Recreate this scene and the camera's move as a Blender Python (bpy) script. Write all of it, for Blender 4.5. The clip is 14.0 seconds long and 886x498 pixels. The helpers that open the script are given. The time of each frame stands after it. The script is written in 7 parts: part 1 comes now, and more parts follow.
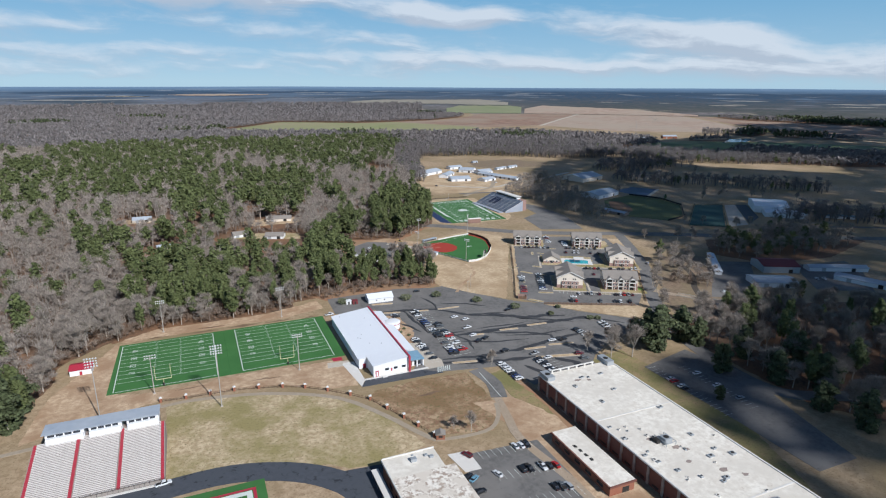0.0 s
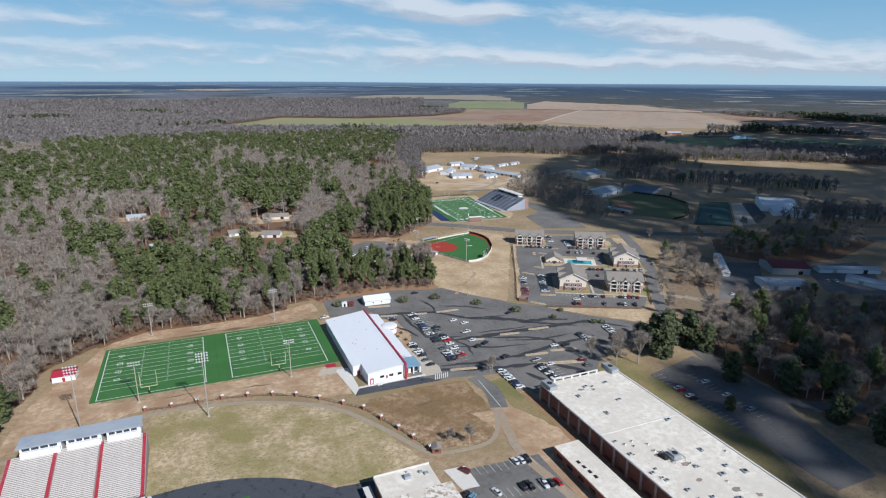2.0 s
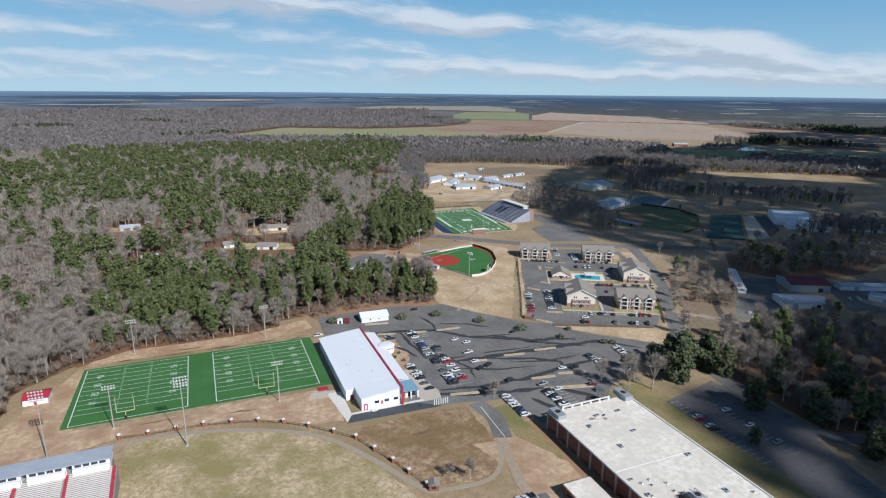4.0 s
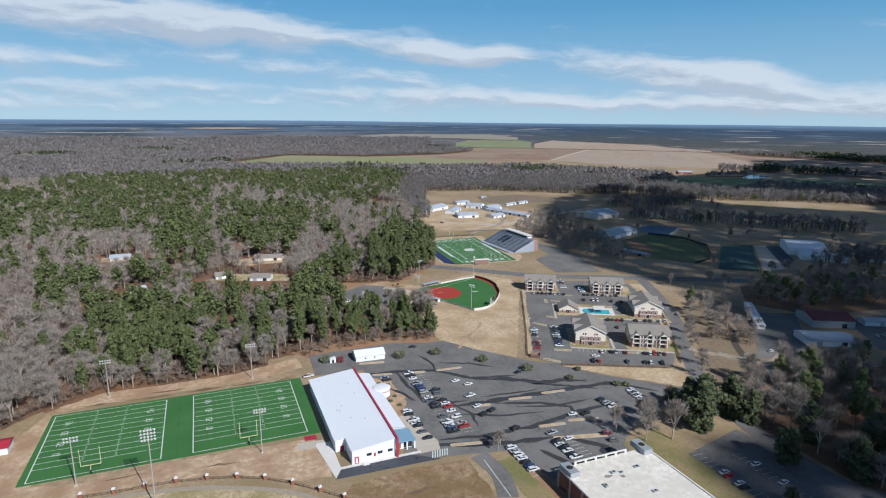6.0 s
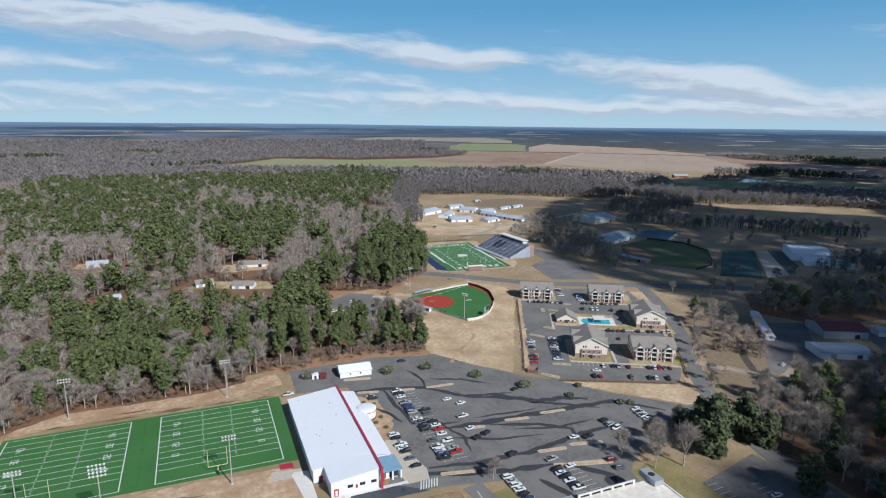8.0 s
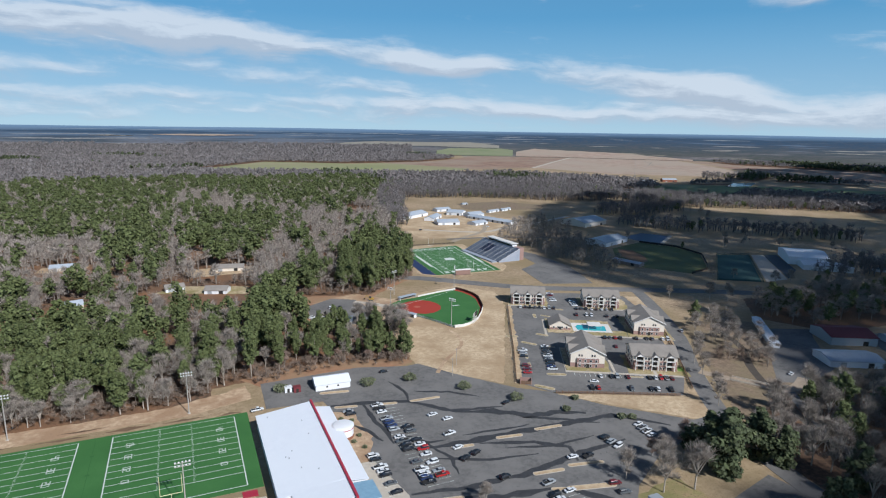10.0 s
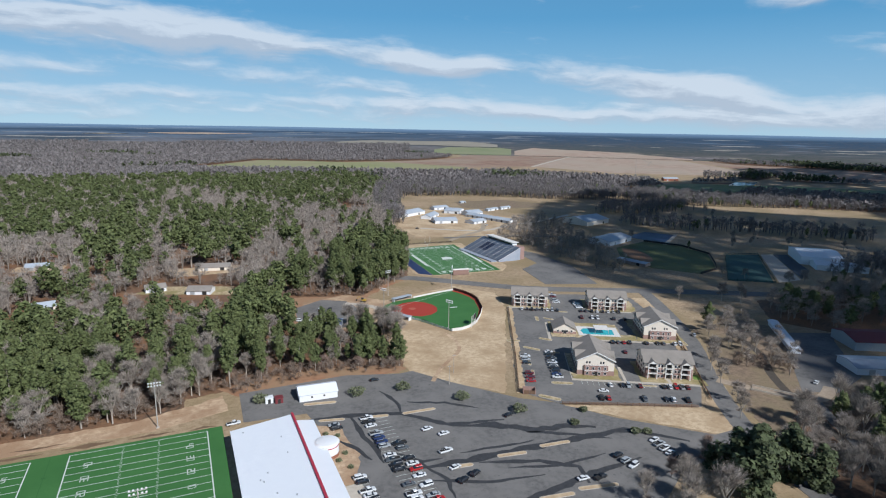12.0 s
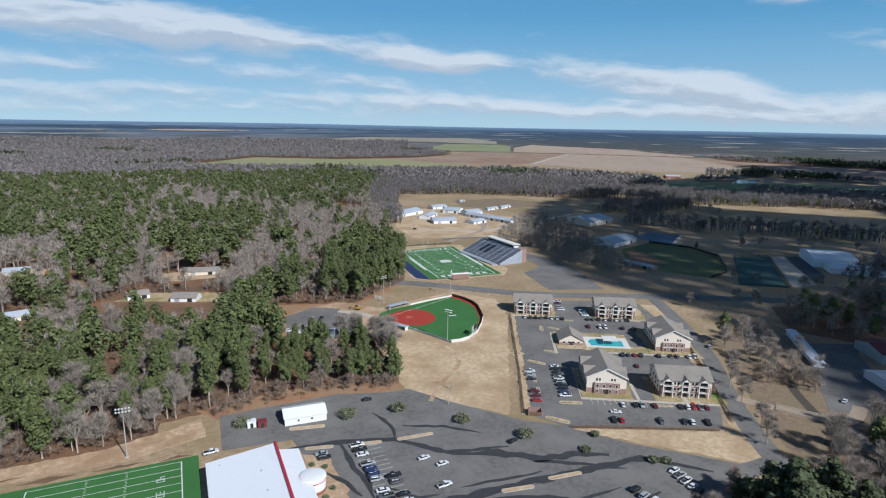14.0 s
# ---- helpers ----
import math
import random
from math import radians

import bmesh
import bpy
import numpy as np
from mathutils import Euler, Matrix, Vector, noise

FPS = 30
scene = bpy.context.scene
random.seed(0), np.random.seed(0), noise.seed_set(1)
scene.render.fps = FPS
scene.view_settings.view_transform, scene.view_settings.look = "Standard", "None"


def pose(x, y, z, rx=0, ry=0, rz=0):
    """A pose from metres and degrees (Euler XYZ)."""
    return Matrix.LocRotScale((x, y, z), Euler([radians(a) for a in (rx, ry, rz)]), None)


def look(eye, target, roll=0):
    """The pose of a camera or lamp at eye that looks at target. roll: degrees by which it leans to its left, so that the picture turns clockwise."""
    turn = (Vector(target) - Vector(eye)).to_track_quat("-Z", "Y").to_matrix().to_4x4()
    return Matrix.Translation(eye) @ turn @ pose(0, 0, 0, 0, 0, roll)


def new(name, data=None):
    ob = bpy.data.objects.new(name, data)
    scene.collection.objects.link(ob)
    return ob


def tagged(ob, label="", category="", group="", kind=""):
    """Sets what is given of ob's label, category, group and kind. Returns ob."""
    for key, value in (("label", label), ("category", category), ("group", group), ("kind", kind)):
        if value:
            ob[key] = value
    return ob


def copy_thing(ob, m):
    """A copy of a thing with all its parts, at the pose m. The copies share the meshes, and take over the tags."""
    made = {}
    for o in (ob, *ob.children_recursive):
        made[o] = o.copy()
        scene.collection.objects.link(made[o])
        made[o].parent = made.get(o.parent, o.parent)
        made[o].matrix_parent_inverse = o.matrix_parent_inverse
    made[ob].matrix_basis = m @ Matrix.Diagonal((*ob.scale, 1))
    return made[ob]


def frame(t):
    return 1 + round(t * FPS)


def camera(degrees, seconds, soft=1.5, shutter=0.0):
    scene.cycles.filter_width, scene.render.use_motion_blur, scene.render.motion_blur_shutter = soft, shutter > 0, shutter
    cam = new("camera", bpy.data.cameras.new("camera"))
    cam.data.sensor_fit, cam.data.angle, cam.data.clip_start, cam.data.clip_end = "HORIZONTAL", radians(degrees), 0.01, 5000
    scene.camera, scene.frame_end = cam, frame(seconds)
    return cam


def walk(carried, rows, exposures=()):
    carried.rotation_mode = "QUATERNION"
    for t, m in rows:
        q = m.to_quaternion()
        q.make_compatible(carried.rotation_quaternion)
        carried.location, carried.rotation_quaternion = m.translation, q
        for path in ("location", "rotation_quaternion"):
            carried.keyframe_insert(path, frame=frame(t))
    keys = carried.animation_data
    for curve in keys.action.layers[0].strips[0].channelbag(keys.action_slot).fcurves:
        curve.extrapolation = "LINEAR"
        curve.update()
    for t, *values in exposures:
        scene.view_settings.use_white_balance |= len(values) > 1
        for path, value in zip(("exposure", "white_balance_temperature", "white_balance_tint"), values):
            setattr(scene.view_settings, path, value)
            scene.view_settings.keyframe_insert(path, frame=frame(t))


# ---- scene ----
cam = camera(73.7, 14.0, 1.15)
PATH = [
    (0, (-62.532, -307.906, 145.042), (-61.775, -306.137, 144.499), 0.2),
    (0.5, (-61.034, -306.194, 144.952), (-60.278, -304.426, 144.403), 0.3),
    (1, (-59.182, -303.559, 144.997), (-58.427, -301.791, 144.448), 0.2),
    (1.5, (-57.299, -299.878, 144.908), (-56.546, -298.109, 144.354), 0.3),
    (2, (-55.334, -296.478, 144.732), (-54.585, -294.709, 144.175), 0.3),
    (2.5, (-52.947, -292.294, 144.253), (-52.201, -290.524, 143.695), 0.4),
    (3, (-50.602, -288.289, 143.435), (-49.861, -286.517, 142.877), 0.4),
    (5.5, (-38.802, -263.543, 139.446), (-38.062, -261.738, 139.006), 0.5),
    (6, (-36.277, -258.93, 139.408), (-35.538, -257.123, 138.975), 0.5),
    (6.5, (-33.8, -254.485, 139.552), (-33.064, -252.677, 139.118), 0.5),
    (7, (-31.123, -248.354, 138.668), (-30.387, -246.545, 138.237), 0.5),
    (7.5, (-28.474, -243.317, 137.742), (-27.74, -241.506, 137.316), 0.5),
    (8, (-25.825, -238.306, 136.573), (-25.067, -236.504, 136.152), 0.6),
    (10.5, (-12.703, -210.63, 127.182), (-11.902, -208.842, 126.781), 0.9),
    (11, (-9.783, -205.254, 125.576), (-8.982, -203.466, 125.175), 1.0),
    (11.5, (-7.177, -200.085, 124.203), (-6.374, -198.298, 123.803), 0.9),
    (12, (-4.738, -194.104, 122.81), (-3.932, -192.318, 122.408), 1.0),
    (12.5, (-2.285, -188.088, 122.567), (-1.476, -186.303, 122.163), 1.1),
    (13, (0.516, -182.369, 122.75), (1.326, -180.587, 122.341), 1.0),
    (13.5, (2.441, -177.807, 123.348), (3.25, -176.025, 122.936), 1.0),
    (14, (4.938, -172.774, 123.545), (5.747, -170.992, 123.132), 1.0),
]
walk(cam, [(t, look(eye, target, roll)) for t, eye, target, roll in PATH], [(0, 0.02, 6050, 9), (14, 0.02, 5950, 8)])

# ---------- world and sun ----------
SUN_EL, SUN_AZ = radians(38), math.atan2(0.30, -0.954)   # azimuth from +y towards +x
sun_way = Vector((math.sin(SUN_AZ) * math.cos(SUN_EL), math.cos(SUN_AZ) * math.cos(SUN_EL), math.sin(SUN_EL)))
sun_data = bpy.data.lights.new("sun", "SUN")
sun_data.energy, sun_data.angle, sun_data.color = 5.2, radians(0.55), (1.0, 0.965, 0.92)
sun = new("sun", sun_data)
sun.matrix_world = look((0, 0, 900), tuple(Vector((0, 0, 900)) - sun_way))

world = bpy.data.worlds.new("world")
scene.world = world
world.use_nodes = True
wt = world.node_tree
wt.nodes.clear()


def wn(kind, **kw):
    n = wt.nodes.new(kind)
    for k, v in kw.items():
        n.inputs[k].default_value = v
    return n


def wmath(op, a, b=0.0, c=0.0):
    n = wt.nodes.new("ShaderNodeMath")
    n.operation = op
    for i, v in enumerate((a, b, c)):
        if isinstance(v, (int, float)):
            n.inputs[i].default_value = v
        else:
            wt.links.new(v, n.inputs[i])
    return n.outputs[0]


sky = wt.nodes.new("ShaderNodeTexSky")
sky.sky_type, sky.sun_disc = "NISHITA", False
sky.sun_elevation, sky.sun_rotation = SUN_EL, SUN_AZ
sky.altitude, sky.air_density, sky.dust_density, sky.ozone_density = 1200, 0.60, 0.0, 1.2
way = wt.nodes.new("ShaderNodeTexCoord")
split = wt.nodes.new("ShaderNodeSeparateXYZ")
wt.links.new(way.outputs["Generated"], split.inputs[0])
dx, dy, dz = split.outputs
azim = wmath("ARCTAN2", dx, dy)


def bank(e, slope, height, thick, az0, wide, gain):
    """A long cloud bank: a band in elevation that falls with azimuth and thins out at its ends."""
    q = wmath("DIVIDE", wmath("SUBTRACT", e, wmath("SUBTRACT", height, wmath("MULTIPLY", wmath("SUBTRACT", azim, az0), slope))), thick)
    a = wmath("DIVIDE", wmath("SUBTRACT", azim, az0), wide)
    a2 = wmath("MULTIPLY", a, a)
    return wmath("MULTIPLY", wmath("EXPONENT", wmath("MULTIPLY", wmath("ADD", wmath("MULTIPLY", q, q), wmath("MULTIPLY", a2, a2)), -1.0)), gain)


# slow swells that bend the banks
roll = wt.nodes.new("ShaderNodeCombineXYZ")
wt.links.new(wmath("MULTIPLY", azim, 5.5), roll.inputs[0])
wt.links.new(wmath("MULTIPLY", dz, 16.0), roll.inputs[1])
swell = wn("ShaderNodeTexNoise", Scale=1.0, Detail=3.0, Roughness=0.5)
wt.links.new(roll.outputs[0], swell.inputs["Vector"])
bend = wmath("MULTIPLY", wmath("SUBTRACT", swell.outputs["Fac"], 0.5), 0.042)

BANKS = ((0.03, 0.140, 0.036, -0.20, 0.34, 0.60), (0.075, 0.116, 0.020, 0.24, 0.29, 0.52), (0.09, 0.098, 0.014, 0.44, 0.10, 0.35),
         (0.07, 0.066, 0.014, 0.26, 0.28, 0.34), (0.02, 0.074, 0.010, -0.22, 0.15, 0.44), (0.0, 0.046, 0.012, -0.12, 0.26, 0.34),
         (0.13, 0.078, 0.020, 0.72, 0.17, 0.50), (0.08, 0.042, 0.020, 0.94, 0.24, 0.50), (0.03, 0.030, 0.012, 0.55, 0.42, 0.34),
         (0.0, 0.020, 0.018, 0.3, 1.1, 0.30), (0.02, 0.182, 0.015, 0.99, 0.13, 0.52), (0.1, 0.11, 0.02, 1.10, 0.10, 0.4),
         (0.0, 0.35, 0.12, -2.4, 1.5, 0.30), (0.0, 0.30, 0.10, 1.9, 0.6, 0.35))


def cloud_cover(lift):
    """How thick the cloud is, a little higher in the sky by lift: streaks long in azimuth and thin in elevation."""
    e = wmath("ADD", wmath("ADD", dz, lift), bend)
    lean = wmath("ADD", e, wmath("MULTIPLY", azim, 0.05))
    total = None
    for sx, sz, scale, detail, rough, weight in ((5.0, 15.0, 2.0, 9.0, 0.60, 0.80), (7.0, 60.0, 1.4, 6.0, 0.60, 0.42)):
        c = wt.nodes.new("ShaderNodeCombineXYZ")
        wt.links.new(wmath("MULTIPLY", azim, sx), c.inputs[0])
        wt.links.new(wmath("MULTIPLY", lean, sz), c.inputs[1])
        n = wn("ShaderNodeTexNoise", Scale=scale, Detail=detail, Roughness=rough, Distortion=0.2)
        wt.links.new(c.outputs[0], n.inputs["Vector"])
        v = wmath("MULTIPLY", wmath("SUBTRACT", n.outputs["Fac"], 0.5), weight)
        total = v if total is None else wmath("ADD", total, v)
    for args in BANKS:
        total = wmath("ADD", total, bank(e, *args))
    return total


cover, above = cloud_cover(0.0), cloud_cover(0.009)
ramp = wt.nodes.new("ShaderNodeMapRange")
ramp.interpolation_type = "SMOOTHSTEP"
ramp.inputs[1].default_value, ramp.inputs[2].default_value = 0.10, 0.62
wt.links.new(cover, ramp.inputs[0])
# tops catch the sun, bases are grey
tone = wt.nodes.new("ShaderNodeValToRGB")
tone.color_ramp.elements[0].position, tone.color_ramp.elements[0].color = 0.25, (5.6, 6.1, 6.9, 1)
tone.color_ramp.elements[1].position, tone.color_ramp.elements[1].color = 0.8, (7.9, 8.3, 8.8, 1)
wt.links.new(wmath("ADD", wmath("MULTIPLY", wmath("SUBTRACT", cover, above), 2.6), 0.5), tone.inputs[0])
# pale moist air low over the horizon, clear blue above it
air = wt.nodes.new("ShaderNodeValToRGB")
air.color_ramp.elements[0].position, air.color_ramp.elements[0].color = 0.0, (4.6, 6.6, 7.9, 1)
air.color_ramp.elements[1].position, air.color_ramp.elements[1].color = 0.17, (1.35, 4.2, 6.9, 1)
wt.links.new(dz, air.inputs[0])
haze = wt.nodes.new("ShaderNodeMixRGB")
hz = wt.nodes.new("ShaderNodeMapRange")
hz.inputs[1].default_value, hz.inputs[2].default_value, hz.inputs[3].default_value, hz.inputs[4].default_value = 0.12, 0.5, 0.88, 0.0
wt.links.new(dz, hz.inputs[0])
wt.links.new(hz.outputs[0], haze.inputs[0])
wt.links.new(sky.outputs[0], haze.inputs[1])
wt.links.new(air.outputs[0], haze.inputs[2])
mixer = wt.nodes.new("ShaderNodeMixRGB")
wt.links.new(wmath("MULTIPLY", ramp.outputs[0], 0.85), mixer.inputs[0])
wt.links.new(haze.outputs[0], mixer.inputs[1])
wt.links.new(tone.outputs[0], mixer.inputs[2])
bg = wn("ShaderNodeBackground", Strength=0.087)
wt.links.new(mixer.outputs[0], bg.inputs[0])
wout = wt.nodes.new("ShaderNodeOutputWorld")
wt.links.new(bg.outputs[0], wout.inputs[0])

# ---------- materials ----------


def mat(name, c1, c2, scale=1.0, big=0.05, c3=None, rough=0.85, metal=0.0, bump=0.0, island=0.0, spec=0.3, lo=0.35, hi=0.65, speck=None, speck_scale=1.1, speck_lo=0.54):
    """Two scales of noise between c1 and c2, wide stains towards c3, fine relief, and a spread of tone from piece to piece."""
    m = bpy.data.materials.new(name)
    m.use_nodes = True
    t = m.node_tree
    p = t.nodes["Principled BSDF"]
    p.inputs["Roughness"].default_value, p.inputs["Metallic"].default_value = rough, metal
    p.inputs["Specular IOR Level"].default_value = spec
    tc = t.nodes.new("ShaderNodeTexCoord")

    def noise_at(s, detail=8.0):
        n = t.nodes.new("ShaderNodeTexNoise")
        n.inputs["Scale"].default_value, n.inputs["Detail"].default_value, n.inputs["Roughness"].default_value = s, detail, 0.62
        t.links.new(tc.outputs["Object"], n.inputs["Vector"])
        r = t.nodes.new("ShaderNodeMapRange")
        r.inputs[1].default_value, r.inputs[2].default_value = lo, hi
        t.links.new(n.outputs["Fac"], r.inputs[0])
        return r.outputs[0], n.outputs["Fac"]

    def mix(fac, a, b):
        n = t.nodes.new("ShaderNodeMixRGB")
        for i, v in enumerate((fac, a, b)):
            if isinstance(v, tuple):
                n.inputs[i].default_value = (*v, 1)
            elif isinstance(v, float):
                n.inputs[i].default_value = v
            else:
                t.links.new(v, n.inputs[i])
        return n.outputs[0]

    fine, raw = noise_at(scale)
    col = mix(fine, c1, c2)
    if c3:
        wide, _ = noise_at(big, 5.0)
        col = mix(wide, col, c3)
    if speck:
        n = t.nodes.new("ShaderNodeTexNoise")
        n.inputs["Scale"].default_value, n.inputs["Detail"].default_value, n.inputs["Roughness"].default_value = speck_scale, 6.0, 0.7
        t.links.new(tc.outputs["Object"], n.inputs["Vector"])
        r = t.nodes.new("ShaderNodeMapRange")
        r.inputs[1].default_value, r.inputs[2].default_value, r.inputs[4].default_value = speck_lo, speck_lo + 0.1, 0.85
        t.links.new(n.outputs["Fac"], r.inputs[0])
        col = mix(r.outputs[0], col, speck)
    if island:
        g = t.nodes.new("ShaderNodeNewGeometry")
        r = t.nodes.new("ShaderNodeMapRange")
        r.inputs[3].default_value, r.inputs[4].default_value = 1 - island, 1 + island
        t.links.new(g.outputs["Random Per Island"], r.inputs[0])
        h = t.nodes.new("ShaderNodeHueSaturation")
        t.links.new(r.outputs[0], h.inputs["Value"])
        t.links.new(col, h.inputs["Color"])
        col = h.outputs[0]
    t.links.new(col, p.inputs["Base Color"])
    if bump:
        b = t.nodes.new("ShaderNodeBump")
        b.inputs["Strength"].default_value, b.inputs["Distance"].default_value = 0.6, bump
        t.links.new(raw, b.inputs["Height"])
        t.links.new(b.outputs[0], p.inputs["Normal"])
    return m


def plain(name, c, rough=0.5, metal=0.0, spec=0.5):
    d = tuple(v * 0.86 for v in c)
    return mat(name, c, d, 2.0, rough=rough, metal=metal, spec=spec)


GRASS = mat("dry_grass", (0.44, 0.328, 0.215), (0.30, 0.212, 0.13), 0.3, 0.012, (0.26, 0.195, 0.108), bump=0.08, lo=0.40, hi=0.60, speck=(0.20, 0.145, 0.085))
LAWN = mat("dormant_lawn", (0.54, 0.43, 0.285), (0.36, 0.27, 0.16), 0.42, 0.05, (0.27, 0.225, 0.10), bump=0.08, lo=0.41, hi=0.60, speck=(0.17, 0.145, 0.06), speck_scale=0.9)
BROWNLAWN = mat("worn_brown_lawn", (0.42, 0.305, 0.19), (0.23, 0.13, 0.08), 0.26, 0.035, (0.215, 0.135, 0.068), bump=0.08, lo=0.41, hi=0.60, speck=(0.13, 0.115, 0.05), speck_scale=0.7, speck_lo=0.52)
STRAW = mat("straw_grass", (0.58, 0.45, 0.30), (0.44, 0.32, 0.20), 0.4, 0.04, (0.37, 0.26, 0.155), bump=0.06, lo=0.40, hi=0.62, speck=(0.27, 0.19, 0.11), speck_lo=0.57)
DIRT = mat("bare_dirt", (0.56, 0.42, 0.285), (0.40, 0.275, 0.175), 0.35, 0.06, (0.34, 0.22, 0.135), bump=0.05, lo=0.40, hi=0.60, speck=(0.24, 0.16, 0.095), speck_lo=0.57)
REDCLAY = mat("red_clay", (0.36, 0.19, 0.11), (0.26, 0.13, 0.075), 0.3, 0.05, (0.30, 0.20, 0.12), bump=0.04)
LITTER = mat("leaf_litter", (0.19, 0.112, 0.07), (0.095, 0.065, 0.045), 0.5, 0.03, (0.22, 0.115, 0.06), bump=0.08, lo=0.42, hi=0.6, speck=(0.07, 0.05, 0.035))
ASPHALT = mat("worn_asphalt", (0.163, 0.155, 0.148), (0.117, 0.112, 0.108), 0.45, 0.06, (0.185, 0.175, 0.166), bump=0.01, rough=0.9, lo=0.4, hi=0.62, speck=(0.075, 0.074, 0.077), speck_scale=0.5, speck_lo=0.60)
SEALED = mat("sealed_asphalt", (0.078, 0.084, 0.10), (0.055, 0.06, 0.071), 0.5, 0.07, (0.066, 0.072, 0.085), rough=0.75, speck=(0.018, 0.019, 0.023), speck_scale=0.28, speck_lo=0.555)
WET = mat("damp_asphalt", (0.038, 0.038, 0.041), (0.055, 0.055, 0.058), 0.5, rough=0.7)
CONCRETE = mat("concrete", (0.52, 0.47, 0.40), (0.42, 0.37, 0.31), 0.6, 0.08, (0.46, 0.40, 0.33), bump=0.01)
PALE = mat("pale_concrete", (0.68, 0.66, 0.63), (0.58, 0.56, 0.53), 0.5, 0.1, (0.62, 0.59, 0.55))
TURF = mat("artificial_turf", (0.050, 0.150, 0.040), (0.060, 0.168, 0.048), 0.8, 0.05, (0.043, 0.135, 0.036), rough=0.8)
TURF_DARK = mat("dark_artificial_turf", (0.036, 0.125, 0.032), (0.042, 0.135, 0.038), 0.8, 0.06, (0.033, 0.112, 0.030), rough=0.8)
LINE = plain("white_line_paint", (0.62, 0.66, 0.62), 0.8)
WHITE = mat("white_metal_panel", (0.74, 0.75, 0.77), (0.69, 0.70, 0.73), 0.4, 0.06, (0.72, 0.72, 0.73), rough=0.45)
WHITEROOF = mat("white_standing_seam", (0.72, 0.74, 0.78), (0.67, 0.69, 0.74), 0.3, 0.05, (0.70, 0.72, 0.76), rough=0.5)
RED = plain("red_painted_steel", (0.40, 0.03, 0.055), 0.5)
BRICK = mat("red_brown_brick", (0.17, 0.065, 0.05), (0.13, 0.05, 0.04), 3.0, 0.2, (0.19, 0.085, 0.065), rough=0.9)
BRICKLIGHT = mat("orange_red_brick", (0.29, 0.115, 0.07), (0.23, 0.085, 0.052), 3.0, 0.2, (0.26, 0.115, 0.075), rough=0.9)
PIER = mat("weathered_concrete_pier", (0.38, 0.31, 0.27), (0.30, 0.24, 0.21), 1.5, 0.3, (0.24, 0.19, 0.17))
MEMBRANE = mat("stained_roof_membrane", (0.78, 0.735, 0.66), (0.62, 0.565, 0.49), 0.4, 0.06, (0.62, 0.57, 0.50), bump=0.02, lo=0.40, hi=0.62, speck=(0.50, 0.43, 0.36), speck_scale=0.5, speck_lo=0.60)
PEELED = mat("peeling_roof_coating", (0.76, 0.71, 0.64), (0.36, 0.285, 0.23), 0.55, 0.12, (0.62, 0.555, 0.48), lo=0.46, hi=0.56)
GREYMETAL = mat("galvanised_steel", (0.42, 0.44, 0.46), (0.34, 0.36, 0.38), 1.0, 0.2, (0.38, 0.40, 0.42), rough=0.45, metal=0.3)
POLE = mat("grey_steel_pole", (0.40, 0.37, 0.34), (0.32, 0.30, 0.28), 1.0, rough=0.6)
WALK = mat("stained_tan_concrete", (0.40, 0.325, 0.25), (0.30, 0.235, 0.175), 0.5, 0.08, (0.34, 0.265, 0.19), bump=0.01, speck=(0.22, 0.165, 0.12), speck_lo=0.56)
PATHDIRT = mat("grey_brown_gravel", (0.38, 0.32, 0.25), (0.29, 0.24, 0.185), 0.6, 0.08, (0.33, 0.27, 0.20))
MAROON = plain("dull_maroon_paint", (0.17, 0.03, 0.035), 0.7)
BLUEROOF = mat("pale_blue_metal_roof", (0.22, 0.36, 0.47), (0.18, 0.31, 0.42), 0.6, rough=0.45)
GREYROOF = mat("weathered_metal_roof", (0.36, 0.40, 0.46), (0.29, 0.33, 0.39), 0.35, 0.06, (0.42, 0.45, 0.49), rough=0.5)
SHINGLE = mat("grey_brown_shingle", (0.25, 0.225, 0.20), (0.195, 0.175, 0.155), 1.2, 0.15, (0.27, 0.24, 0.215), rough=0.95)
STUCCO = mat("cream_siding", (0.72, 0.64, 0.55), (0.65, 0.575, 0.49), 1.0, 0.2, (0.68, 0.61, 0.52))
TRIM = plain("white_trim", (0.74, 0.72, 0.69), 0.6)
APTBRICK = mat("brown_brick", (0.30, 0.19, 0.165), (0.235, 0.145, 0.125), 3.0, 0.3, (0.32, 0.21, 0.18), rough=0.9)
GLASS = plain("dark_window_glass", (0.03, 0.035, 0.045), 0.12, 0.0, 0.8)
# Near-black colour; on the balcony panels it stands for the shade inside.
DARK = plain("dark_opening", (0.025, 0.022, 0.02), 0.8)
TYRE = plain("tyre_rubber", (0.02, 0.02, 0.02), 0.8)
CHROME = plain("bright_alloy", (0.5, 0.5, 0.52), 0.3, 0.8)
LAMPGLASS = plain("lamp_lens", (0.75, 0.76, 0.78), 0.25)
TAIL = plain("red_lens", (0.3, 0.01, 0.01), 0.3)
NEEDLES = mat("pine_needles", (0.078, 0.098, 0.034), (0.122, 0.138, 0.052), 0.25, 0.05, (0.092, 0.110, 0.042), island=0.34, rough=0.75)
TWIGS = mat("bare_twigs", (0.345, 0.30, 0.262), (0.24, 0.207, 0.18), 0.3, 0.03, (0.27, 0.23, 0.198), island=0.5, rough=0.9)
EVERGREEN = mat("dark_evergreen_leaves", (0.052, 0.066, 0.03), (0.085, 0.098, 0.045), 0.3, 0.06, (0.06, 0.075, 0.034), island=0.5, rough=0.75)
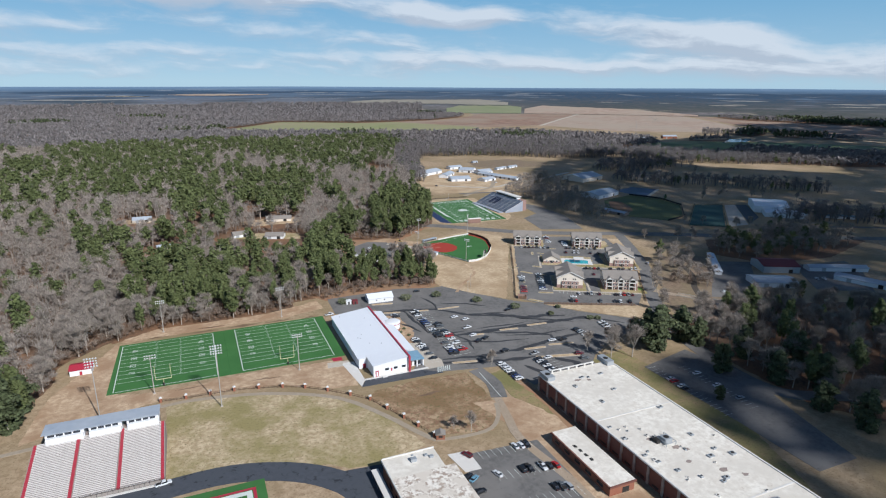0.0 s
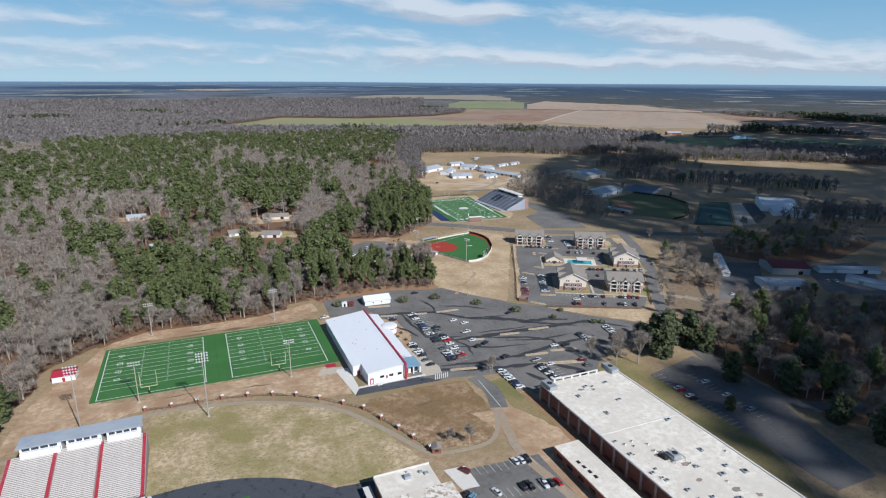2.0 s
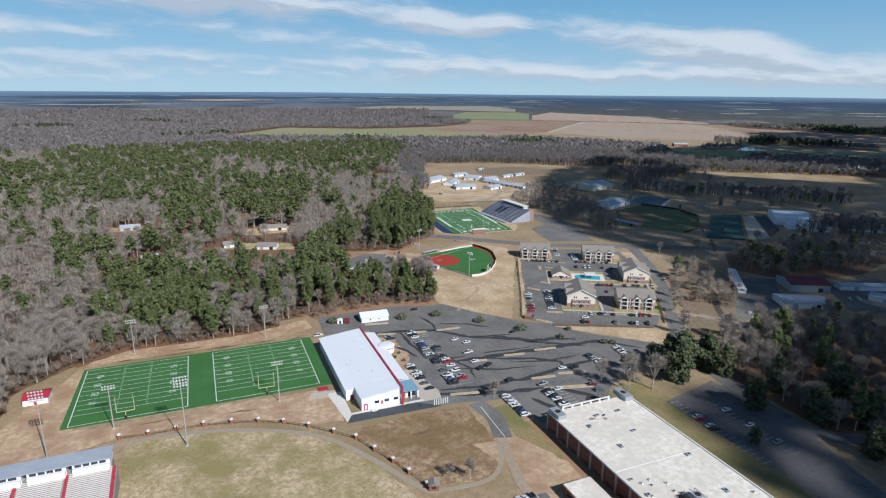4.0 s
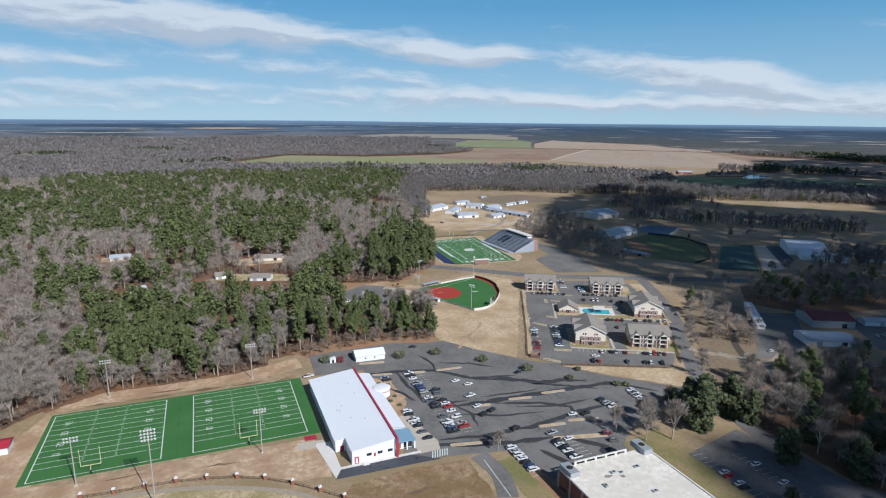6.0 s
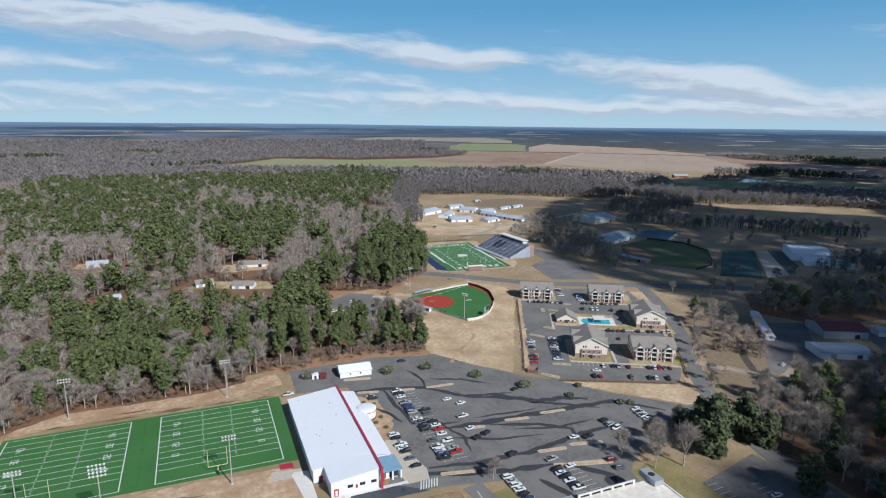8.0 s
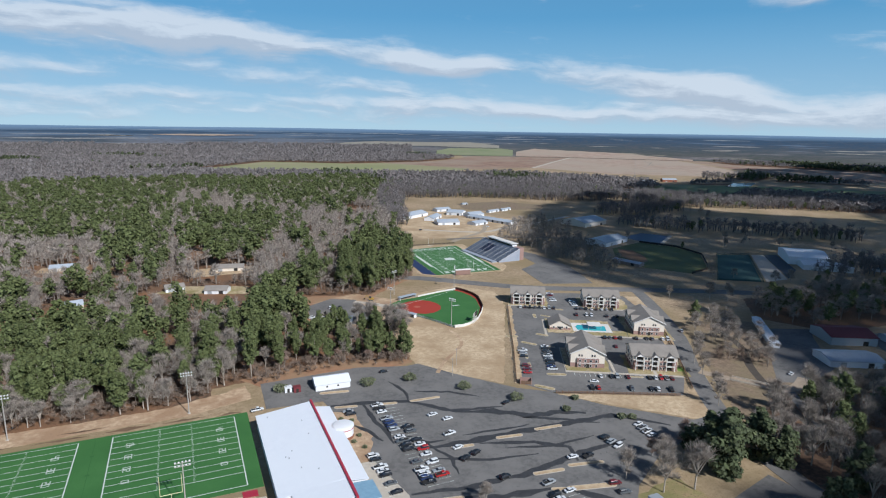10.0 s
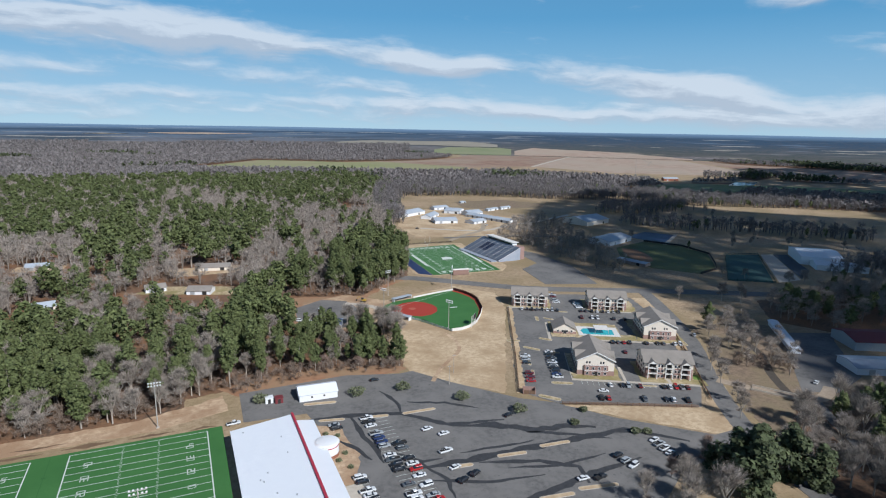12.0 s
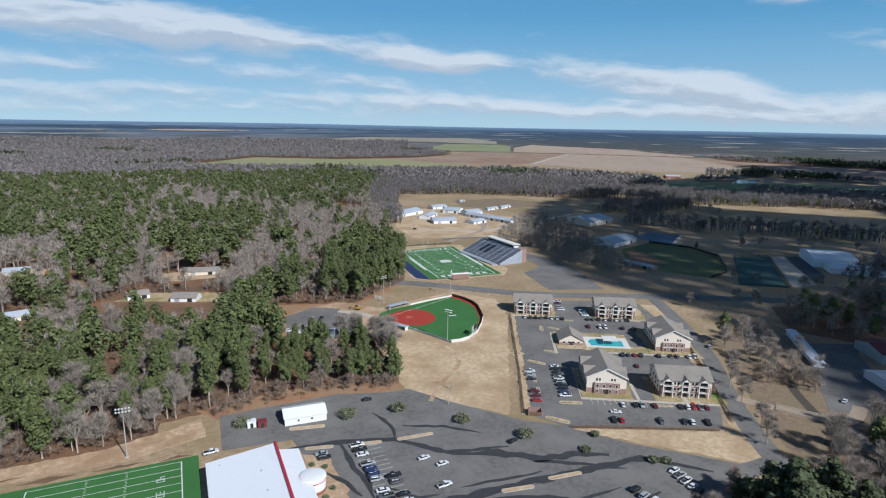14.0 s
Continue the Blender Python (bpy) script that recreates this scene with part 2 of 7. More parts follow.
BRUSHWOOD = mat("dim_brushwood", (0.26, 0.205, 0.165), (0.165, 0.125, 0.10), 0.3, 0.03, (0.20, 0.145, 0.11), island=0.45, rough=0.95)
# Twigs greyed for distance and darkened for cloud shade in the colour itself.
FARTWIGS = mat("far_bare_canopy_shaded", (0.215, 0.196, 0.192), (0.15, 0.137, 0.136), 0.02, 0.006, (0.175, 0.156, 0.153), island=0.4, rough=0.95)
REDTWIGS = mat("reddish_bare_twigs", (0.34, 0.235, 0.19), (0.25, 0.17, 0.14), 0.3, 0.03, (0.30, 0.225, 0.18), island=0.25, rough=0.9)
BARK = mat("grey_brown_bark", (0.44, 0.39, 0.34), (0.29, 0.25, 0.21), 2.0, rough=0.95)
SHRUB = mat("evergreen_shrub_leaves", (0.19, 0.20, 0.12), (0.12, 0.135, 0.075), 0.8, island=0.35, rough=0.75)
REDDIRT = mat("red_infield_turf", (0.36, 0.045, 0.028), (0.31, 0.038, 0.024), 0.5, 0.08, (0.33, 0.045, 0.03), rough=0.9)
POOLWATER = plain("turquoise_pool_water", (0.06, 0.42, 0.45), 0.08, 0.0, 0.6)
WOODFENCE = mat("brown_wood_fence", (0.19, 0.115, 0.075), (0.13, 0.08, 0.055), 1.5, rough=0.9)
BLUESEAT = mat("blue_grey_bench", (0.30, 0.33, 0.39), (0.24, 0.27, 0.33), 0.6, 0.1, (0.33, 0.35, 0.40), rough=0.5)
NAVY = plain("navy_seat", (0.02, 0.03, 0.09), 0.5)
BENCH = mat("aluminium_bench", (0.76, 0.715, 0.68), (0.64, 0.59, 0.555), 0.5, 0.05, (0.69, 0.64, 0.605), rough=0.6)
RISER = mat("concrete_riser", (0.34, 0.305, 0.28), (0.27, 0.24, 0.22), 1.0, 0.2, (0.30, 0.26, 0.235))

GREENLAWN = mat("winter_green_lawn", (0.26, 0.215, 0.10), (0.30, 0.215, 0.12), 0.3, 0.05, (0.19, 0.175, 0.07), bump=0.08, lo=0.42, hi=0.58, speck=(0.12, 0.11, 0.045))
ROUGH = mat("rough_brown_ground", (0.27, 0.195, 0.135), (0.165, 0.118, 0.084), 0.35, 0.05, (0.22, 0.17, 0.105), bump=0.08, lo=0.41, hi=0.60, speck=(0.10, 0.075, 0.05))
MUD = mat("wet_dark_soil", (0.15, 0.095, 0.06), (0.10, 0.065, 0.042), 0.5, 0.1, (0.20, 0.13, 0.08), rough=0.6)
SOFT = (GRASS, LAWN, BROWNLAWN, STRAW, DIRT, REDCLAY, LITTER, GREENLAWN, ROUGH, MUD)

# ---------- mesh building ----------


class Shape:
    """Collects boxes, prisms, tubes and loose faces for one mesh."""

    def __init__(self):
        self.v, self.f = [], []

    def face(self, *pts):
        n = len(self.v)
        self.v += [tuple(p) for p in pts]
        self.f.append(tuple(range(n, n + len(pts))))
        return self

    def prism(self, poly, z0, z1):
        n, k = len(self.v), len(poly)
        if sum(a[0] * b[1] - b[0] * a[1] for a, b in zip(poly, poly[1:] + poly[:1])) < 0:
            poly = poly[::-1]
        self.v += [(x, y, z0) for x, y in poly] + [(x, y, z1) for x, y in poly]
        self.f += [tuple(range(n + k - 1, n - 1, -1)), tuple(range(n + k, n + 2 * k))]
        self.f += [(n + i, n + (i + 1) % k, n + k + (i + 1) % k, n + k + i) for i in range(k)]
        return self

    def box(self, x0, x1, y0, y1, z0, z1):
        return self.prism([(x0, y0), (x1, y0), (x1, y1), (x0, y1)], z0, z1)

    def slab(self, pts, thick):
        """A plate under a planar polygon in space."""
        n, k = len(self.v), len(pts)
        self.v += [tuple(p) for p in pts] + [(p[0], p[1], p[2] - thick) for p in pts]
        self.f += [tuple(range(n, n + k)), tuple(range(n + 2 * k - 1, n + k - 1, -1))]
        self.f += [(n + (i + 1) % k, n + i, n + k + i, n + k + (i + 1) % k) for i in range(k)]
        return self

    def tube(self, a, b, ra, rb, sides=6):
        a, b = Vector(a), Vector(b)
        q = (b - a).to_track_quat("Z", "Y")
        n = len(self.v)
        for c, r in ((a, ra), (b, rb)):
            for i in range(sides):
                w = 2 * math.pi * i / sides
                self.v.append(tuple(c + q @ Vector((r * math.cos(w), r * math.sin(w), 0))))
        self.f += [(n + i, n + (i + 1) % sides, n + sides + (i + 1) % sides, n + sides + i) for i in range(sides)]
        self.f += [tuple(range(n + sides - 1, n - 1, -1)), tuple(range(n + sides, n + 2 * sides))]
        return self

    def gable(self, x0, x1, y0, y1, z, rise):
        """Solid gable block, ridge along y."""
        m = (x0 + x1) / 2
        n = len(self.v)
        self.v += [(x0, y0, z), (x1, y0, z), (m, y0, z + rise), (x0, y1, z), (x1, y1, z), (m, y1, z + rise)]
        self.f += [(n, n + 1, n + 2), (n + 4, n + 3, n + 5), (n + 1, n + 4, n + 5, n + 2), (n + 3, n, n + 2, n + 5), (n, n + 3, n + 4, n + 1)]
        return self

    def dome(self, c, r, h, rings=4, sides=20):
        n = len(self.v)
        for j in range(rings):
            w = j / rings * math.pi / 2
            for i in range(sides):
                u = 2 * math.pi * i / sides
                self.v.append((c[0] + r * math.cos(w) * math.cos(u), c[1] + r * math.cos(w) * math.sin(u), c[2] + h * math.sin(w)))
        self.v.append((c[0], c[1], c[2] + h))
        top = len(self.v) - 1
        for j in range(rings - 1):
            for i in range(sides):
                k = (i + 1) % sides
                self.f.append((n + j * sides + i, n + j * sides + k, n + (j + 1) * sides + k, n + (j + 1) * sides + i))
        for i in range(sides):
            self.f.append((n + (rings - 1) * sides + i, n + (rings - 1) * sides + (i + 1) % sides, top))
        return self


def obj(name, shape, material, parent=None, smooth=False):
    me = bpy.data.meshes.new(name)
    me.from_pydata(shape.v, [], shape.f)
    me.materials.append(material)
    if smooth:
        me.polygons.foreach_set("use_smooth", [True] * len(me.polygons))
    ob = new(name, me)
    if parent:
        ob.parent = parent
    return ob


def part(name, shape, material, parent, label="", smooth=False):
    ob = obj(name, shape, material, parent, smooth)
    return tagged(ob, label) if label else ob


def thing(name, label, category, x=0.0, y=0.0, z=0.0, rz=0.0, group="", kind=""):
    ob = new(name)
    ob.matrix_basis = pose(x, y, z, 0, 0, rz)
    return tagged(ob, label, category, group, kind)


LAYERS = []


def layer(z):
    """Lifts each flat piece by its own hair's breadth, so that no two lie in one plane."""
    LAYERS.append(z)
    return z + (len(LAYERS) % 11) * 0.0013


def frayed(poly, step=2.4, deep=1.5):
    """The outline of grass or soil, which wanders in and out."""
    out = []
    for a, b in zip(poly, poly[1:] + poly[:1]):
        n = max(1, min(60, int(math.dist(a, b) / step)))
        for k in range(n):
            x, y = a[0] + (b[0] - a[0]) * k / n, a[1] + (b[1] - a[1]) * k / n
            out.append((x + deep * noise.noise((x * 0.23, y * 0.23, 2.0)), y + deep * noise.noise((x * 0.23, y * 0.23, 7.0))))
    return out


def sheet(name, poly, z, material, label="", category="", kind="structure", base=-0.02):
    """A flat piece of ground with a thin edge."""
    z = layer(z)
    if material in SOFT:
        poly = frayed(poly)
    ob = obj(name, Shape().prism(poly, base, z), material)
    return tagged(ob, label, category, kind=kind)


def ribbon(line, width):
    """The outline of a strip along a line of points."""
    left, right = [], []
    for i, p in enumerate(line):
        a, b = Vector(line[max(i - 1, 0)]), Vector(line[min(i + 1, len(line) - 1)])
        d = (b - a).normalized()
        n = Vector((-d.y, d.x)) * width / 2
        left.append((p[0] + n.x, p[1] + n.y))
        right.append((p[0] - n.x, p[1] - n.y))
    return left, right


def strip(name, line, width, z, material, label="", category="", kind="structure", smooth=3):
    """A road or path along a smoothed line."""
    z = layer(z)
    pts = [Vector((*p, 0)) for p in line]
    fine = []
    for i in range(len(pts) - 1):
        p0, p1, p2, p3 = pts[max(i - 1, 0)], pts[i], pts[i + 1], pts[min(i + 2, len(pts) - 1)]
        for k in range(smooth):
            u = k / smooth
            q = 0.5 * (2 * p1 + (p2 - p0) * u + (2 * p0 - 5 * p1 + 4 * p2 - p3) * u * u + (3 * p1 - p0 - 3 * p2 + p3) * u ** 3)
            fine.append((q.x, q.y))
    fine.append(tuple(pts[-1].xy))
    left, right = ribbon(fine, width)
    s = Shape()
    for i in range(len(fine) - 1):
        s.prism([right[i], right[i + 1], left[i + 1], left[i]], -0.02, z)
    ob = obj(name, s, material)
    return tagged(ob, label, category, kind=kind)


def inside(poly, x, y):
    """Which of the points x, y lie in the polygon."""
    hit = np.zeros(len(x), bool)
    for (ax, ay), (bx, by) in zip(poly, poly[1:] + poly[:1]):
        if ay != by:
            hit ^= ((ay > y) != (by > y)) & (x < (bx - ax) * (y - ay) / (by - ay) + ax)
    return hit

# ---------- ground ----------
CX, CY = -30.0, -240.0


def ring_sheet(name, radii, heights, material, sides=160):
    s = Shape()
    for r, h in zip(radii, heights):
        for i in range(sides):
            w = 2 * math.pi * i / sides
            k = 1 + (0.06 * noise.noise((math.cos(w) * 3, math.sin(w) * 3, r * 0.001)) if h else 0)
            s.v.append((CX + r * math.cos(w), CY + r * math.sin(w), h * k))
    for j in range(len(radii) - 1):
        for i in range(sides):
            k = (i + 1) % sides
            s.f.append((j * sides + i, (j + 1) * sides + i, (j + 1) * sides + k, j * sides + k))
    return obj(name, s, material, smooth=True)


ground = ring_sheet("ground", [1, 400, 1000, 2000, 2900], [0, 0, 0, 0, 0], GRASS)
tagged(ground, "dry winter grassland reaching the far plain", "ground", kind="structure")


def far_material():
    """Far woods with strips of open land; distance haze is painted in as blue-grey towards the horizon."""
    m = bpy.data.materials.new("woods_with_painted_haze")
    m.use_nodes = True
    t = m.node_tree
    p = t.nodes["Principled BSDF"]
    p.inputs["Roughness"].default_value, p.inputs["Specular IOR Level"].default_value = 1.0, 0.0
    tc = t.nodes.new("ShaderNodeTexCoord")

    def banded(sx, sz, lo, hi, detail):
        mp = t.nodes.new("ShaderNodeMapping")
        mp.inputs["Scale"].default_value = (sx, sx, sz)
        t.links.new(tc.outputs["Object"], mp.inputs["Vector"])
        n = t.nodes.new("ShaderNodeTexNoise")
        n.inputs["Scale"].default_value, n.inputs["Detail"].default_value = 1.0, detail
        t.links.new(mp.outputs[0], n.inputs["Vector"])
        r = t.nodes.new("ShaderNodeMapRange")
        r.inputs[1].default_value, r.inputs[2].default_value = lo, hi
        t.links.new(n.outputs["Fac"], r.inputs[0])
        return r.outputs[0]

    def mix(fac, a, b):
        n = t.nodes.new("ShaderNodeMixRGB")
        t.links.new(fac, n.inputs[0])
        for i, v in ((1, a), (2, b)):
            if isinstance(v, tuple):
                n.inputs[i].default_value = (*v, 1)
            else:
                t.links.new(v, n.inputs[i])
        return n.outputs[0]

    sp = t.nodes.new("ShaderNodeSeparateXYZ")
    t.links.new(tc.outputs["Object"], sp.inputs[0])

    def span(source, a, b, c=0.0, d=1.0):
        n = t.nodes.new("ShaderNodeMapRange")
        n.inputs[1].default_value, n.inputs[2].default_value, n.inputs[3].default_value, n.inputs[4].default_value = a, b, c, d
        t.links.new(source, n.inputs[0])
        return n.outputs[0]

    def times(a, b):
        n = t.nodes.new("ShaderNodeMath")
        n.operation = "MULTIPLY"
        t.links.new(a, n.inputs[0])
        t.links.new(b, n.inputs[1])
        return n.outputs[0]

    # Painted haze by height: up turns colours blue, rim adds a pale haze line.
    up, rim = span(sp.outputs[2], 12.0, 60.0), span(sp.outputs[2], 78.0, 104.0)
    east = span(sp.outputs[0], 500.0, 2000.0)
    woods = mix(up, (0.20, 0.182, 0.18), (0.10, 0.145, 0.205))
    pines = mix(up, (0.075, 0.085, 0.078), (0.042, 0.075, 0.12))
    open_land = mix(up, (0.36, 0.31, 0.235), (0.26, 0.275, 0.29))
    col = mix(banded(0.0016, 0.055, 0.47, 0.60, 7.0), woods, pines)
    # More pines to the east; their dark tone also stands for cloud shade.
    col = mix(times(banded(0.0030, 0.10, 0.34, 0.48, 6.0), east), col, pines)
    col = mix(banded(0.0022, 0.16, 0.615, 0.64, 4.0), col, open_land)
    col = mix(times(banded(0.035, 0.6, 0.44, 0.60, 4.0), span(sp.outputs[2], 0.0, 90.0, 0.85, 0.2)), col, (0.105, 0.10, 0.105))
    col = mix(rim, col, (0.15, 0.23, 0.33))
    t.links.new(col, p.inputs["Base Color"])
    return m


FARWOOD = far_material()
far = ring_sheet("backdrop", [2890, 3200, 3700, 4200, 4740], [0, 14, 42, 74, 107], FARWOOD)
tagged(far, "wooded hills on the horizon with haze painted blue-grey", "backdrop", kind="structure")


def rise_field(columns, material, label):
    """Open land far out on the rising distance: columns of (degrees from north, near radius, far radius)."""
    s = Shape()
    cols = []
    for (a0, n0, f0), (a1, n1, f1) in zip(columns, columns[1:]):
        cols += [(a0 + (a1 - a0) * k / 6, n0 + (n1 - n0) * k / 6, f0 + (f1 - f0) * k / 6) for k in range(6)]
    cols.append(columns[-1])
    for a, r0, r1 in cols:
        for k in range(9):
            r, w = r0 + (r1 - r0) * k / 8, math.pi / 2 - radians(a)
            r *= 1 + 0.006 * noise.noise((a * 1.7, k * 0.8, 4.0))
            h = float(np.interp(r, [2890, 3200, 3700, 4200, 4740], [0, 14, 42, 74, 107]))
            s.v.append((CX + r * math.cos(w), CY + r * math.sin(w), h * (1 + 0.06 * noise.noise((math.cos(w) * 3, math.sin(w) * 3, r * 0.001))) + 1.6))
    for i in range(len(cols) - 1):
        for k in range(8):
            n = i * 9 + k
            s.f.append((n, n + 9, n + 10, n + 1))
    ob = obj("field", s, material, smooth=True)
    return tagged(ob, label, "field", kind="structure")

# woods floor, lawns, bare soil
WOODS = [(-150, -31), (-137, 8), (-137, 32), (-112, 58), (-88, 84), (-52, 76), (8, 82), (38, 91), (68, 85), (96, 76), (104, 98),
         (112, 128), (104, 146), (56, 150), (52, 205), (62, 228), (116, 212), (166, 256), (202, 350), (214, 430), (244, 520),
         (262, 650), (330, 880), (400, 1010), (380, 1180), (0, 1200), (-480, 1150), (-420, 500), (-260, 60), (-220, -60)]
sheet("forest_floor", WOODS, 0.03, LITTER, "brown leaf litter under the woods", "ground")
INFIELD = [(-84, -93), (-66, -90.3), (-51.5, -93.3), (-33, -101.1), (-17.3, -110.8), (-4, -115), (16, -108), (6.5, -79.7), (-8.8, -57.1),
           (-33, -42.4), (-58.2, -34.7), (-84, -33)]
sheet("lawn", INFIELD, 0.05, LAWN, "patchy dormant lawn inside the curved path", "lawn")
sheet("lawn", [(10, -57), (34, -55), (58, -57), (58, -85), (55, -100), (47, -110), (24, -104), (14, -84), (4, -64)], 0.05, BROWNLAWN,
      "brown and green lawn below the field house", "lawn")
sheet("lawn", [(97, 67), (131, 31), (199, 149), (211, 186), (190, 215), (150, 205), (122, 195), (104, 150), (100, 98)], 0.05, STRAW,
      "straw-coloured grass slope beside the softball field", "lawn")
sheet("dirt_bank", [(-112, 55), (-88, 80), (-58, 75), (-5, 72), (8, 78), (9, 62), (-20, 54), (-58, 54), (-108, 51)], 0.05, DIRT,
      "bare tan dirt bank behind the turf field", "ground")
sheet("dirt_bank", [(-136, -6), (-124, 20), (-112, 50), (-104, 20), (-106, -14), (-86, -18), (-50, -15), (0, -17), (7, -30), (3, -48), (-10, -47),
                    (-32, -34), (-54, -28.5), (-86, -26), (-140, -44)], 0.06, DIRT, "trampled dirt around the practice field", "ground")
sheet("dirt_bank", [(48, -86), (66, -88), (84, -92), (79, -170), (50, -170), (56, -112)], 0.045, DIRT, "worn strip of grass and red soil by the school", "ground")
sheet("lawn", [(66, -64), (80, -60), (82, -95), (79, -112), (69, -90)], 0.06, GREENLAWN, "greenish verge beside the school parking lot", "lawn")
sheet("lawn", [(126, -72), (150, -66), (152, -90), (152, -150), (134, -200), (124, -200)], 0.05, GREENLAWN, "dim lawn east of the school", "lawn")
sheet("red_clay_edge", [(14, 74), (60, 80), (92, 72), (98, 76), (92, 84), (66, 90), (30, 94), (6, 86)], 0.055, REDCLAY, "red clay edge of the woods", "ground")
sheet("red_clay_edge", [(52, 150), (60, 150), (64, 200), (112, 206), (150, 240), (168, 252), (150, 262), (116, 214), (60, 228), (48, 205)], 0.055, REDCLAY,
      "red clay slope above the small lot", "ground")

# parking, roads
LOT = [(14, 48), (15, 77), (66, 79), (92, 71), (99, 72), (112, 52), (134, 24), (147, 14), (163, -8), (192, -36), (186, -46), (157, -52), (133, -66),
       (127, -72), (126, -82), (84, -82), (80, -58), (67, -55.5), (40, -50), (4, -51), (8, -46), (34, -44), (45, -26), (45, 16), (42, 34), (40, 46)]
lot = sheet("parking_lot", LOT, 0.08, ASPHALT, "wide worn grey asphalt parking lot with damp streaks", "parking lot")
tagged(sheet("apron", [(4, -51.2), (8, -44.6), (36, -44.2), (48, -52.6)], 0.10, SEALED, "fresh black asphalt lane beside the field house", "driveway"))
strip("road", [(64, -56), (66, -72), (62, -86)], 8.0, 0.10, ASPHALT, "narrow faded asphalt drive", "road")
strip("road", [(100, 300), (134, 266), (170, 249), (228, 199), (262, 178), (309, 157), (366, 130), (414, 104), (520, 50), (700, -40)], 13.0, 0.10, ASPHALT,
      "two-lane asphalt highway", "road")
strip("road", [(322, 148), (302, 107), (270, 51), (240, 12), (212, -30), (198, -60), (190, -90), (187, -118), (192, -136), (210, -147), (262, -166)], 9.5, 0.11, ASPHALT,
      "sloping side street along the apartments", "road")
strip("road", [(186, -40), (205, -40)], 8.0, 0.115, ASPHALT, "lot entrance to the side street", "road")
strip("pavement", [(61, -86), (57, -104), (54, -120), (58, -150), (58, -180)], 4.0, 0.09, WALK, "cracked tan concrete walk", "pavement")
strip("path", [(-150, -50), (-120, -46), (-87, -33), (-58.2, -34.7), (-33, -42.4), (-8.8, -57.1), (6.5, -79.7), (15.8, -98.3), (21, -107)], 2.6, 0.09, PATHDIRT,
      "curved earth and gravel path", "path")
strip("path", [(21, -107), (34, -109), (46, -108), (54, -100), (58, -90)], 2.0, 0.09, PATHDIRT, "gravel path round the lawn", "path")
strip("path", [(104, 56), (113, 68), (121, 76), (134, 89), (139, 104), (138, 117)], 2.2, 0.09, DIRT, "pale winding dirt footpath", "path")
sheet("parking_lot", [(30, -121), (60, -123), (60, -150), (52, -175), (14, -175), (20, -140)], 0.09, ASPHALT, "grey asphalt lot with stall lines by the office", "parking lot")
sheet("slab", [(21, -118), (29.8, -118.6), (29.8, -131.5), (23, -131)], 0.12, PALE, "pale concrete slab beside the office", "pavement")
sheet("parking_lot", [(148, -88), (184, -80), (187, -98), (188, -128), (180, -152), (172, -184), (150, -184), (150, -146)], 0.09, ASPHALT, "shaded parking lot east of the school", "parking lot")
sheet("ditch", [(76.5, -66), (80, -66), (82.6, -92), (82.4, -125), (77.5, -125), (78.6, -92)], 0.068, REDCLAY, "red-brown washed-out ditch beside the school", "ditch")
for x0, x1, y, w in ((-78, -58, 51.2, 1.6), (-52, -34, 51.6, 2.2), (-30, -12, 50.9, 1.5), (-70, -50, 56.5, 1.2), (-8, 4, 49.5, 1.4), (-98, -84, 52.4, 1.5), (-80, -66, -19.5, 1.0), (-46, -30, -24, 1.2), (10, 24, -44, 2.0), (26, 40, -70, 2.6)):
    sheet("mud_patch", [(x0, y), ((x0 + x1) / 2, y - w * 0.6), (x1, y), ((x0 + x1) / 2, y + w * 0.6)], 0.082, MUD, "dark damp soil beside the practice turf", "ground")
sheet("forest_floor", [(205, -72), (240, -40), (262, -40), (300, -48), (340, -66), (345, -150), (250, -158), (214, -140), (196, -120), (196, -90)], 0.05, LITTER, "brown leaf litter under the grove", "ground")
sheet("small_lot", [(58, 158), (63, 200), (84, 214), (100, 205), (104, 180), (104, 156), (84, 150)], 0.09, ASPHALT, "small grey lot behind the pines", "parking lot")
sheet("dirt_yard", [(66, 206), (104, 222), (132, 190), (146, 152), (128, 150), (112, 158), (94, 198)], 0.06, DIRT, "bare tan construction dirt behind the softball field", "ground")
strip("path", [(98, 200), (112, 188), (116, 178)], 5.0, 0.095, CONCRETE, "dirt track to the softball field", "path")
# track and stadium turf
strip("running_track", [(-140, -103), (-100, -98), (-82, -97), (-66, -96.5), (-52, -99), (-36, -106), (-24, -116), (-17, -128), (-15, -150)], 11.5, 0.085, SEALED,
      "dark blue-black running track curve", "track")
sheet("apron", [(-20, -112), (-5, -113.5), (-3, -140), (-16, -146)], 0.075, SEALED, "dark patched asphalt behind the office", "pavement")
turf2 = sheet("stadium_turf", [(-130, -104.5), (-49, -104.5), (-49, -160), (-130, -160)], 0.10, TURF, "green artificial turf of the stadium field", "turf")
s = Shape().box(-125, -52.5, -109.5, -108.3, 0.09, 0.125).box(-53.7, -52.5, -150, -109.5, 0.09, 0.125)
part("border_line", s, RED, turf2, "red painted border")
s = Shape().box(-125, -54, -112, -109.8, 0.09, 0.12).box(-56, -54, -150, -112, 0.09, 0.12)
part("white_line", s, LINE, turf2)

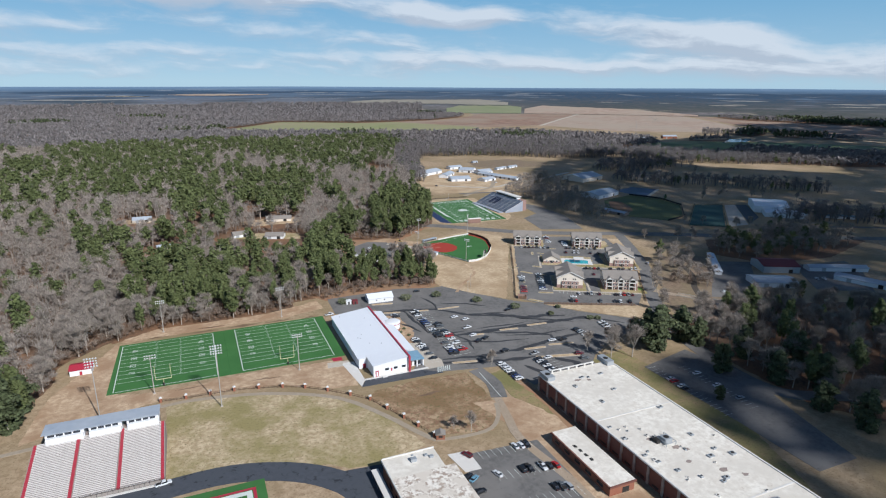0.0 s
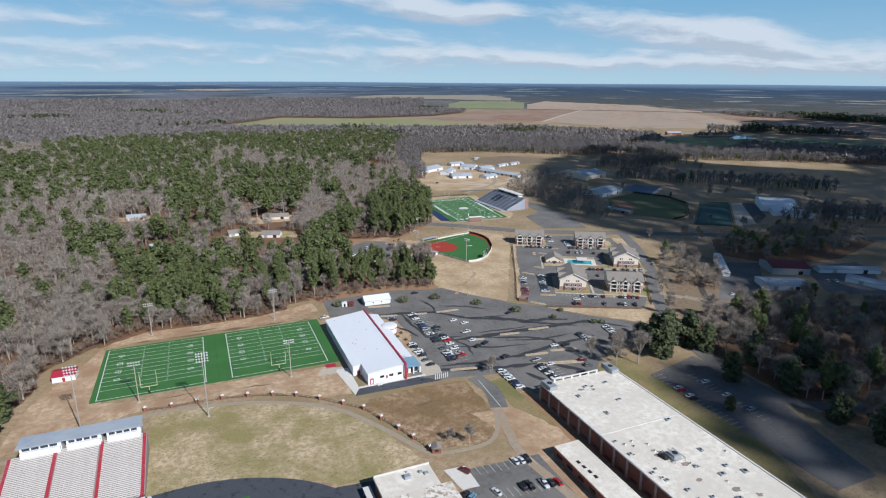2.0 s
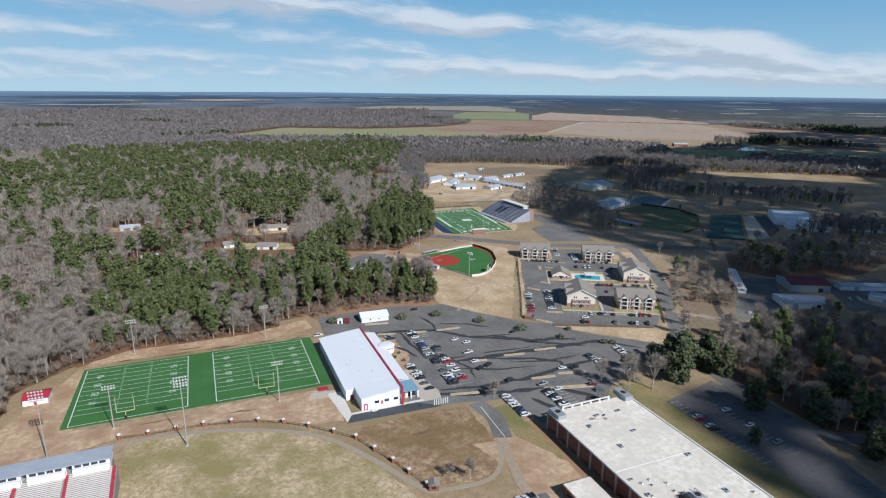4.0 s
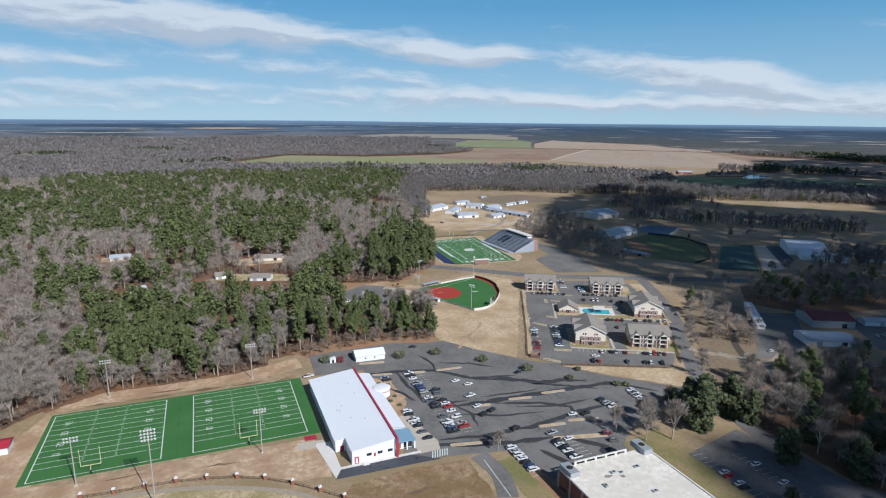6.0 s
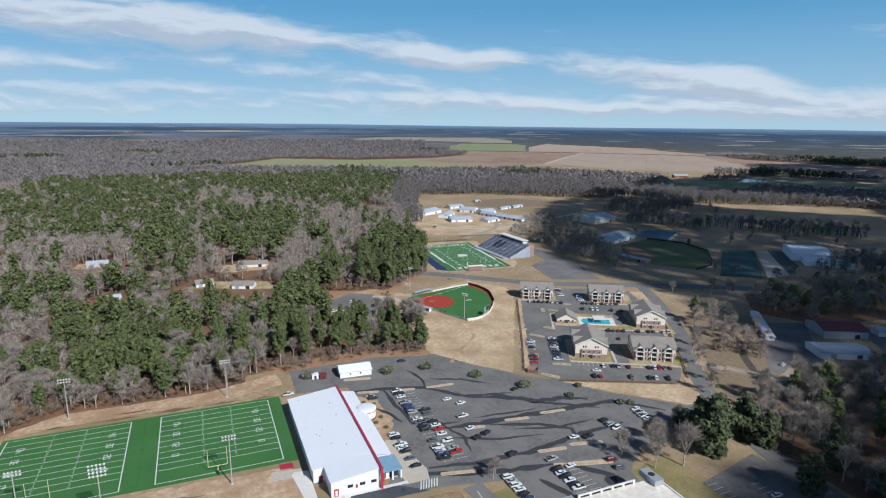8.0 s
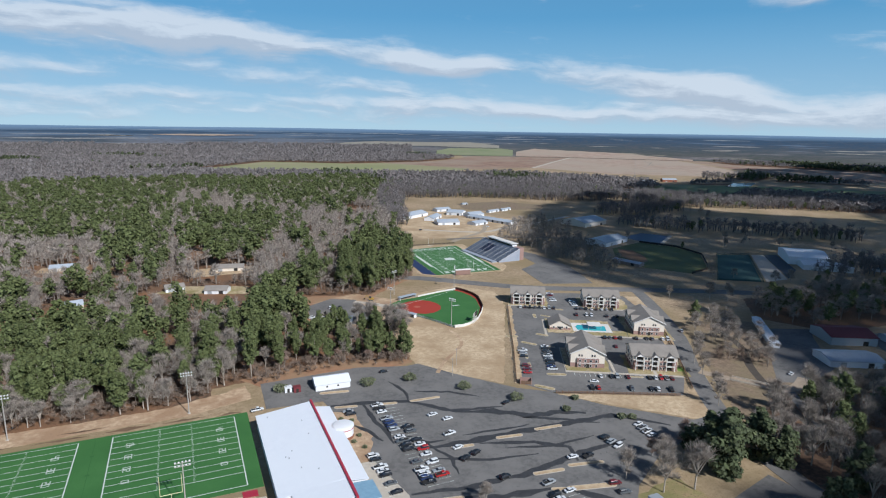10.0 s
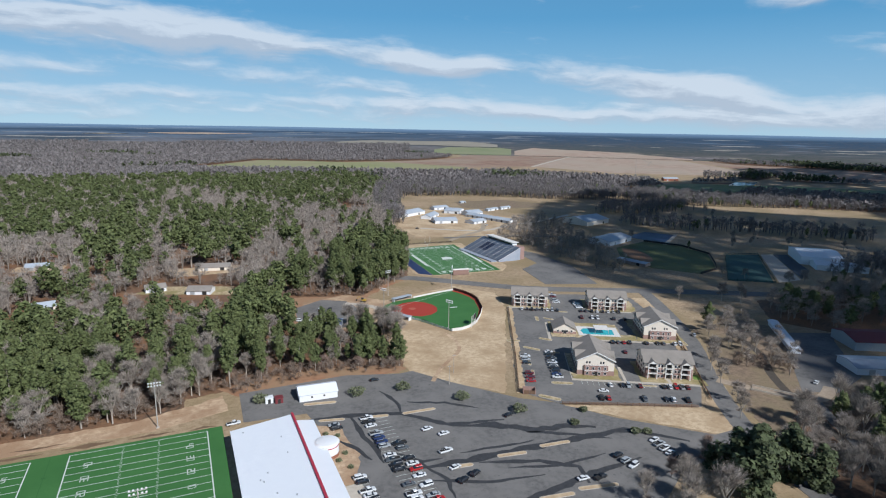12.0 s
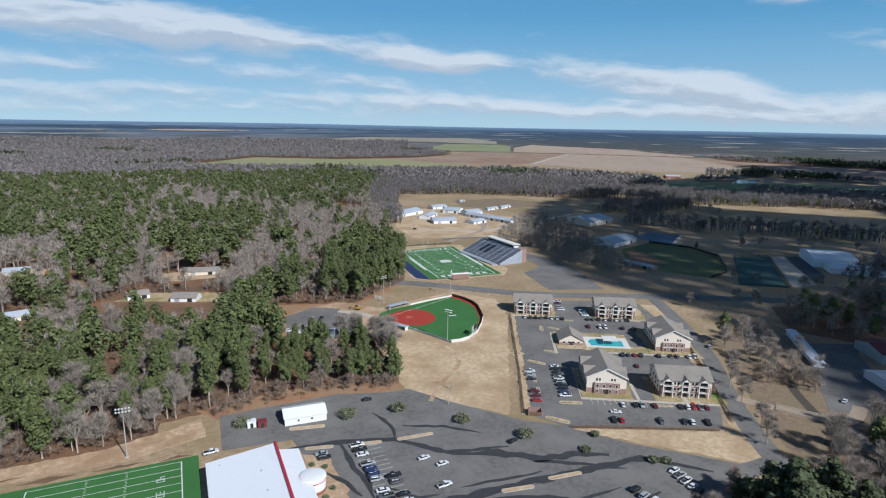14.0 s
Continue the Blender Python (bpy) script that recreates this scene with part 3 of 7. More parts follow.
# ---------- practice field ----------
Y = 0.9144
turf = sheet("practice_turf", [(-111, -12), (5.2, -13.5), (5.6, 48.2), (-110, 47.6)], 0.10, TURF, "green artificial turf practice field, two half gridirons", "turf")
X_R, X_L = (-48.2, -0.3), (-108.2, -60.6)
part("dark_lane", Shape().box(X_L[1] + 0.3, X_R[0] - 0.3, -11.5, 47, 0.09, 0.112), TURF_DARK, turf, "darker green lane between the half fields")
part("dark_lane", Shape().box(-108.2, -60.6, -9.9, -1.6, 0.09, 0.112), TURF_DARK, turf)
part("dark_lane", Shape().box(-48.2, -0.3, -10.4, -2.0, 0.09, 0.112), TURF_DARK, turf)


def digit_bars(s, x, y, z, h, w, segs, flip):
    """One block numeral from strokes, facing along x."""
    t = 0.32
    for x0, y0, x1, y1 in segs:
        pts = [(-y0 * h, x0 * w), (-y1 * h, x1 * w)] if flip else [(y0 * h, -x0 * w), (y1 * h, -x1 * w)]
        (ax, ay), (bx, by) = pts
        s.box(x + min(ax, bx) - t / 2, x + max(ax, bx) + t / 2, y + min(ay, by) - t / 2, y + max(ay, by) + t / 2, z - 0.03, z)


SEG = {"a": (0, 1, 1, 1), "b": (1, .5, 1, 1), "c": (1, 0, 1, .5), "d": (0, 0, 1, 0), "e": (0, 0, 0, .5), "f": (0, .5, 0, 1), "g": (0, .5, 1, .5)}
DIGIT = {"0": "abcdef", "1": "bc", "2": "abged", "3": "abgcd", "4": "fgbc"}
YTOP, YGOAL = 45.7, -1.3
STEP = (YTOP - YGOAL) / 10
for x0, x1 in (X_L, X_R):
    for i in range(11):
        y = YGOAL + i * STEP
        part("yard_line", Shape().box(x0, x1, y - 0.11, y + 0.11, 0.09, 0.13), LINE, turf)
    part("end_line", Shape().box(x0, x1, YGOAL - 9.3, YGOAL - 9.0, 0.09, 0.13), LINE, turf)
    for x in (x0, x1):
        part("side_line", Shape().box(x - 0.2, x + 0.2, YGOAL - 9.3, YTOP + 0.1, 0.09, 0.135), LINE, turf)
    w = x1 - x0
    s = Shape()
    for hx in (x0 + w * 0.37, x0 + w * 0.63):
        for i in range(50):
            y = YGOAL + i * STEP / 5
            s.box(hx - 0.35, hx + 0.35, y - 0.08, y + 0.08, 0.09, 0.128)
    part("hash_marks", s, LINE, turf)
    for row, num in enumerate(("10", "20", "30", "40")):
        y = YGOAL + (row + 1) * 2 * STEP
        for xx, flip in ((x0 + 8.0, True), (x1 - 8.0, False)):
            s = Shape()
            for k, ch in enumerate(num):
                off = (-1.7 + k * 1.9) if flip else (1.7 - k * 1.9)
                digit_bars(s, xx, y + off, 0.132, 2.4, 1.3, [SEG[c] for c in DIGIT[ch]], flip)
            part("yard_number", s, LINE, turf)
mark = part("midlane_mark", Shape().box(-55.2, -53.8, 18, 19, 0.09, 0.125).box(-55.2, -53.8, 32, 33, 0.09, 0.125).box(-54.6, -54.4, -11, 47, 0.09, 0.12), TURF_DARK, turf)

# ---------- stadium stands and press box ----------


def stepped(x0, x1, dep, z0, rise, rows):
    """One solid flight of tiers, rising along y."""
    prof = [(0.0, 0.0)]
    for r in range(rows):
        prof += [(r * dep, z0 + r * rise), ((r + 1) * dep, z0 + r * rise)]
    prof.append((rows * dep, 0.0))
    s, k = Shape(), len(prof)
    s.v = [(x0, y, z) for y, z in prof] + [(x1, y, z) for y, z in prof]
    s.f = [tuple(range(k)), tuple(range(2 * k - 1, k - 1, -1))] + [(i, k + i, k + (i + 1) % k, (i + 1) % k) for i in range(k)]
    return s


def grandstand(x0, x1, yf, yb, zf, zb, rows):
    g = thing("grandstand", "concrete and aluminium bleachers with red painted aisles", "bleachers", (x0 + x1) / 2, yf, 0)
    hx, dep = (x1 - x0) / 2, (yb - yf) / rows
    rise = (zb - zf) / rows
    part("riser", stepped(-hx, hx, dep, zf, rise, rows), RISER, g, "grey stepped concrete tiers")
    aisles = [-hx + 0.9, -hx / 3, hx / 3, hx - 0.9]
    wid = 1.15
    first = None
    for a, b in zip(aisles, aisles[1:]):
        for r in range(rows):
            z = zf + r * rise
            w2 = (b - a - wid) / 2
            if first is None:
                bench = part("bench", Shape().box(-w2, w2, 0.05, 0.66, 0, 0.09), BENCH, g)
                first = bench.data
            else:
                bench = new("bench", first)
                bench.parent = g
            bench.location = ((a + b) / 2, r * dep, z + 0.28)
    for a in aisles:
        s = Shape()
        for r in range(rows):
            z = zf + r * rise
            s.box(a - wid / 2, a + wid / 2, r * dep, (r + 1) * dep - 0.003, z, z + 0.15)
            s.box(a - wid / 2, a + wid / 2, r * dep, r * dep + dep * 0.45, z + 0.15, z + 0.28)
        part("aisle", s, RED, g, "red painted aisle steps")
    s = Shape()
    for k in range(28):
        x = -hx + k * 2 * hx / 27
        s.tube((x, -0.3, 0), (x, -0.3, zf + 0.9), 0.05, 0.05, 4)
    for z in (zf + 0.2, zf + 0.55, zf + 0.9):
        s.tube((-hx, -0.3, z), (hx, -0.3, z), 0.045, 0.045, 4)
    part("railing", s, DARK, g, "dark front railing")
    s = Shape().box(-hx, hx, -1.6, -0.5, 0, 0.35)
    part("walkway", s, PALE, g)
    return g


grandstand(-130.3, -83.4, -92.3, -60.5, 1.4, 8.0, 36)
pb = thing("press_box", "white press box in three blocks under one grey metal roof", "press box", -106, -57, 0)
part("roof", Shape().slab([(-21, 4.6, 11.7), (-21, -4.6, 12.1), (21, -4.6, 12.1), (21, 4.6, 11.7)], 0.25), GREYROOF, pb, "grey ribbed metal roof")
for a, b in ((-20, -6.6), (-5.0, 6.8), (8.6, 20.5)):
    part("cabin", Shape().box(a, b, -3.6, 4.0, 7.6, 11.35), WHITE, pb, "white panelled cabin")
    part("counter_front", Shape().box(a + 0.2, b - 0.2, -5.0, -3.603, 7.0, 10.1), WHITE, pb)
    for k in range(4):
        u = a + 0.8 + k * (b - a - 1.6) / 4
        part("window", Shape().box(u, u + (b - a) / 4 - 0.9, -3.66, -3.603, 10.15, 11.1), GLASS, pb)
part("frame", Shape().box(-20.5, 20.5, -3.4, 4.0, 0, 7.55), PIER, pb, "grey supporting frame below")

hut = thing("storage_hut", "small white block hut with a bright red roof", "hut", -125, 21, 0)
part("wall", Shape().box(-5, 5, -4.5, 4.5, 0, 3.0), WHITE, hut)
part("roof", Shape().gable(-4.9, 4.9, -5.4, 5.4, 3.0, 1.4), RED, hut, "red gable roof").rotation_euler = (0, 0, math.pi / 2)
part("door", Shape().box(-0.6, 0.6, -4.56, -4.503, 0, 2.1), RED, hut)


def light_pole(x, y, h, rows, label, turn=0.0):
    """A sports light: tapered pole, cross arms, a bank of lamps, a footing."""
    p = thing("floodlight_pole", label, "light pole", x, y, 0, turn, "sports field lights")
    part("pole", Shape().tube((0, 0, 0), (0, 0, h), 0.26, 0.15, 8), POLE, p)
    part("footing", Shape().box(-0.6, 0.6, -0.6, 0.6, -0.1, 0.35), CONCRETE, p)
    for r in range(rows):
        z = h - 0.3 - r * 1.25
        part("cross_arm", Shape().box(-2.5, 2.5, -0.12, 0.12, z, z + 0.12), POLE, p)
        for k in range(5):
            u = -2.2 + k * 1.1
            part("lamp", Shape().tube((u, -0.15, z + 0.35), (u, -0.6, z + 0.05), 0.18, 0.36, 8), LAMPGLASS, p)
    return p


for x, y, turn in ((-89.7, -18.6, 180), (-21, -20.9, 180), (-87.6, 59.6, 0), (-18.7, 56.6, 0)):
    light_pole(x, y, 20, 2, "tall steel floodlight pole beside the practice turf", turn)
light_pole(-60.6, -43.7, 31, 4, "very tall steel stadium floodlight pole", 0)
light_pole(-111, -34.4, 30, 4, "very tall steel stadium floodlight pole", 0)


def goal_post(x, y):
    g = thing("goal_post", "pale yellow gooseneck football goal post", "goal post", x, y, 0, 0, "goal posts of the practice field")
    GOLD = bpy.data.materials.get("pale_yellow_paint") or plain("pale_yellow_paint", (0.62, 0.58, 0.34), 0.5)
    part("stem", Shape().tube((0, 0, 0), (0, 0, 2.2), 0.16, 0.14).tube((0, 0, 2.2), (0, 1.6, 3.05), 0.14, 0.12), GOLD, g)
    part("crossbar", Shape().tube((-3.55, 1.6, 3.05), (3.55, 1.6, 3.05), 0.13, 0.13), GOLD, g)
    for sx in (-3.55, 3.55):
        part("upright", Shape().tube((sx, 1.6, 3.05), (sx, 1.6, 10.5), 0.11, 0.09), GOLD, g)
    part("pad", Shape().tube((0, 0, 0), (0, 0, 1.8), 0.38, 0.38, 8), DARK, g)


goal_post(-85.6, -11.9)
goal_post(-25.5, -12.3)

# pillars and rails of the curved fence
PILLARS = [(-86.7, -28.4), (-75.7, -29.6), (-65, -30), (-54.1, -30.6), (-42.9, -32.9), (-32, -36.2), (-21.9, -41.1), (-12.3, -48.2), (-3.2, -56.6), (4.4, -64.4),
           (9.3, -75.2), (13.9, -85.4), (17.4, -94.2), (21, -104)]
for i, (x, y) in enumerate(PILLARS):
    p = thing("brick_pillar", "square brick gate pillar with a pale cap and lantern", "pillar", x, y, 0, 0, "pillars of the curved fence")
    part("shaft", Shape().box(-0.55, 0.55, -0.55, 0.55, 0, 2.1), BRICKLIGHT, p)
    part("cap", Shape().box(-0.7, 0.7, -0.7, 0.7, 2.1, 2.35), PALE, p)
    part("lantern", Shape().dome((0, 0, 2.35), 0.32, 0.55, 3, 8), LAMPGLASS, p)
    if i:
        a, b = Vector(PILLARS[i - 1]), Vector((x, y))
        d = (b - a).length
        f = thing("rail_fence", "dark metal rail fence panel between pillars", "fence", a.x, a.y, 0, math.degrees(math.atan2(b.y - a.y, b.x - a.x)), "curved fence panels")
        for z in (0.4, 1.2):
            part("rail", Shape().box(0.55, d - 0.55, -0.05, 0.05, z, z + 0.12), WOODFENCE, f)
        for k in range(1, 5):
            part("post", Shape().box(d * k / 5 - 0.07, d * k / 5 + 0.07, -0.07, 0.07, 0, 1.35), WOODFENCE, f)
kiosk = thing("brick_gatehouse", "small brick ticket booth with a dark hip roof", "booth", 23, -106, 0, -20)
part("wall", Shape().box(-1.8, 1.8, -1.5, 1.5, 0, 2.5), BRICKLIGHT, kiosk)
part("roof", Shape().gable(-2.2, 2.2, -2, 2, 2.5, 1.1), SHINGLE, kiosk)
part("hatch", Shape().box(-0.8, 0.8, -1.56, -1.503, 1.0, 1.9), DARK, kiosk)

# ---------- field house ----------
fh = thing("field_house", "long white metal field house with a red ridge band", "field house", 0, 0, 0)
X0, XM, X1 = 8.0, 31.0, 39.4
s = Shape()
s.prism([(X0, -32), (XM, -32), (XM, 31), (X0, 31)], 0, 5.6)
part("wall", s, WHITE, fh, "white ribbed metal walls")
n = Shape()
n.v += [(X0, -32, 5.6), (XM, -32, 5.6), (XM, -32, 8.2), (X0, 31, 5.6), (XM, 31, 5.6), (XM, 31, 8.2)]
n.f += [(0, 1, 2), (4, 3, 5), (1, 4, 5, 2)]
part("gable_wall", n, WHITE, fh)
part("roof", Shape().slab([(X0 - 0.5, -32.4, 5.72), (XM, -32.4, 8.35), (XM, 31.5, 8.35), (X0 - 0.5, 31.5, 5.72)], 0.16), WHITEROOF, fh, "white standing-seam roof")
s = Shape()
for k in range(53):
    y = -32 + k * 1.2
    s.slab([(X0 - 0.5, y - 0.05, 5.745), (XM - 0.3, y - 0.05, 8.34), (XM - 0.3, y + 0.05, 8.34), (X0 - 0.5, y + 0.05, 5.745)], 0.06)
part("roof_seams", s, WHITEROOF, fh)
# entrance block towards the lawn
part("entrance_block", Shape().box(12.4, XM, -43.6, -32.003, 0, 6.2), WHITE, fh)
part("entrance_roof", Shape().slab([(12.0, -44.0, 6.35), (XM, -44.0, 8.3), (XM, -32.2, 8.3), (12.0, -32.2, 6.35)], 0.16), WHITEROOF, fh)
n = Shape()
n.v += [(12.4, -43.6, 6.2), (XM, -43.6, 6.2), (XM, -43.6, 8.1)]
n.f += [(0, 1, 2)]
n.slab([(12.4, -43.2, 6.21), (XM, -43.2, 6.21), (XM, -43.6, 6.21), (12.4, -43.6, 6.21)], 0.01)
part("entrance_gable", n, WHITE, fh)
part("ridge_band", Shape().box(XM, XM + 0.9, -45.2, 31.9, 7.6, 8.9).box(XM, XM + 0.9, -45.2, -44.2, 0, 7.6).box(XM, XM + 0.9, 31.0, 31.9, 0, 7.6), RED, fh, "red steel ridge band")
part("east_wing", Shape().box(XM + 0.9, X1, -30, 30.5, 0, 4.4), WHITE, fh)
part("wing_roof", Shape().slab([(XM + 0.9, -30.3, 5.9), (X1 + 0.4, -30.3, 4.6), (X1 + 0.4, 30.8, 4.6), (XM + 0.9, 30.8, 5.9)], 0.16), WHITEROOF, fh, "lower white wing roof")
part("porch_roof", Shape().slab([(XM + 0.9, -41.6, 4.7), (41, -41.6, 4.2), (41, -30.6, 4.2), (XM + 0.9, -30.6, 4.7)], 0.3), BLUEROOF, fh, "pale blue metal porch roof")
for x in (33.5, 37, 40.4):
    part("porch_post", Shape().box(x - 0.3, x + 0.3, -41.2, -40.6, 0, 4.2), BRICKLIGHT if x < 36 else WHITE, fh)
part("porch_wall", Shape().box(XM + 0.9, 40.4, -39.5, -30.6, 0, 3.9), WHITE, fh)
for x0, x1 in ((32.6, 34.6), (36, 39.6)):
    part("shopfront_window", Shape().box(x0, x1, -39.57, -39.503, 0.4, 3.0), GLASS, fh)
for x0, x1, z0, z1, m in ((18.5, 20.6, 2.6, 3.8, GLASS), (23.2, 25.3, 2.6, 3.8, GLASS), (27.6, 29.7, 2.6, 3.8, GLASS), (21.6, 22.4, 1.8, 3.4, RED), (13.4, 15.2, 0, 3.2, RED)):
    part("window" if m is GLASS else "door", Shape().box(x0, x1, -43.67, -43.603, z0, z1), m, fh)
part("door", Shape().box(10.0, 11.6, -32.07, -32.003, 0, 2.6), RED, fh)
part("white_door", Shape().box(13.9, 14.7, -43.70, -43.68, 0.4, 2.6), WHITE, fh)
for x, y in ((14, -8), (15, -9.5), (16.8, -5), (25, 4), (24.6, 16), (18, -18), (23.5, -22), (12, 27)):
    z = 5.7 + (x - X0) / (XM - X0) * 2.65
    part("roof_vent", Shape().tube((x, y, z - 0.1), (x, y, z + 0.5), 0.22, 0.22, 8), GREYMETAL, fh)
part("loading_pad", Shape().box(16.5, 19.0, -46.2, -43.7, 0.05, 0.5), PALE, fh)
tank = thing("round_tower", "round white tower with a domed roof and red band", "round building", 40.6, 10.5, 0)
part("drum", Shape().tube((0, 0, 0), (0, 0, 5.0), 4.5, 4.5, 28), WHITE, tank)
part("band", Shape().tube((0, 0, 4.2), (0, 0, 4.5), 4.56, 4.56, 28), RED, tank, "thin red band")
part("roof", Shape().tube((0, 0, 5.0), (0, 0, 5.3), 4.75, 4.75, 28).dome((0, 0, 5.3), 4.6, 0.7, 3, 28), WHITE, tank)
part("brick_base", Shape().tube((0, 0, 0), (0, 0, 1.3), 4.62, 4.62, 28), BRICKLIGHT, tank)
sheet("slab", [(4.2, -50.6), (7.6, -44.6), (7.6, -22.5), (2, -22), (1, -24)], 0.11, PALE, "white concrete slab at the field house corner", "pavement")
sheet("slab", [(7.7, -43.7), (42, -43.7), (42, -45.4), (7.2, -45.4)], 0.125, PALE, "white concrete walk before the field house", "pavement")
sheet("slab", [(-6, -19), (5, -20), (6, -26), (-7, -25)], 0.10, CONCRETE, "concrete ramp by the turf", "pavement")
sheet("mat", [(-2.6, -14.4), (2.6, -14.6), (2.6, -18.6), (-2.6, -18.2)], 0.12, RED, "red mat at the turf gate", "mat")
sheet("planting_bed", [(41, -12), (46, -12), (52, 6), (50, 30), (41.5, 34)], 0.11, DIRT, "tan mulch bed with low plants", "planting bed")
sheet("slab", [(41, -46), (50.5, -46), (52, -39), (47, -12.5), (41, -12.5)], 0.105, CONCRETE, "pale entrance paving", "pavement")

shed = thing("metal_shed", "white metal shed with a white gable roof", "shed", 48, 62.5, 0, -3)
part("wall", Shape().box(-8.6, 8.6, -5.4, 5.4, 0, 3.4), WHITE, shed)
n = Shape()
n.slab([(-9, -5.8, 3.3), (9, -5.8, 3.3), (9, 0, 5.4), (-9, 0, 5.4)], 0.15)
n.slab([(-9, 0, 5.4), (9, 0, 5.4), (9, 5.8, 3.3), (-9, 5.8, 3.3)], 0.15)
part("roof", n, WHITEROOF, shed)
n = Shape()
for x in (-8.59, 8.59):
    n.face((x, -5.4, 3.4), (x, 5.4, 3.4), (x, 0, 5.25))
part("gable", n, WHITE, shed)
for x in (-3, 2.5):
    part("window", Shape().box(x - 0.4, x + 0.4, -5.46, -5.403, 1.5, 2.3), DARK, shed)
for x, y, m, lab in ((30.6, 61.5, MAROON, "small dark red storage container"), (26.5, 63, WHITE, "small white utility shed")):
    c = thing("storage_box", lab, "container", x, y, 0)
    part("body", Shape().box(-1.7, 1.7, -1.5, 1.5, 0, 2.6), m, c)
    part("roof", Shape().box(-1.85, 1.85, -1.65, 1.65, 2.6, 2.75), m, c)
    part("door", Shape().box(-0.6, 0.6, -1.56, -1.503, 0, 2.1), DARK, c)

# ---------- school, annex, office ----------
sc = thing("school_building", "long flat-roofed red-brown brick school with pale piers", "school", 0, 0, 0)
SX0, SX1, SY0, SY1, SH = 83.2, 125.0, -235.0, -86.5, 7.9
part("wall", Shape().box(SX0, SX1, SY0, SY1, 0, SH - 0.5), BRICK, sc)
part("roof", Shape().box(SX0 + 0.5, SX1 - 0.5, SY0 + 0.5, SY1 - 0.5, SH - 0.5, SH - 0.2), MEMBRANE, sc, "stained pale roof membrane")
s = Shape()
s.box(SX0 - 0.15, SX0 + 0.5, SY0, SY1, SH - 0.45, SH + 0.15).box(SX1 - 0.5, SX1 + 0.15, SY0, SY1, SH - 0.45, SH + 0.15)
part("coping", s, PALE, sc, "pale parapet coping")
k = 0
first = None
while SY1 - 1.0 - k * 7.6 > SY0:
    y = SY1 - 1.0 - k * 7.6
    if first is None:
        p = part("pier", Shape().box(-0.45, 0.02, -0.55, 0.55, 0, SH - 0.45), PIER, sc)
        first = p.data
    else:
        p = new("pier", first)
        p.parent = sc
    p.location = (SX0, y, 0)
    w1 = part("window_strip", Shape().box(SX0 - 0.05, SX0 - 0.003, y - 5.6, y - 2.2, 0.8, 1.7), DARK, sc)
    k += 1
for y in (-131, -191):
    part("roof_seam", Shape().box(SX0 + 0.6, SX1 - 0.6, y - 0.35, y + 0.35, SH - 0.2, SH - 0.05), PALE, sc)
# north end: screen wall with openings and corner units
s = Shape().box(90, 115, SY1 - 0.9, SY1 - 0.3, SH + 0.9, SH + 1.3)
for k in range(6):
    s.box(90 + k * 4.8, 90.9 + k * 4.8, SY1 - 0.9, SY1 - 0.3, SH - 0.2, SH + 0.9)
part("screen_wall", s, PALE, sc, "pale screen wall with openings")


def roof_unit(x, y, w, d, h, m, z=SH - 0.2, name="roof_unit", turn=0.0):
    u = part(name, Shape().box(-w / 2, w / 2, -d / 2, d / 2, 0, h), m, sc)
    u.location, u.rotation_euler = (x, y, z), (0, 0, radians(turn))
    part("fan", Shape().tube((0, 0, h), (0, 0, h + 0.15), min(w, d) * 0.32, min(w, d) * 0.32, 10), DARK, u)
    return u


roof_unit(85.6, -90.5, 4.0, 7.5, 2.0, GREYMETAL)
roof_unit(122.2, -87.5, 4.0, 8.5, 2.2, GREYMETAL)
roof_unit(99.8, -154, 3.4, 3.4, 2.4, GREYMETAL)
roof_unit(96.4, -152.5, 1.6, 2.6, 1.4, DARK)
for x, y, w, d in ((93, -103, 1.2, 2), (101, -97, 2, 1.2), (104, -98, 1, 1), (112, -97, 2.2, 1.4), (96, -119, 1.2, 2.4), (108, -112, 2.2, 1.2), (116.5, -133, 2, 1.4),
                   (113, -154, 1.4, 2.2), (109, -168, 2.4, 1.6), (118, -170, 2, 2), (104, -180, 2, 1.3), (101.5, -181, 1.6, 1.2), (86, -137, 1.6, 1.0), (86, -146, 1.4, 1.2),
                   (86, -158, 1.6, 1.0), (88, -163, 1.6, 1.2), (91, -170, 1.6, 1.0), (110, -196, 3, 3), (96, -176, 1, 1), (114, -165, 1.4, 1)):
    roof_unit(x, y, w, d, random.uniform(0.35, 0.8), GREYMETAL, name="roof_vent")
pick = random.Random(12)
for k in range(22):
    x, y = pick.uniform(86, 122), pick.uniform(-206, -134)
    roof_unit(x, y, pick.uniform(0.5, 1.3), pick.uniform(0.5, 1.5), pick.uniform(0.2, 0.6), (GREYMETAL, PALE, PALE)[k % 3], name="roof_vent", turn=pick.uniform(-20, 20))
for x, y, r in ((97.2, -151, 2.4), (95, -150, 1.5), (101, -158, 2.0), (104, -161, 1.4), (107, -176, 2.0), (112, -181, 1.6), (99, -167, 1.3), (98, -98, 1.6), (103, -100, 1.2)):
    n = 12
    pts = [(x + r * pick.uniform(0.5, 1.3) * math.cos(6.283 * i / n), y + 0.7 * r * pick.uniform(0.5, 1.3) * math.sin(6.283 * i / n)) for i in range(n)]
    part("roof_stain", Shape().prism(pts, SH - 0.21, SH - 0.19), PIER, sc, "brown weathered stain on the roof")
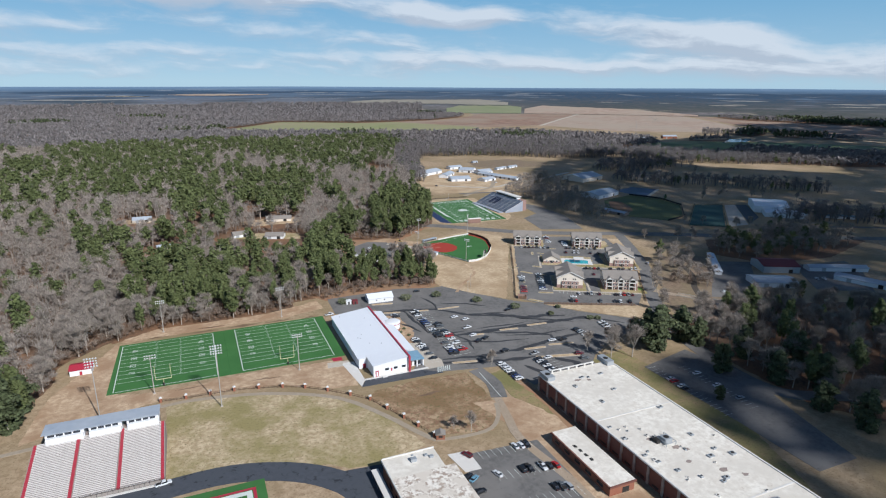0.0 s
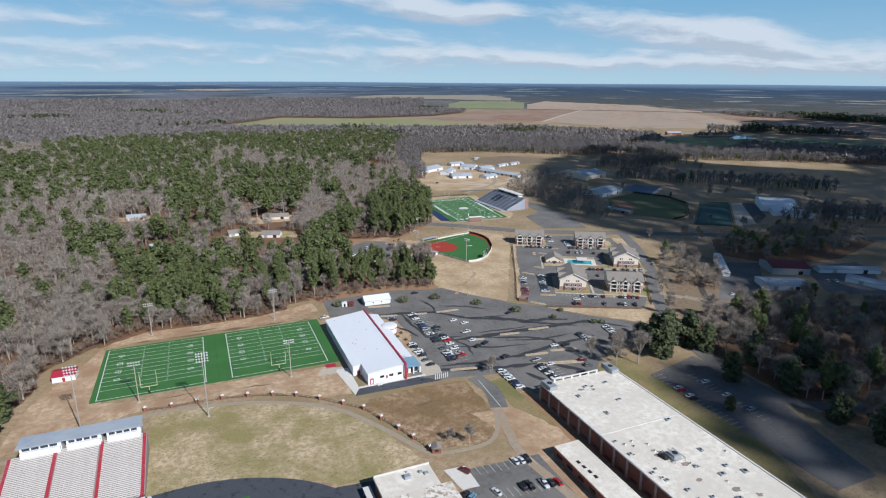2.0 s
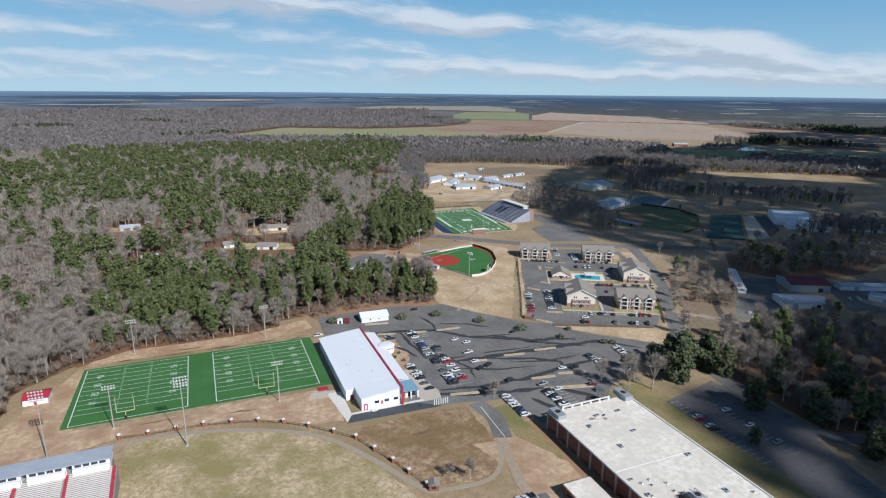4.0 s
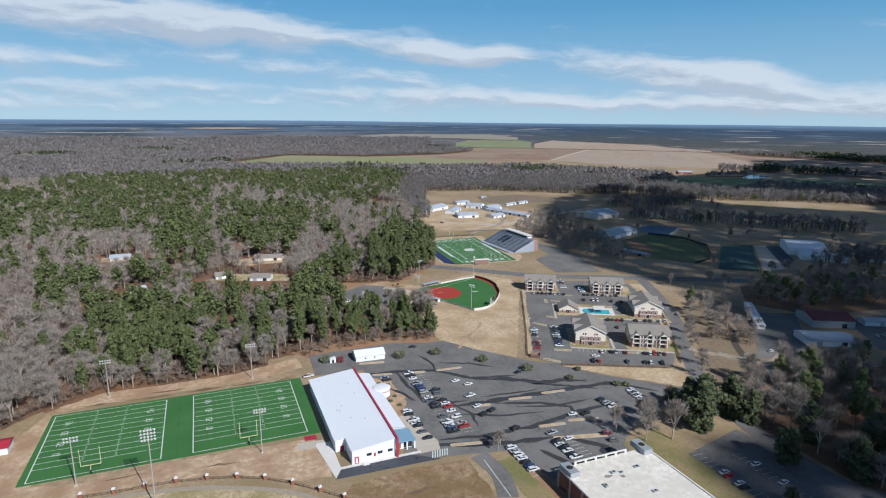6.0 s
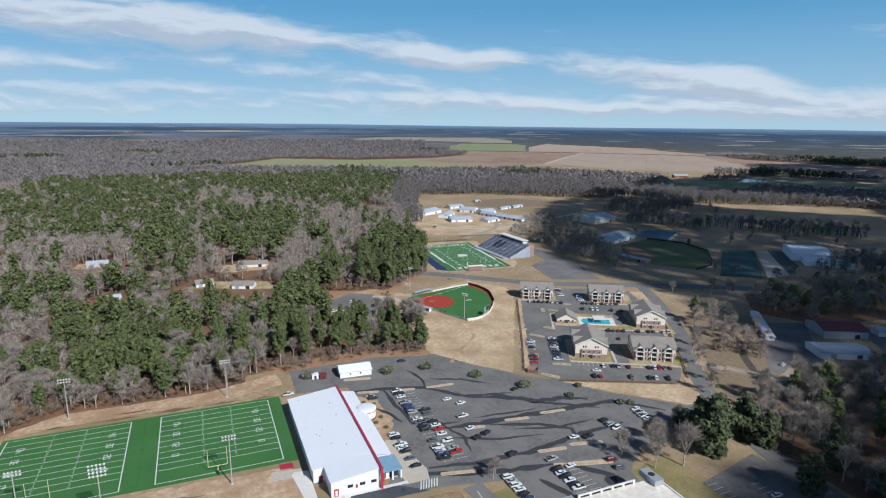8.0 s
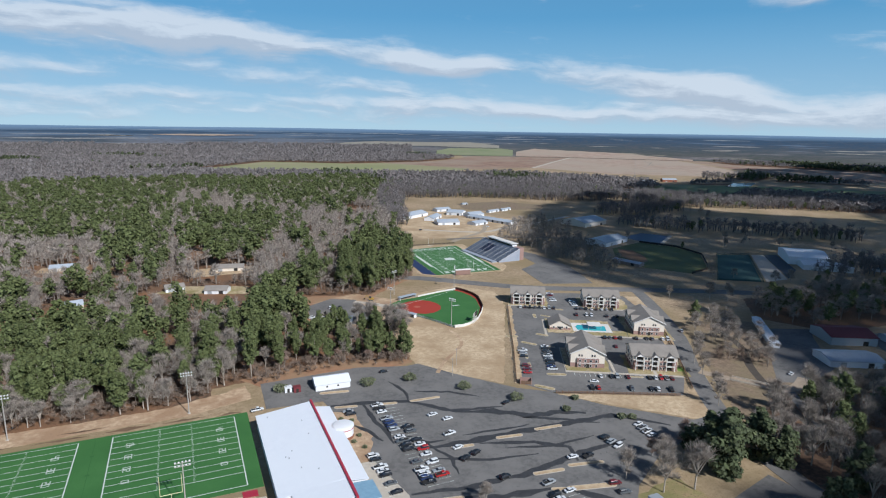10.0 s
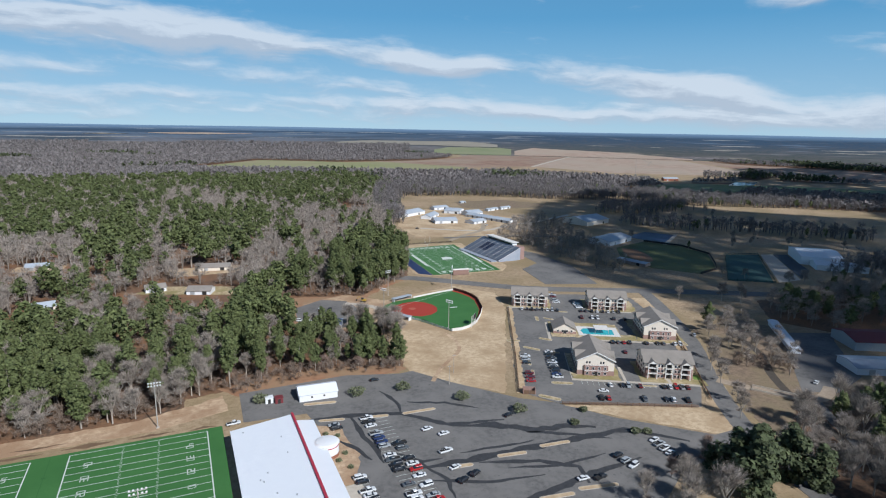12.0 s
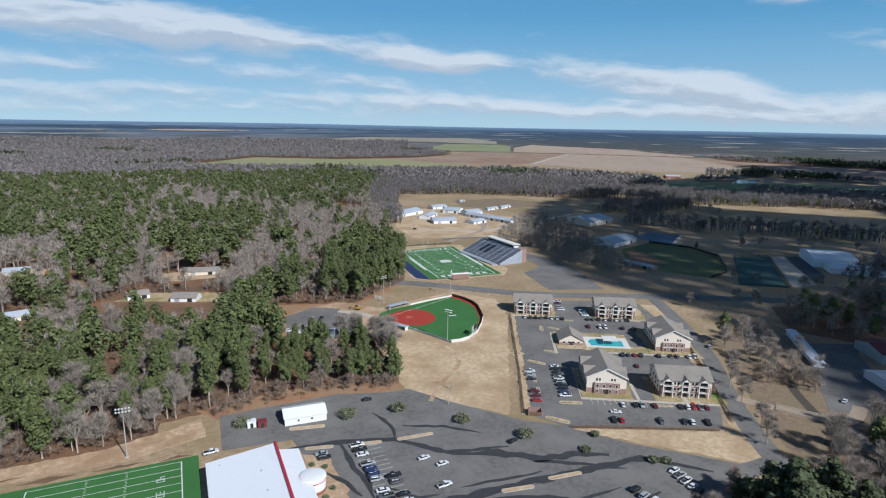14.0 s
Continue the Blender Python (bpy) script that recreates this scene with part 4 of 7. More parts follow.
part("roof_frame", Shape().box(97.4, 97.6, -157, -150, SH + 1.2, SH + 1.4).box(102.2, 102.4, -157, -150, SH + 1.2, SH + 1.4).box(97.4, 102.4, -157, -156.8, SH + 1.2, SH + 1.4)
     .box(97.4, 97.6, -157, -156.8, SH - 0.2, SH + 1.2).box(102.2, 102.4, -157, -156.8, SH - 0.2, SH + 1.2).box(97.4, 97.6, -150.2, -150, SH - 0.2, SH + 1.2).box(102.2, 102.4, -150.2, -150, SH - 0.2, SH + 1.2), GREYMETAL, sc, "steel frame round the roof unit")
part("east_canopy", Shape().box(SX1 + 0.2, SX1 + 3.0, -150, -132, 2.9, 3.3), PALE, sc)

an = thing("annex", "low red-brown brick annex with a pale flat roof", "school annex", 0, 0, 0)
part("wall", Shape().box(65.2, 76.4, -164, -126.4, 0, 3.7), BRICKLIGHT, an)
part("roof", Shape().box(64.7, 76.9, -164.5, -125.9, 3.7, 4.1), MEMBRANE, an, "pale stained flat roof")
part("edge", Shape().box(64.6, 65.2, -164.5, -125.9, 3.6, 4.25).box(64.6, 76.9, -164.6, -164, 3.6, 4.25), BRICK, an)
for k in range(4):
    part("roof_stain_plate", Shape().box(67.6 + k * 0.3, 68.9 + k * 0.3, -139 - k * 3.2, -137.2 - k * 3.2, 4.1, 4.16), DARK, an, "dark loose roofing patch")
for k in range(5):
    part("window", Shape().box(65.12, 65.197, -160 + k * 7, -156.5 + k * 7, 1.2, 2.6), GLASS, an)
part("door", Shape().box(71, 74, -164.07, -164.003, 0, 2.4), DARK, an)

of = thing("office_building", "single-storey brick office with a peeling white flat roof", "office", 0, 0, 0)
part("wall", Shape().box(-7, 13.3, -175, -121, 0, 6.6), BRICKLIGHT, of)
part("roof", Shape().box(-7.4, 13.7, -133, -120.6, 6.6, 7.0), MEMBRANE, of, "cream coated flat roof")
part("roof", Shape().box(-7.4, 17.5, -175, -133.2, 6.6, 7.15), PEELED, of, "peeling blotched roof coating")
part("east_wing", Shape().box(13.3, 17.1, -175, -133.6, 0, 6.6), BRICKLIGHT, of)
part("coping", Shape().box(-7.7, -7.35, -175, -120.3, 6.5, 7.4).box(-7.7, 13.9, -120.7, -120.3, 6.5, 7.4), PALE, of)
for x, y, w, h in ((2.5, -126.5, 2.2, 1.3), (8.5, -125, 1.2, 0.8), (10, -126.5, 1.6, 0.7), (4, -122.8, 0.7, 0.5)):
    part("roof_unit", Shape().box(x, x + w, y, y + w * 0.8, 7.0, 7.0 + h), GREYMETAL, of)
for k in range(5):
    part("window", Shape().box(-7.07, -7.003, -132 - k * 7, -129 - k * 7, 1.4, 3.0), GLASS, of)
wk = thing("covered_walkway", "white flat walkway canopy on thin posts", "canopy", -10, -140, 0)
part("roof", Shape().box(-1.4, 1.4, -32, 20.4, 2.9, 3.15), PALE, wk)
for k in range(9):
    for x in (-1.2, 1.2):
        part("post", Shape().tube((x, -31 + k * 6.3, 0), (x, -31 + k * 6.3, 2.9), 0.08, 0.08, 6), POLE, wk)


# ---------- apartments ----------
def xform(x, y, rz):
    c, s = math.cos(radians(rz)), math.sin(radians(rz))
    return lambda u, v: (x + c * u - s * v, y + s * u + c * v)


def windows(h, x0, x1, y, rows, cols, dirn):
    """Windows with a frame and a pane on a wall at y, facing dirn."""
    for r in rows:
        for k in range(cols):
            u = x0 + (k + 0.5) * (x1 - x0) / cols
            fr = part("window", Shape().box(u - 0.62, u + 0.62, min(y, y + dirn * 0.1), max(y, y + dirn * 0.1), r, r + 1.5), TRIM, h)
            yy = y + dirn * 0.12
            part("pane", Shape().box(u - 0.5, u + 0.5, min(yy - dirn * 0.015, yy), max(yy - dirn * 0.015, yy), r + 0.1, r + 1.4), GLASS, fr)


def roof_two(h, x0, x1, y0, y1, z, rise, over, material, along_y=True):
    """Two roof planes with overhang."""
    s = Shape()
    if along_y:
        m, k = (x0 + x1) / 2, rise * over / ((x1 - x0) / 2)
        s.slab([(x0 - over, y0 - over, z - k), (m, y0 - over, z + rise), (m, y1 + over, z + rise), (x0 - over, y1 + over, z - k)], 0.25)
        s.slab([(m, y0 - over, z + rise), (x1 + over, y0 - over, z - k), (x1 + over, y1 + over, z - k), (m, y1 + over, z + rise)], 0.25)
    else:
        m, k = (y0 + y1) / 2, rise * over / ((y1 - y0) / 2)
        s.slab([(x0 - over, y0 - over, z - k), (x1 + over, y0 - over, z - k), (x1 + over, m, z + rise), (x0 - over, m, z + rise)], 0.25)
        s.slab([(x0 - over, m, z + rise), (x1 + over, m, z + rise), (x1 + over, y1 + over, z - k), (x0 - over, y1 + over, z - k)], 0.25)
    return part("roof", s, material, h, "grey-brown shingle roof")


def apartment_gable(x, y, rz, w, d, hgt=8.4, rise=4.4):
    """Three storeys, its gable end to the front: brick lower floors, cream gable with small windows."""
    h = thing("apartment_building", "three-storey cream and brick apartment house, gable end forward", "apartment house", x, y, 0, rz, "apartment houses")
    a = w / 2
    part("wall", Shape().box(-a, a, 0, d, 0, hgt), STUCCO, h, "cream siding")
    n = Shape()
    for yy in (0.0, d):
        n.face((-a, yy, hgt), (a, yy, hgt), (0, yy, hgt + rise - 0.2)) if yy == 0 else n.face((a, yy, hgt), (-a, yy, hgt), (0, yy, hgt + rise - 0.2))
    part("gable", n, STUCCO, h)
    part("brick_front", Shape().box(-a * 0.62, a * 0.66, -0.9, 0, 0, 5.6), APTBRICK, h, "brown brick bay")
    part("brick_base", Shape().box(-a - 0.08, a + 0.08, -0.08, d + 0.08, 0, 2.6), APTBRICK, h)
    for z in (2.7, 5.6):
        part("band", Shape().box(-a * 0.62, a * 0.66, -0.97, -0.903, z, z + 0.28), TRIM, h)
    roof_two(h, -a, a, 0, d, hgt, rise, 0.7, SHINGLE)
    k = rise * 0.7 / a
    s = Shape()
    s.slab([(-a - 0.7, -0.85, hgt - k), (0, -0.85, hgt + rise), (0, -0.705, hgt + rise), (-a - 0.7, -0.705, hgt - k)], 0.5)
    s.slab([(0, -0.85, hgt + rise), (a + 0.7, -0.85, hgt - k), (a + 0.7, -0.705, hgt - k), (0, -0.705, hgt + rise)], 0.5)
    part("bargeboard", s, TRIM, h, "white bargeboards")
    # cross gables on both sides
    for sx in (-1, 1):
        for v in (d * 0.28, d * 0.72):
            s = Shape()
            s.v += [(sx * (a + 0.9), v - 4, hgt - 0.3), (sx * (a + 0.9), v + 4, hgt - 0.3), (sx * (a + 0.9), v, hgt + 2.5), (sx * a * 0.42, v, hgt + 2.5)]
            s.f += [(0, 1, 2), (1, 3, 2), (0, 2, 3), (0, 3, 1)]
            part("side_gable", s, SHINGLE, h)
    windows(h, -a * 0.62, a * 0.66, -0.9, (0.7, 3.4), 4, -1)
    for u in (-4.6, -3.2, 2.4, 3.8):
        part("small_window", Shape().box(u - 0.4, u + 0.4, -0.06, -0.003, 6.3, 7.5), GLASS, h)
    part("doorway", Shape().box(-0.9, 0.9, -1.0, -0.92, 0, 2.3), DARK, h)
    for r in (0.7, 3.4, 6.1):
        for k in range(7):
            v = 2.0 + k * (d - 4) / 6
            for sx in (-1, 1):
                part("side_window", Shape().box(min(sx * a, sx * (a + 0.13)), max(sx * a, sx * (a + 0.13)), v - 0.6, v + 0.6, r, r + 1.4), GLASS, h)
    return h


def apartment_front(x, y, rz, w, d, hgt=8.6, rise=3.6):
    """Three storeys, eaves to the front, three gabled balcony bays."""
    h = thing("apartment_building", "three-storey cream and brick apartment house with balconies", "apartment house", x, y, 0, rz, "apartment houses")
    a = w / 2
    part("wall", Shape().box(-a, a, 0, d, 0, hgt), STUCCO, h, "cream siding")
    for sx in (-a, a):
        part("gable", Shape().face((sx, 0, hgt), (sx, d, hgt), (sx, d / 2, hgt + rise - 0.2)), STUCCO, h)
    roof_two(h, -a, a, 0, d, hgt, rise, 0.7, SHINGLE, along_y=False)
    for u in (-a + 1.6, -a * 0.36, a * 0.36, a - 1.6):
        part("brick_pier", Shape().box(u - 1.3, u + 1.3, -0.5, 0, 0, 5.4), APTBRICK, h, "brown brick pier")
    part("brick_base", Shape().box(-a - 0.08, a + 0.08, -0.08, d + 0.08, 0, 2.5), APTBRICK, h)
    for u in (-a * 0.68, 0.0, a * 0.68):
        bw = 2.2 if u else 1.7
        # No real hollow: a dark panel on the wall paints the balcony's shade.
        part("recess_shade", Shape().box(u - bw + 0.3, u + bw - 0.3, -0.2, -0.085, 0.1, 8.2), DARK, h, "dark panel standing for the shade of a deep balcony")
        for z in (2.7, 5.5):
            bal = part("balcony", Shape().box(u - bw, u + bw, -1.7, -0.1, z, z + 0.3), TRIM, h)
            s = Shape().box(u - bw, u + bw, -1.7, -1.63, z + 1.1, z + 1.2)
            for k in range(9):
                uu = u - bw + 0.05 + k * (2 * bw - 0.1) / 8
                s.box(uu - 0.04, uu + 0.04, -1.69, -1.64, z + 0.3, z + 1.1)
            part("railing", s, DARK, bal)
        for sx in (-bw, bw):
            part("column", Shape().box(u + sx - 0.18, u + sx + 0.18, -1.7, -1.34, 0, 8.3), TRIM, h)
        g = Shape()
        g.slab([(u - bw - 0.5, -2.0, 8.1), (u, -2.0, 9.9), (u, d * 0.22, 9.9), (u - bw - 0.5, d * 0.22, 8.1)], 0.2)
        g.slab([(u, -2.0, 9.9), (u + bw + 0.5, -2.0, 8.1), (u + bw + 0.5, d * 0.22, 8.1), (u, d * 0.22, 9.9)], 0.2)
        part("bay_roof", g, SHINGLE, h)
        part("bay_gable", Shape().face((u - bw - 0.2, -1.75, 8.1), (u + bw + 0.2, -1.75, 8.1), (u, -1.75, 9.7)), TRIM, h, "white bay gable")
    for u in (-a * 0.34, a * 0.34):
        windows(h, u - 1.6, u + 1.6, 0, (5.9,), 2, -1)
        windows(h, u - 1.6, u + 1.6, -0.5, (0.7, 3.3), 2, -1)
    for r in (0.7, 3.4, 6.1):
        for k in range(4):
            v = 2.0 + k * (d - 4) / 3
            for sx in (-1, 1):
                part("side_window", Shape().box(min(sx * a, sx * (a + 0.13)), max(sx * a, sx * (a + 0.13)), v - 0.6, v + 0.6, r, r + 1.4), GLASS, h)
    return h


RZ = -29.0
APT_SITE = [(137, 31), (150, 56), (199, 147), (216, 160), (236, 172), (268, 160), (300, 138), (284, 95), (262, 48), (221, -2), (207, -15), (148, 13)]
sheet("apartment_lot", APT_SITE, 0.085, ASPHALT, "grey asphalt lanes and stalls round the apartments", "parking lot")


def verge(x0, y0, x1, y1, w):
    """A small kerbed planting island with rounded ends."""
    a, b = Vector((x0, y0)), Vector((x1, y1))
    t = thing("traffic_island", "small kerbed lawn island among apartment stalls", "traffic island", x0, y0, 0, math.degrees(math.atan2(b.y - a.y, b.x - a.x)), "islands of the apartment lot")
    ln = (b - a).length
    for name, r, z0, z1, m in (("kerb", w / 2, 0.0, 0.26, CONCRETE), ("grass", w / 2 - 0.25, 0.2, 0.3, LAWN)):
        pts = [(ln + r * math.sin(k * math.pi / 8), -r * math.cos(k * math.pi / 8)) for k in range(9)]
        pts += [(-r * math.sin(k * math.pi / 8), r * math.cos(k * math.pi / 8)) for k in range(9)]
        part(name, Shape().prism(pts, z0, z1), m, t)


def lawn_patch(x, y, rz, x0, x1, y0, y1, label, material=LAWN, z=0.16, name="lawn"):
    f = xform(x, y, rz)
    return sheet(name, [f(x0, y0), f(x1, y0), f(x1, y1), f(x0, y1)], z, material, label, "lawn" if material is not CONCRETE else "pavement")


A, B, C, D, E = (184, 32), (216, 14.8), (254, 60.2), (217, 147), (263.5, 120)
lawn_patch(*A, RZ, -12, 12, -5.5, 29, "mown lawn round an apartment house")
lawn_patch(*B, RZ, -14.5, 18, -6.5, 21, "mown lawn with a bright green corner")
lawn_patch(*C, RZ, -13, 14, -5, 36, "mown lawn round an apartment house")
lawn_patch(*D, RZ, -15, 15, -3.6, 19, "narrow lawn before an apartment house")
lawn_patch(*E, RZ, -15, 20, -3.6, 24, "narrow lawn before an apartment house")
apartment_gable(*A, RZ, 18.5, 26)
apartment_gable(*C, RZ, 19, 27)
apartment_front(*B, RZ, 24, 17)
apartment_front(*D, RZ, 25, 15)
apartment_front(*E, RZ, 26, 15)
lawn_patch(*A, RZ, -12.4, 50, -7.4, -5.7, "pale concrete walk along the apartments", CONCRETE, 0.17, "pavement")
lawn_patch(*A, RZ, 13.3, 14.8, -5.6, 12, "pale concrete walk between the houses", CONCRETE, 0.175, "pavement")
lawn_patch(*B, RZ, -1.2, 0.6, -6.4, -0.6, "pale concrete entrance walk", CONCRETE, 0.175, "pavement")
sheet("lawn", [(149, 10.5), (207, -17), (221, -5), (226, -14), (206, -41), (193, -34.5), (165, -7.5)], 0.1, STRAW,
      "straw-coloured bank below the apartments", "lawn")
sheet("lawn", [(222, -3), (284, 94), (300, 138), (312, 132), (262, 38), (230, -12)], 0.1, STRAW, "dry verge between fence and street", "lawn")
f = xform(*B, RZ)
sheet("bright_grass", [f(13, 0), f(16.5, 0), f(16.5, 6), f(13, 6)], 0.18, mat("fresh_grass", (0.12, 0.22, 0.04), (0.16, 0.24, 0.06), 0.6), "patch of bright green grass", "lawn")

sheet("lawn", [(136, 30), (200, 149), (203, 147), (141, 29)], 0.12, STRAW, "dry strip inside the rail fence", "lawn")
for q in ((145, 22, 150, 16, 3.2), (159, 32, 166, 28.5, 3.0), (171.5, 79, 176, 73, 3.0), (188, 88, 191.6, 84, 3.0), (181, 66.5, 184, 65, 2.4), (230, 128, 233, 126, 2.6), (168, 92, 173, 89.6, 2.6),
          (205, 118, 208, 124, 2.4), (198, 12.4, 203, 9.8, 1.8), (262, 47, 264, 51, 2.2), (212, 120, 215, 116, 2.4), (155, 45, 157, 49, 1.8), (160, 56, 162, 60, 1.8)):
    verge(*q)
for x0, x1, y0, y1 in ((-12.6, 50.6, -7.75, -7.4), (-12.6, -12.2, -7.4, 29)):
    lawn_patch(*A, RZ, x0, x1, y0, y1, "pale concrete kerb of the lot", CONCRETE, 0.22, "kerb")
lawn_patch(*D, RZ, -15.4, 15.4, -5.4, -3.7, "pale concrete walk before the house", CONCRETE, 0.17, "pavement")
lawn_patch(*E, RZ, -15.4, 15.4, -5.4, -3.7, "pale concrete walk before the house", CONCRETE, 0.17, "pavement")
lawn_patch(*C, RZ, -40, 12, -7.4, -5.4, "pale concrete walk along the middle lane", CONCRETE, 0.17, "pavement")
lawn_patch(*C, RZ, -40, -13.4, -5.3, 4.5, "mown lawn behind the middle row", LAWN, 0.16)
lawn_patch(206.5, 90, RZ, -10.6, -9, -14, 20, "pale concrete walk beside the clubhouse", CONCRETE, 0.17, "pavement")
cl = thing("clubhouse", "small cream clubhouse with a grey-brown gable roof", "clubhouse", 206.5, 90, 0, RZ)
part("wall", Shape().box(-6.8, 6.8, 0, 14, 0, 3.2), STUCCO, cl)
part("gable", Shape().face((-6.8, 0, 3.2), (6.8, 0, 3.2), (0, 0, 6.6)), STUCCO, cl)
part("gable", Shape().face((6.8, 14, 3.2), (-6.8, 14, 3.2), (0, 14, 6.6)), STUCCO, cl)
roof_two(cl, -6.8, 6.8, 0, 14, 3.2, 3.6, 0.6, SHINGLE)
part("brick_base", Shape().box(-6.9, 6.9, -0.1, 14.1, 0, 1.6), APTBRICK, cl)
windows(cl, -5.5, 5.5, -0.1, (1.0,), 4, -1)
part("door", Shape().box(-1, 1, -0.2, -0.103, 0, 2.3), GLASS, cl)
lawn_patch(206.5, 90, RZ, -8.5, 34, -6, 22, "lawn and hedge round the pool", LAWN, 0.15)
f = xform(227, 84.5, RZ)
sheet("pool_deck", [f(-12, -7), f(13, -7), f(13, 10), f(-12, 10)], 0.2, PALE, "pale concrete pool deck", "pool deck")
pool = sheet("swimming_pool", [f(-9, -4), f(2, -4.5), f(9.5, -4), f(10, 5), f(3, 6.5), f(-8, 6), f(-10, 2)], 0.24, POOLWATER, "turquoise swimming pool with pale edges", "swimming pool", kind="")
cover = thing("shade_canopy", "white square shade canopy at the pool", "canopy", *f(2, 0.5), 0, RZ)
part("canopy", Shape().box(-4.2, 4.2, -4.2, 4.2, 3.0, 3.25), PALE, cover)
for sx in (-4, 4):
    for sy in (-4, 4):
        part("post", Shape().tube((sx, sy, 0), (sx, sy, 3), 0.1, 0.1, 6), POLE, cover)


def rail_fence(line, label, step=3.2, h=1.5, m=WOODFENCE, solid=False, name="wood_fence", category="fence"):
    """Posts and rails, or boards, along a line."""
    f = thing(name, label, category, line[0][0], line[0][1], 0)
    o = Vector(line[0])
    for a, b in zip(line, line[1:]):
        a, b = Vector(a) - o, Vector(b) - o
        d = b - a
        n = max(1, round(d.length / step))
        side = Vector((-d.y, d.x)).normalized() * 0.06
        for k in range(n):
            p, q = a + d * k / n, a + d * (k + 1) / n
            part("post", Shape().box(p.x - 0.1, p.x + 0.1, p.y - 0.1, p.y + 0.1, 0, h + 0.15), m, f)
            bars = ((0.05, h),) if solid else ((0.35, 0.55), (0.8, 1.0), (1.25, 1.45))
            for z0, z1 in bars:
                part("panel" if solid else "rail", Shape().prism([tuple(p - side), tuple(q - side), tuple(q + side), tuple(p + side)], z0, z1), m, f)
    return f


rail_fence([(201, 149), (181, 111), (158.5, 68), (137, 29)], "brown wooden rail fence beside the apartments")
rail_fence([(149, 11), (168.8, 2), (190, -8), (205, -15.2)], "brown wooden rail fence along the lot edge")
rail_fence([(278.5, 76), (253, 39), (232.5, 10), (216.5, -12)], "dark wooden rail fence above the street")
gate = thing("dumpster_enclosure", "brick refuse enclosure with brown gates", "enclosure", 141.5, 27.5, 0, -29)
part("wall", Shape().box(-3, 3, 1.8, 2.1, 0, 2.2).box(-3, -2.7, -2, 1.8, 0, 2.2).box(2.7, 3, -2, 1.8, 0, 2.2), APTBRICK, gate)
part("gate", Shape().box(-2.7, -0.05, -2, -1.9, 0.1, 2.0).box(0.05, 2.7, -2, -1.9, 0.1, 2.0), WOODFENCE, gate)
f = xform(*D, RZ)

# ---------- softball field ----------
OUTFIELD = [(143.6, 119.2), (150, 119), (156.2, 121.2), (166, 129), (174.9, 140.8), (182, 152), (186, 163.5), (189.5, 174), (190, 184), (188, 195), (184, 204.2)]
soft = sheet("softball_turf", [(117, 172), (124, 158), (132, 146)] + OUTFIELD + [(166, 200), (147.5, 194.6), (131, 191), (121, 184)], 0.10, TURF,
             "green artificial turf softball field", "turf")
part("infield", Shape().prism([(120.5, 175), (128, 181.5), (136, 185.5), (145, 186.5), (151, 182), (154, 175), (154.5, 167), (151, 159), (144.5, 154), (137, 153), (130, 158)], 0.09, 0.13),
     REDDIRT, soft, "red skinned infield")
part("pitching_circle", Shape().tube((137.5, 171, 0.1), (137.5, 171, 0.14), 2.6, 2.6, 18), mat("pale_red_turf", (0.42, 0.12, 0.08), (0.36, 0.09, 0.06), 0.8), soft)
for q in ((144, 119.8), (183.5, 203)):
    a, b = Vector((122.5, 175)), Vector(q)
    n = Vector((-(b - a).y, (b - a).x)).normalized() * 0.12
    part("foul_line", Shape().prism([tuple(a - n), tuple(b - n), tuple(b + n), tuple(a + n)], 0.09, 0.145), LINE, soft)
warn = Shape()
inner = [(x - 2.6 * (x - 150) / 40, y - 2.2 * (y - 165) / 45) for x, y in OUTFIELD]
for (a, b), (c, d) in zip(zip(OUTFIELD[3:], OUTFIELD[4:]), zip(inner[3:], inner[4:])):
    warn.prism([a, b, d, c], 0.09, 0.128)
part("warning_track", warn, REDDIRT, soft)
part("outfield_mark", Shape().box(163, 168, 163, 164.6, 0.09, 0.125), LINE, soft)
rail_fence(OUTFIELD[:6], "white padded outfield wall", 4, 1.9, PALE, True, "outfield_wall", "wall")
rail_fence(OUTFIELD[5:], "dark maroon padded outfield wall", 4, 2.2, plain("maroon_padding", (0.09, 0.03, 0.025), 0.7), True, "outfield_wall", "wall")
rail_fence([(184, 204.2), (166, 200.5), (147.5, 195)], "pale low sideline wall", 5, 1.2, PALE, True, "outfield_wall", "wall")
rail_fence([(143.6, 118.6), (132, 145.5), (124, 157)], "grey chain-link sideline fence", 4, 1.6, GREYMETAL, False, "chain_fence")
for x, y, rz in ((138, 193.5, 20), (123, 155, -58)):
    d = thing("dugout", "low dugout with a grey flat roof", "dugout", x, y, 0, rz, "softball dugouts")
    part("back_wall", Shape().box(-8, 8, 1.2, 1.5, 0, 2.4), PIER, d)
    part("side_wall", Shape().box(-8, -7.7, -1.5, 1.2, 0, 2.4).box(7.7, 8, -1.5, 1.2, 0, 2.4), WHITE, d)
    part("roof", Shape().box(-8.4, 8.4, -1.9, 1.8, 2.4, 2.7), GREYROOF, d)
    part("bench", Shape().box(-7, 7, 0.5, 1.0, 0.4, 0.5), GREYMETAL, d)
light_pole(142.8, 122.5, 19, 2, "steel softball floodlight pole", 120)
light_pole(132.9, 208.8, 19, 2, "steel softball floodlight pole", 20)
light_pole(114.5, 163.5, 19, 2, "steel softball floodlight pole", -60)
light_pole(183.5, 206, 19, 2, "steel softball floodlight pole", 60)
sb = thing("scoreboard", "tall white-framed scoreboard on posts", "scoreboard", 161, 124, 0, 45)
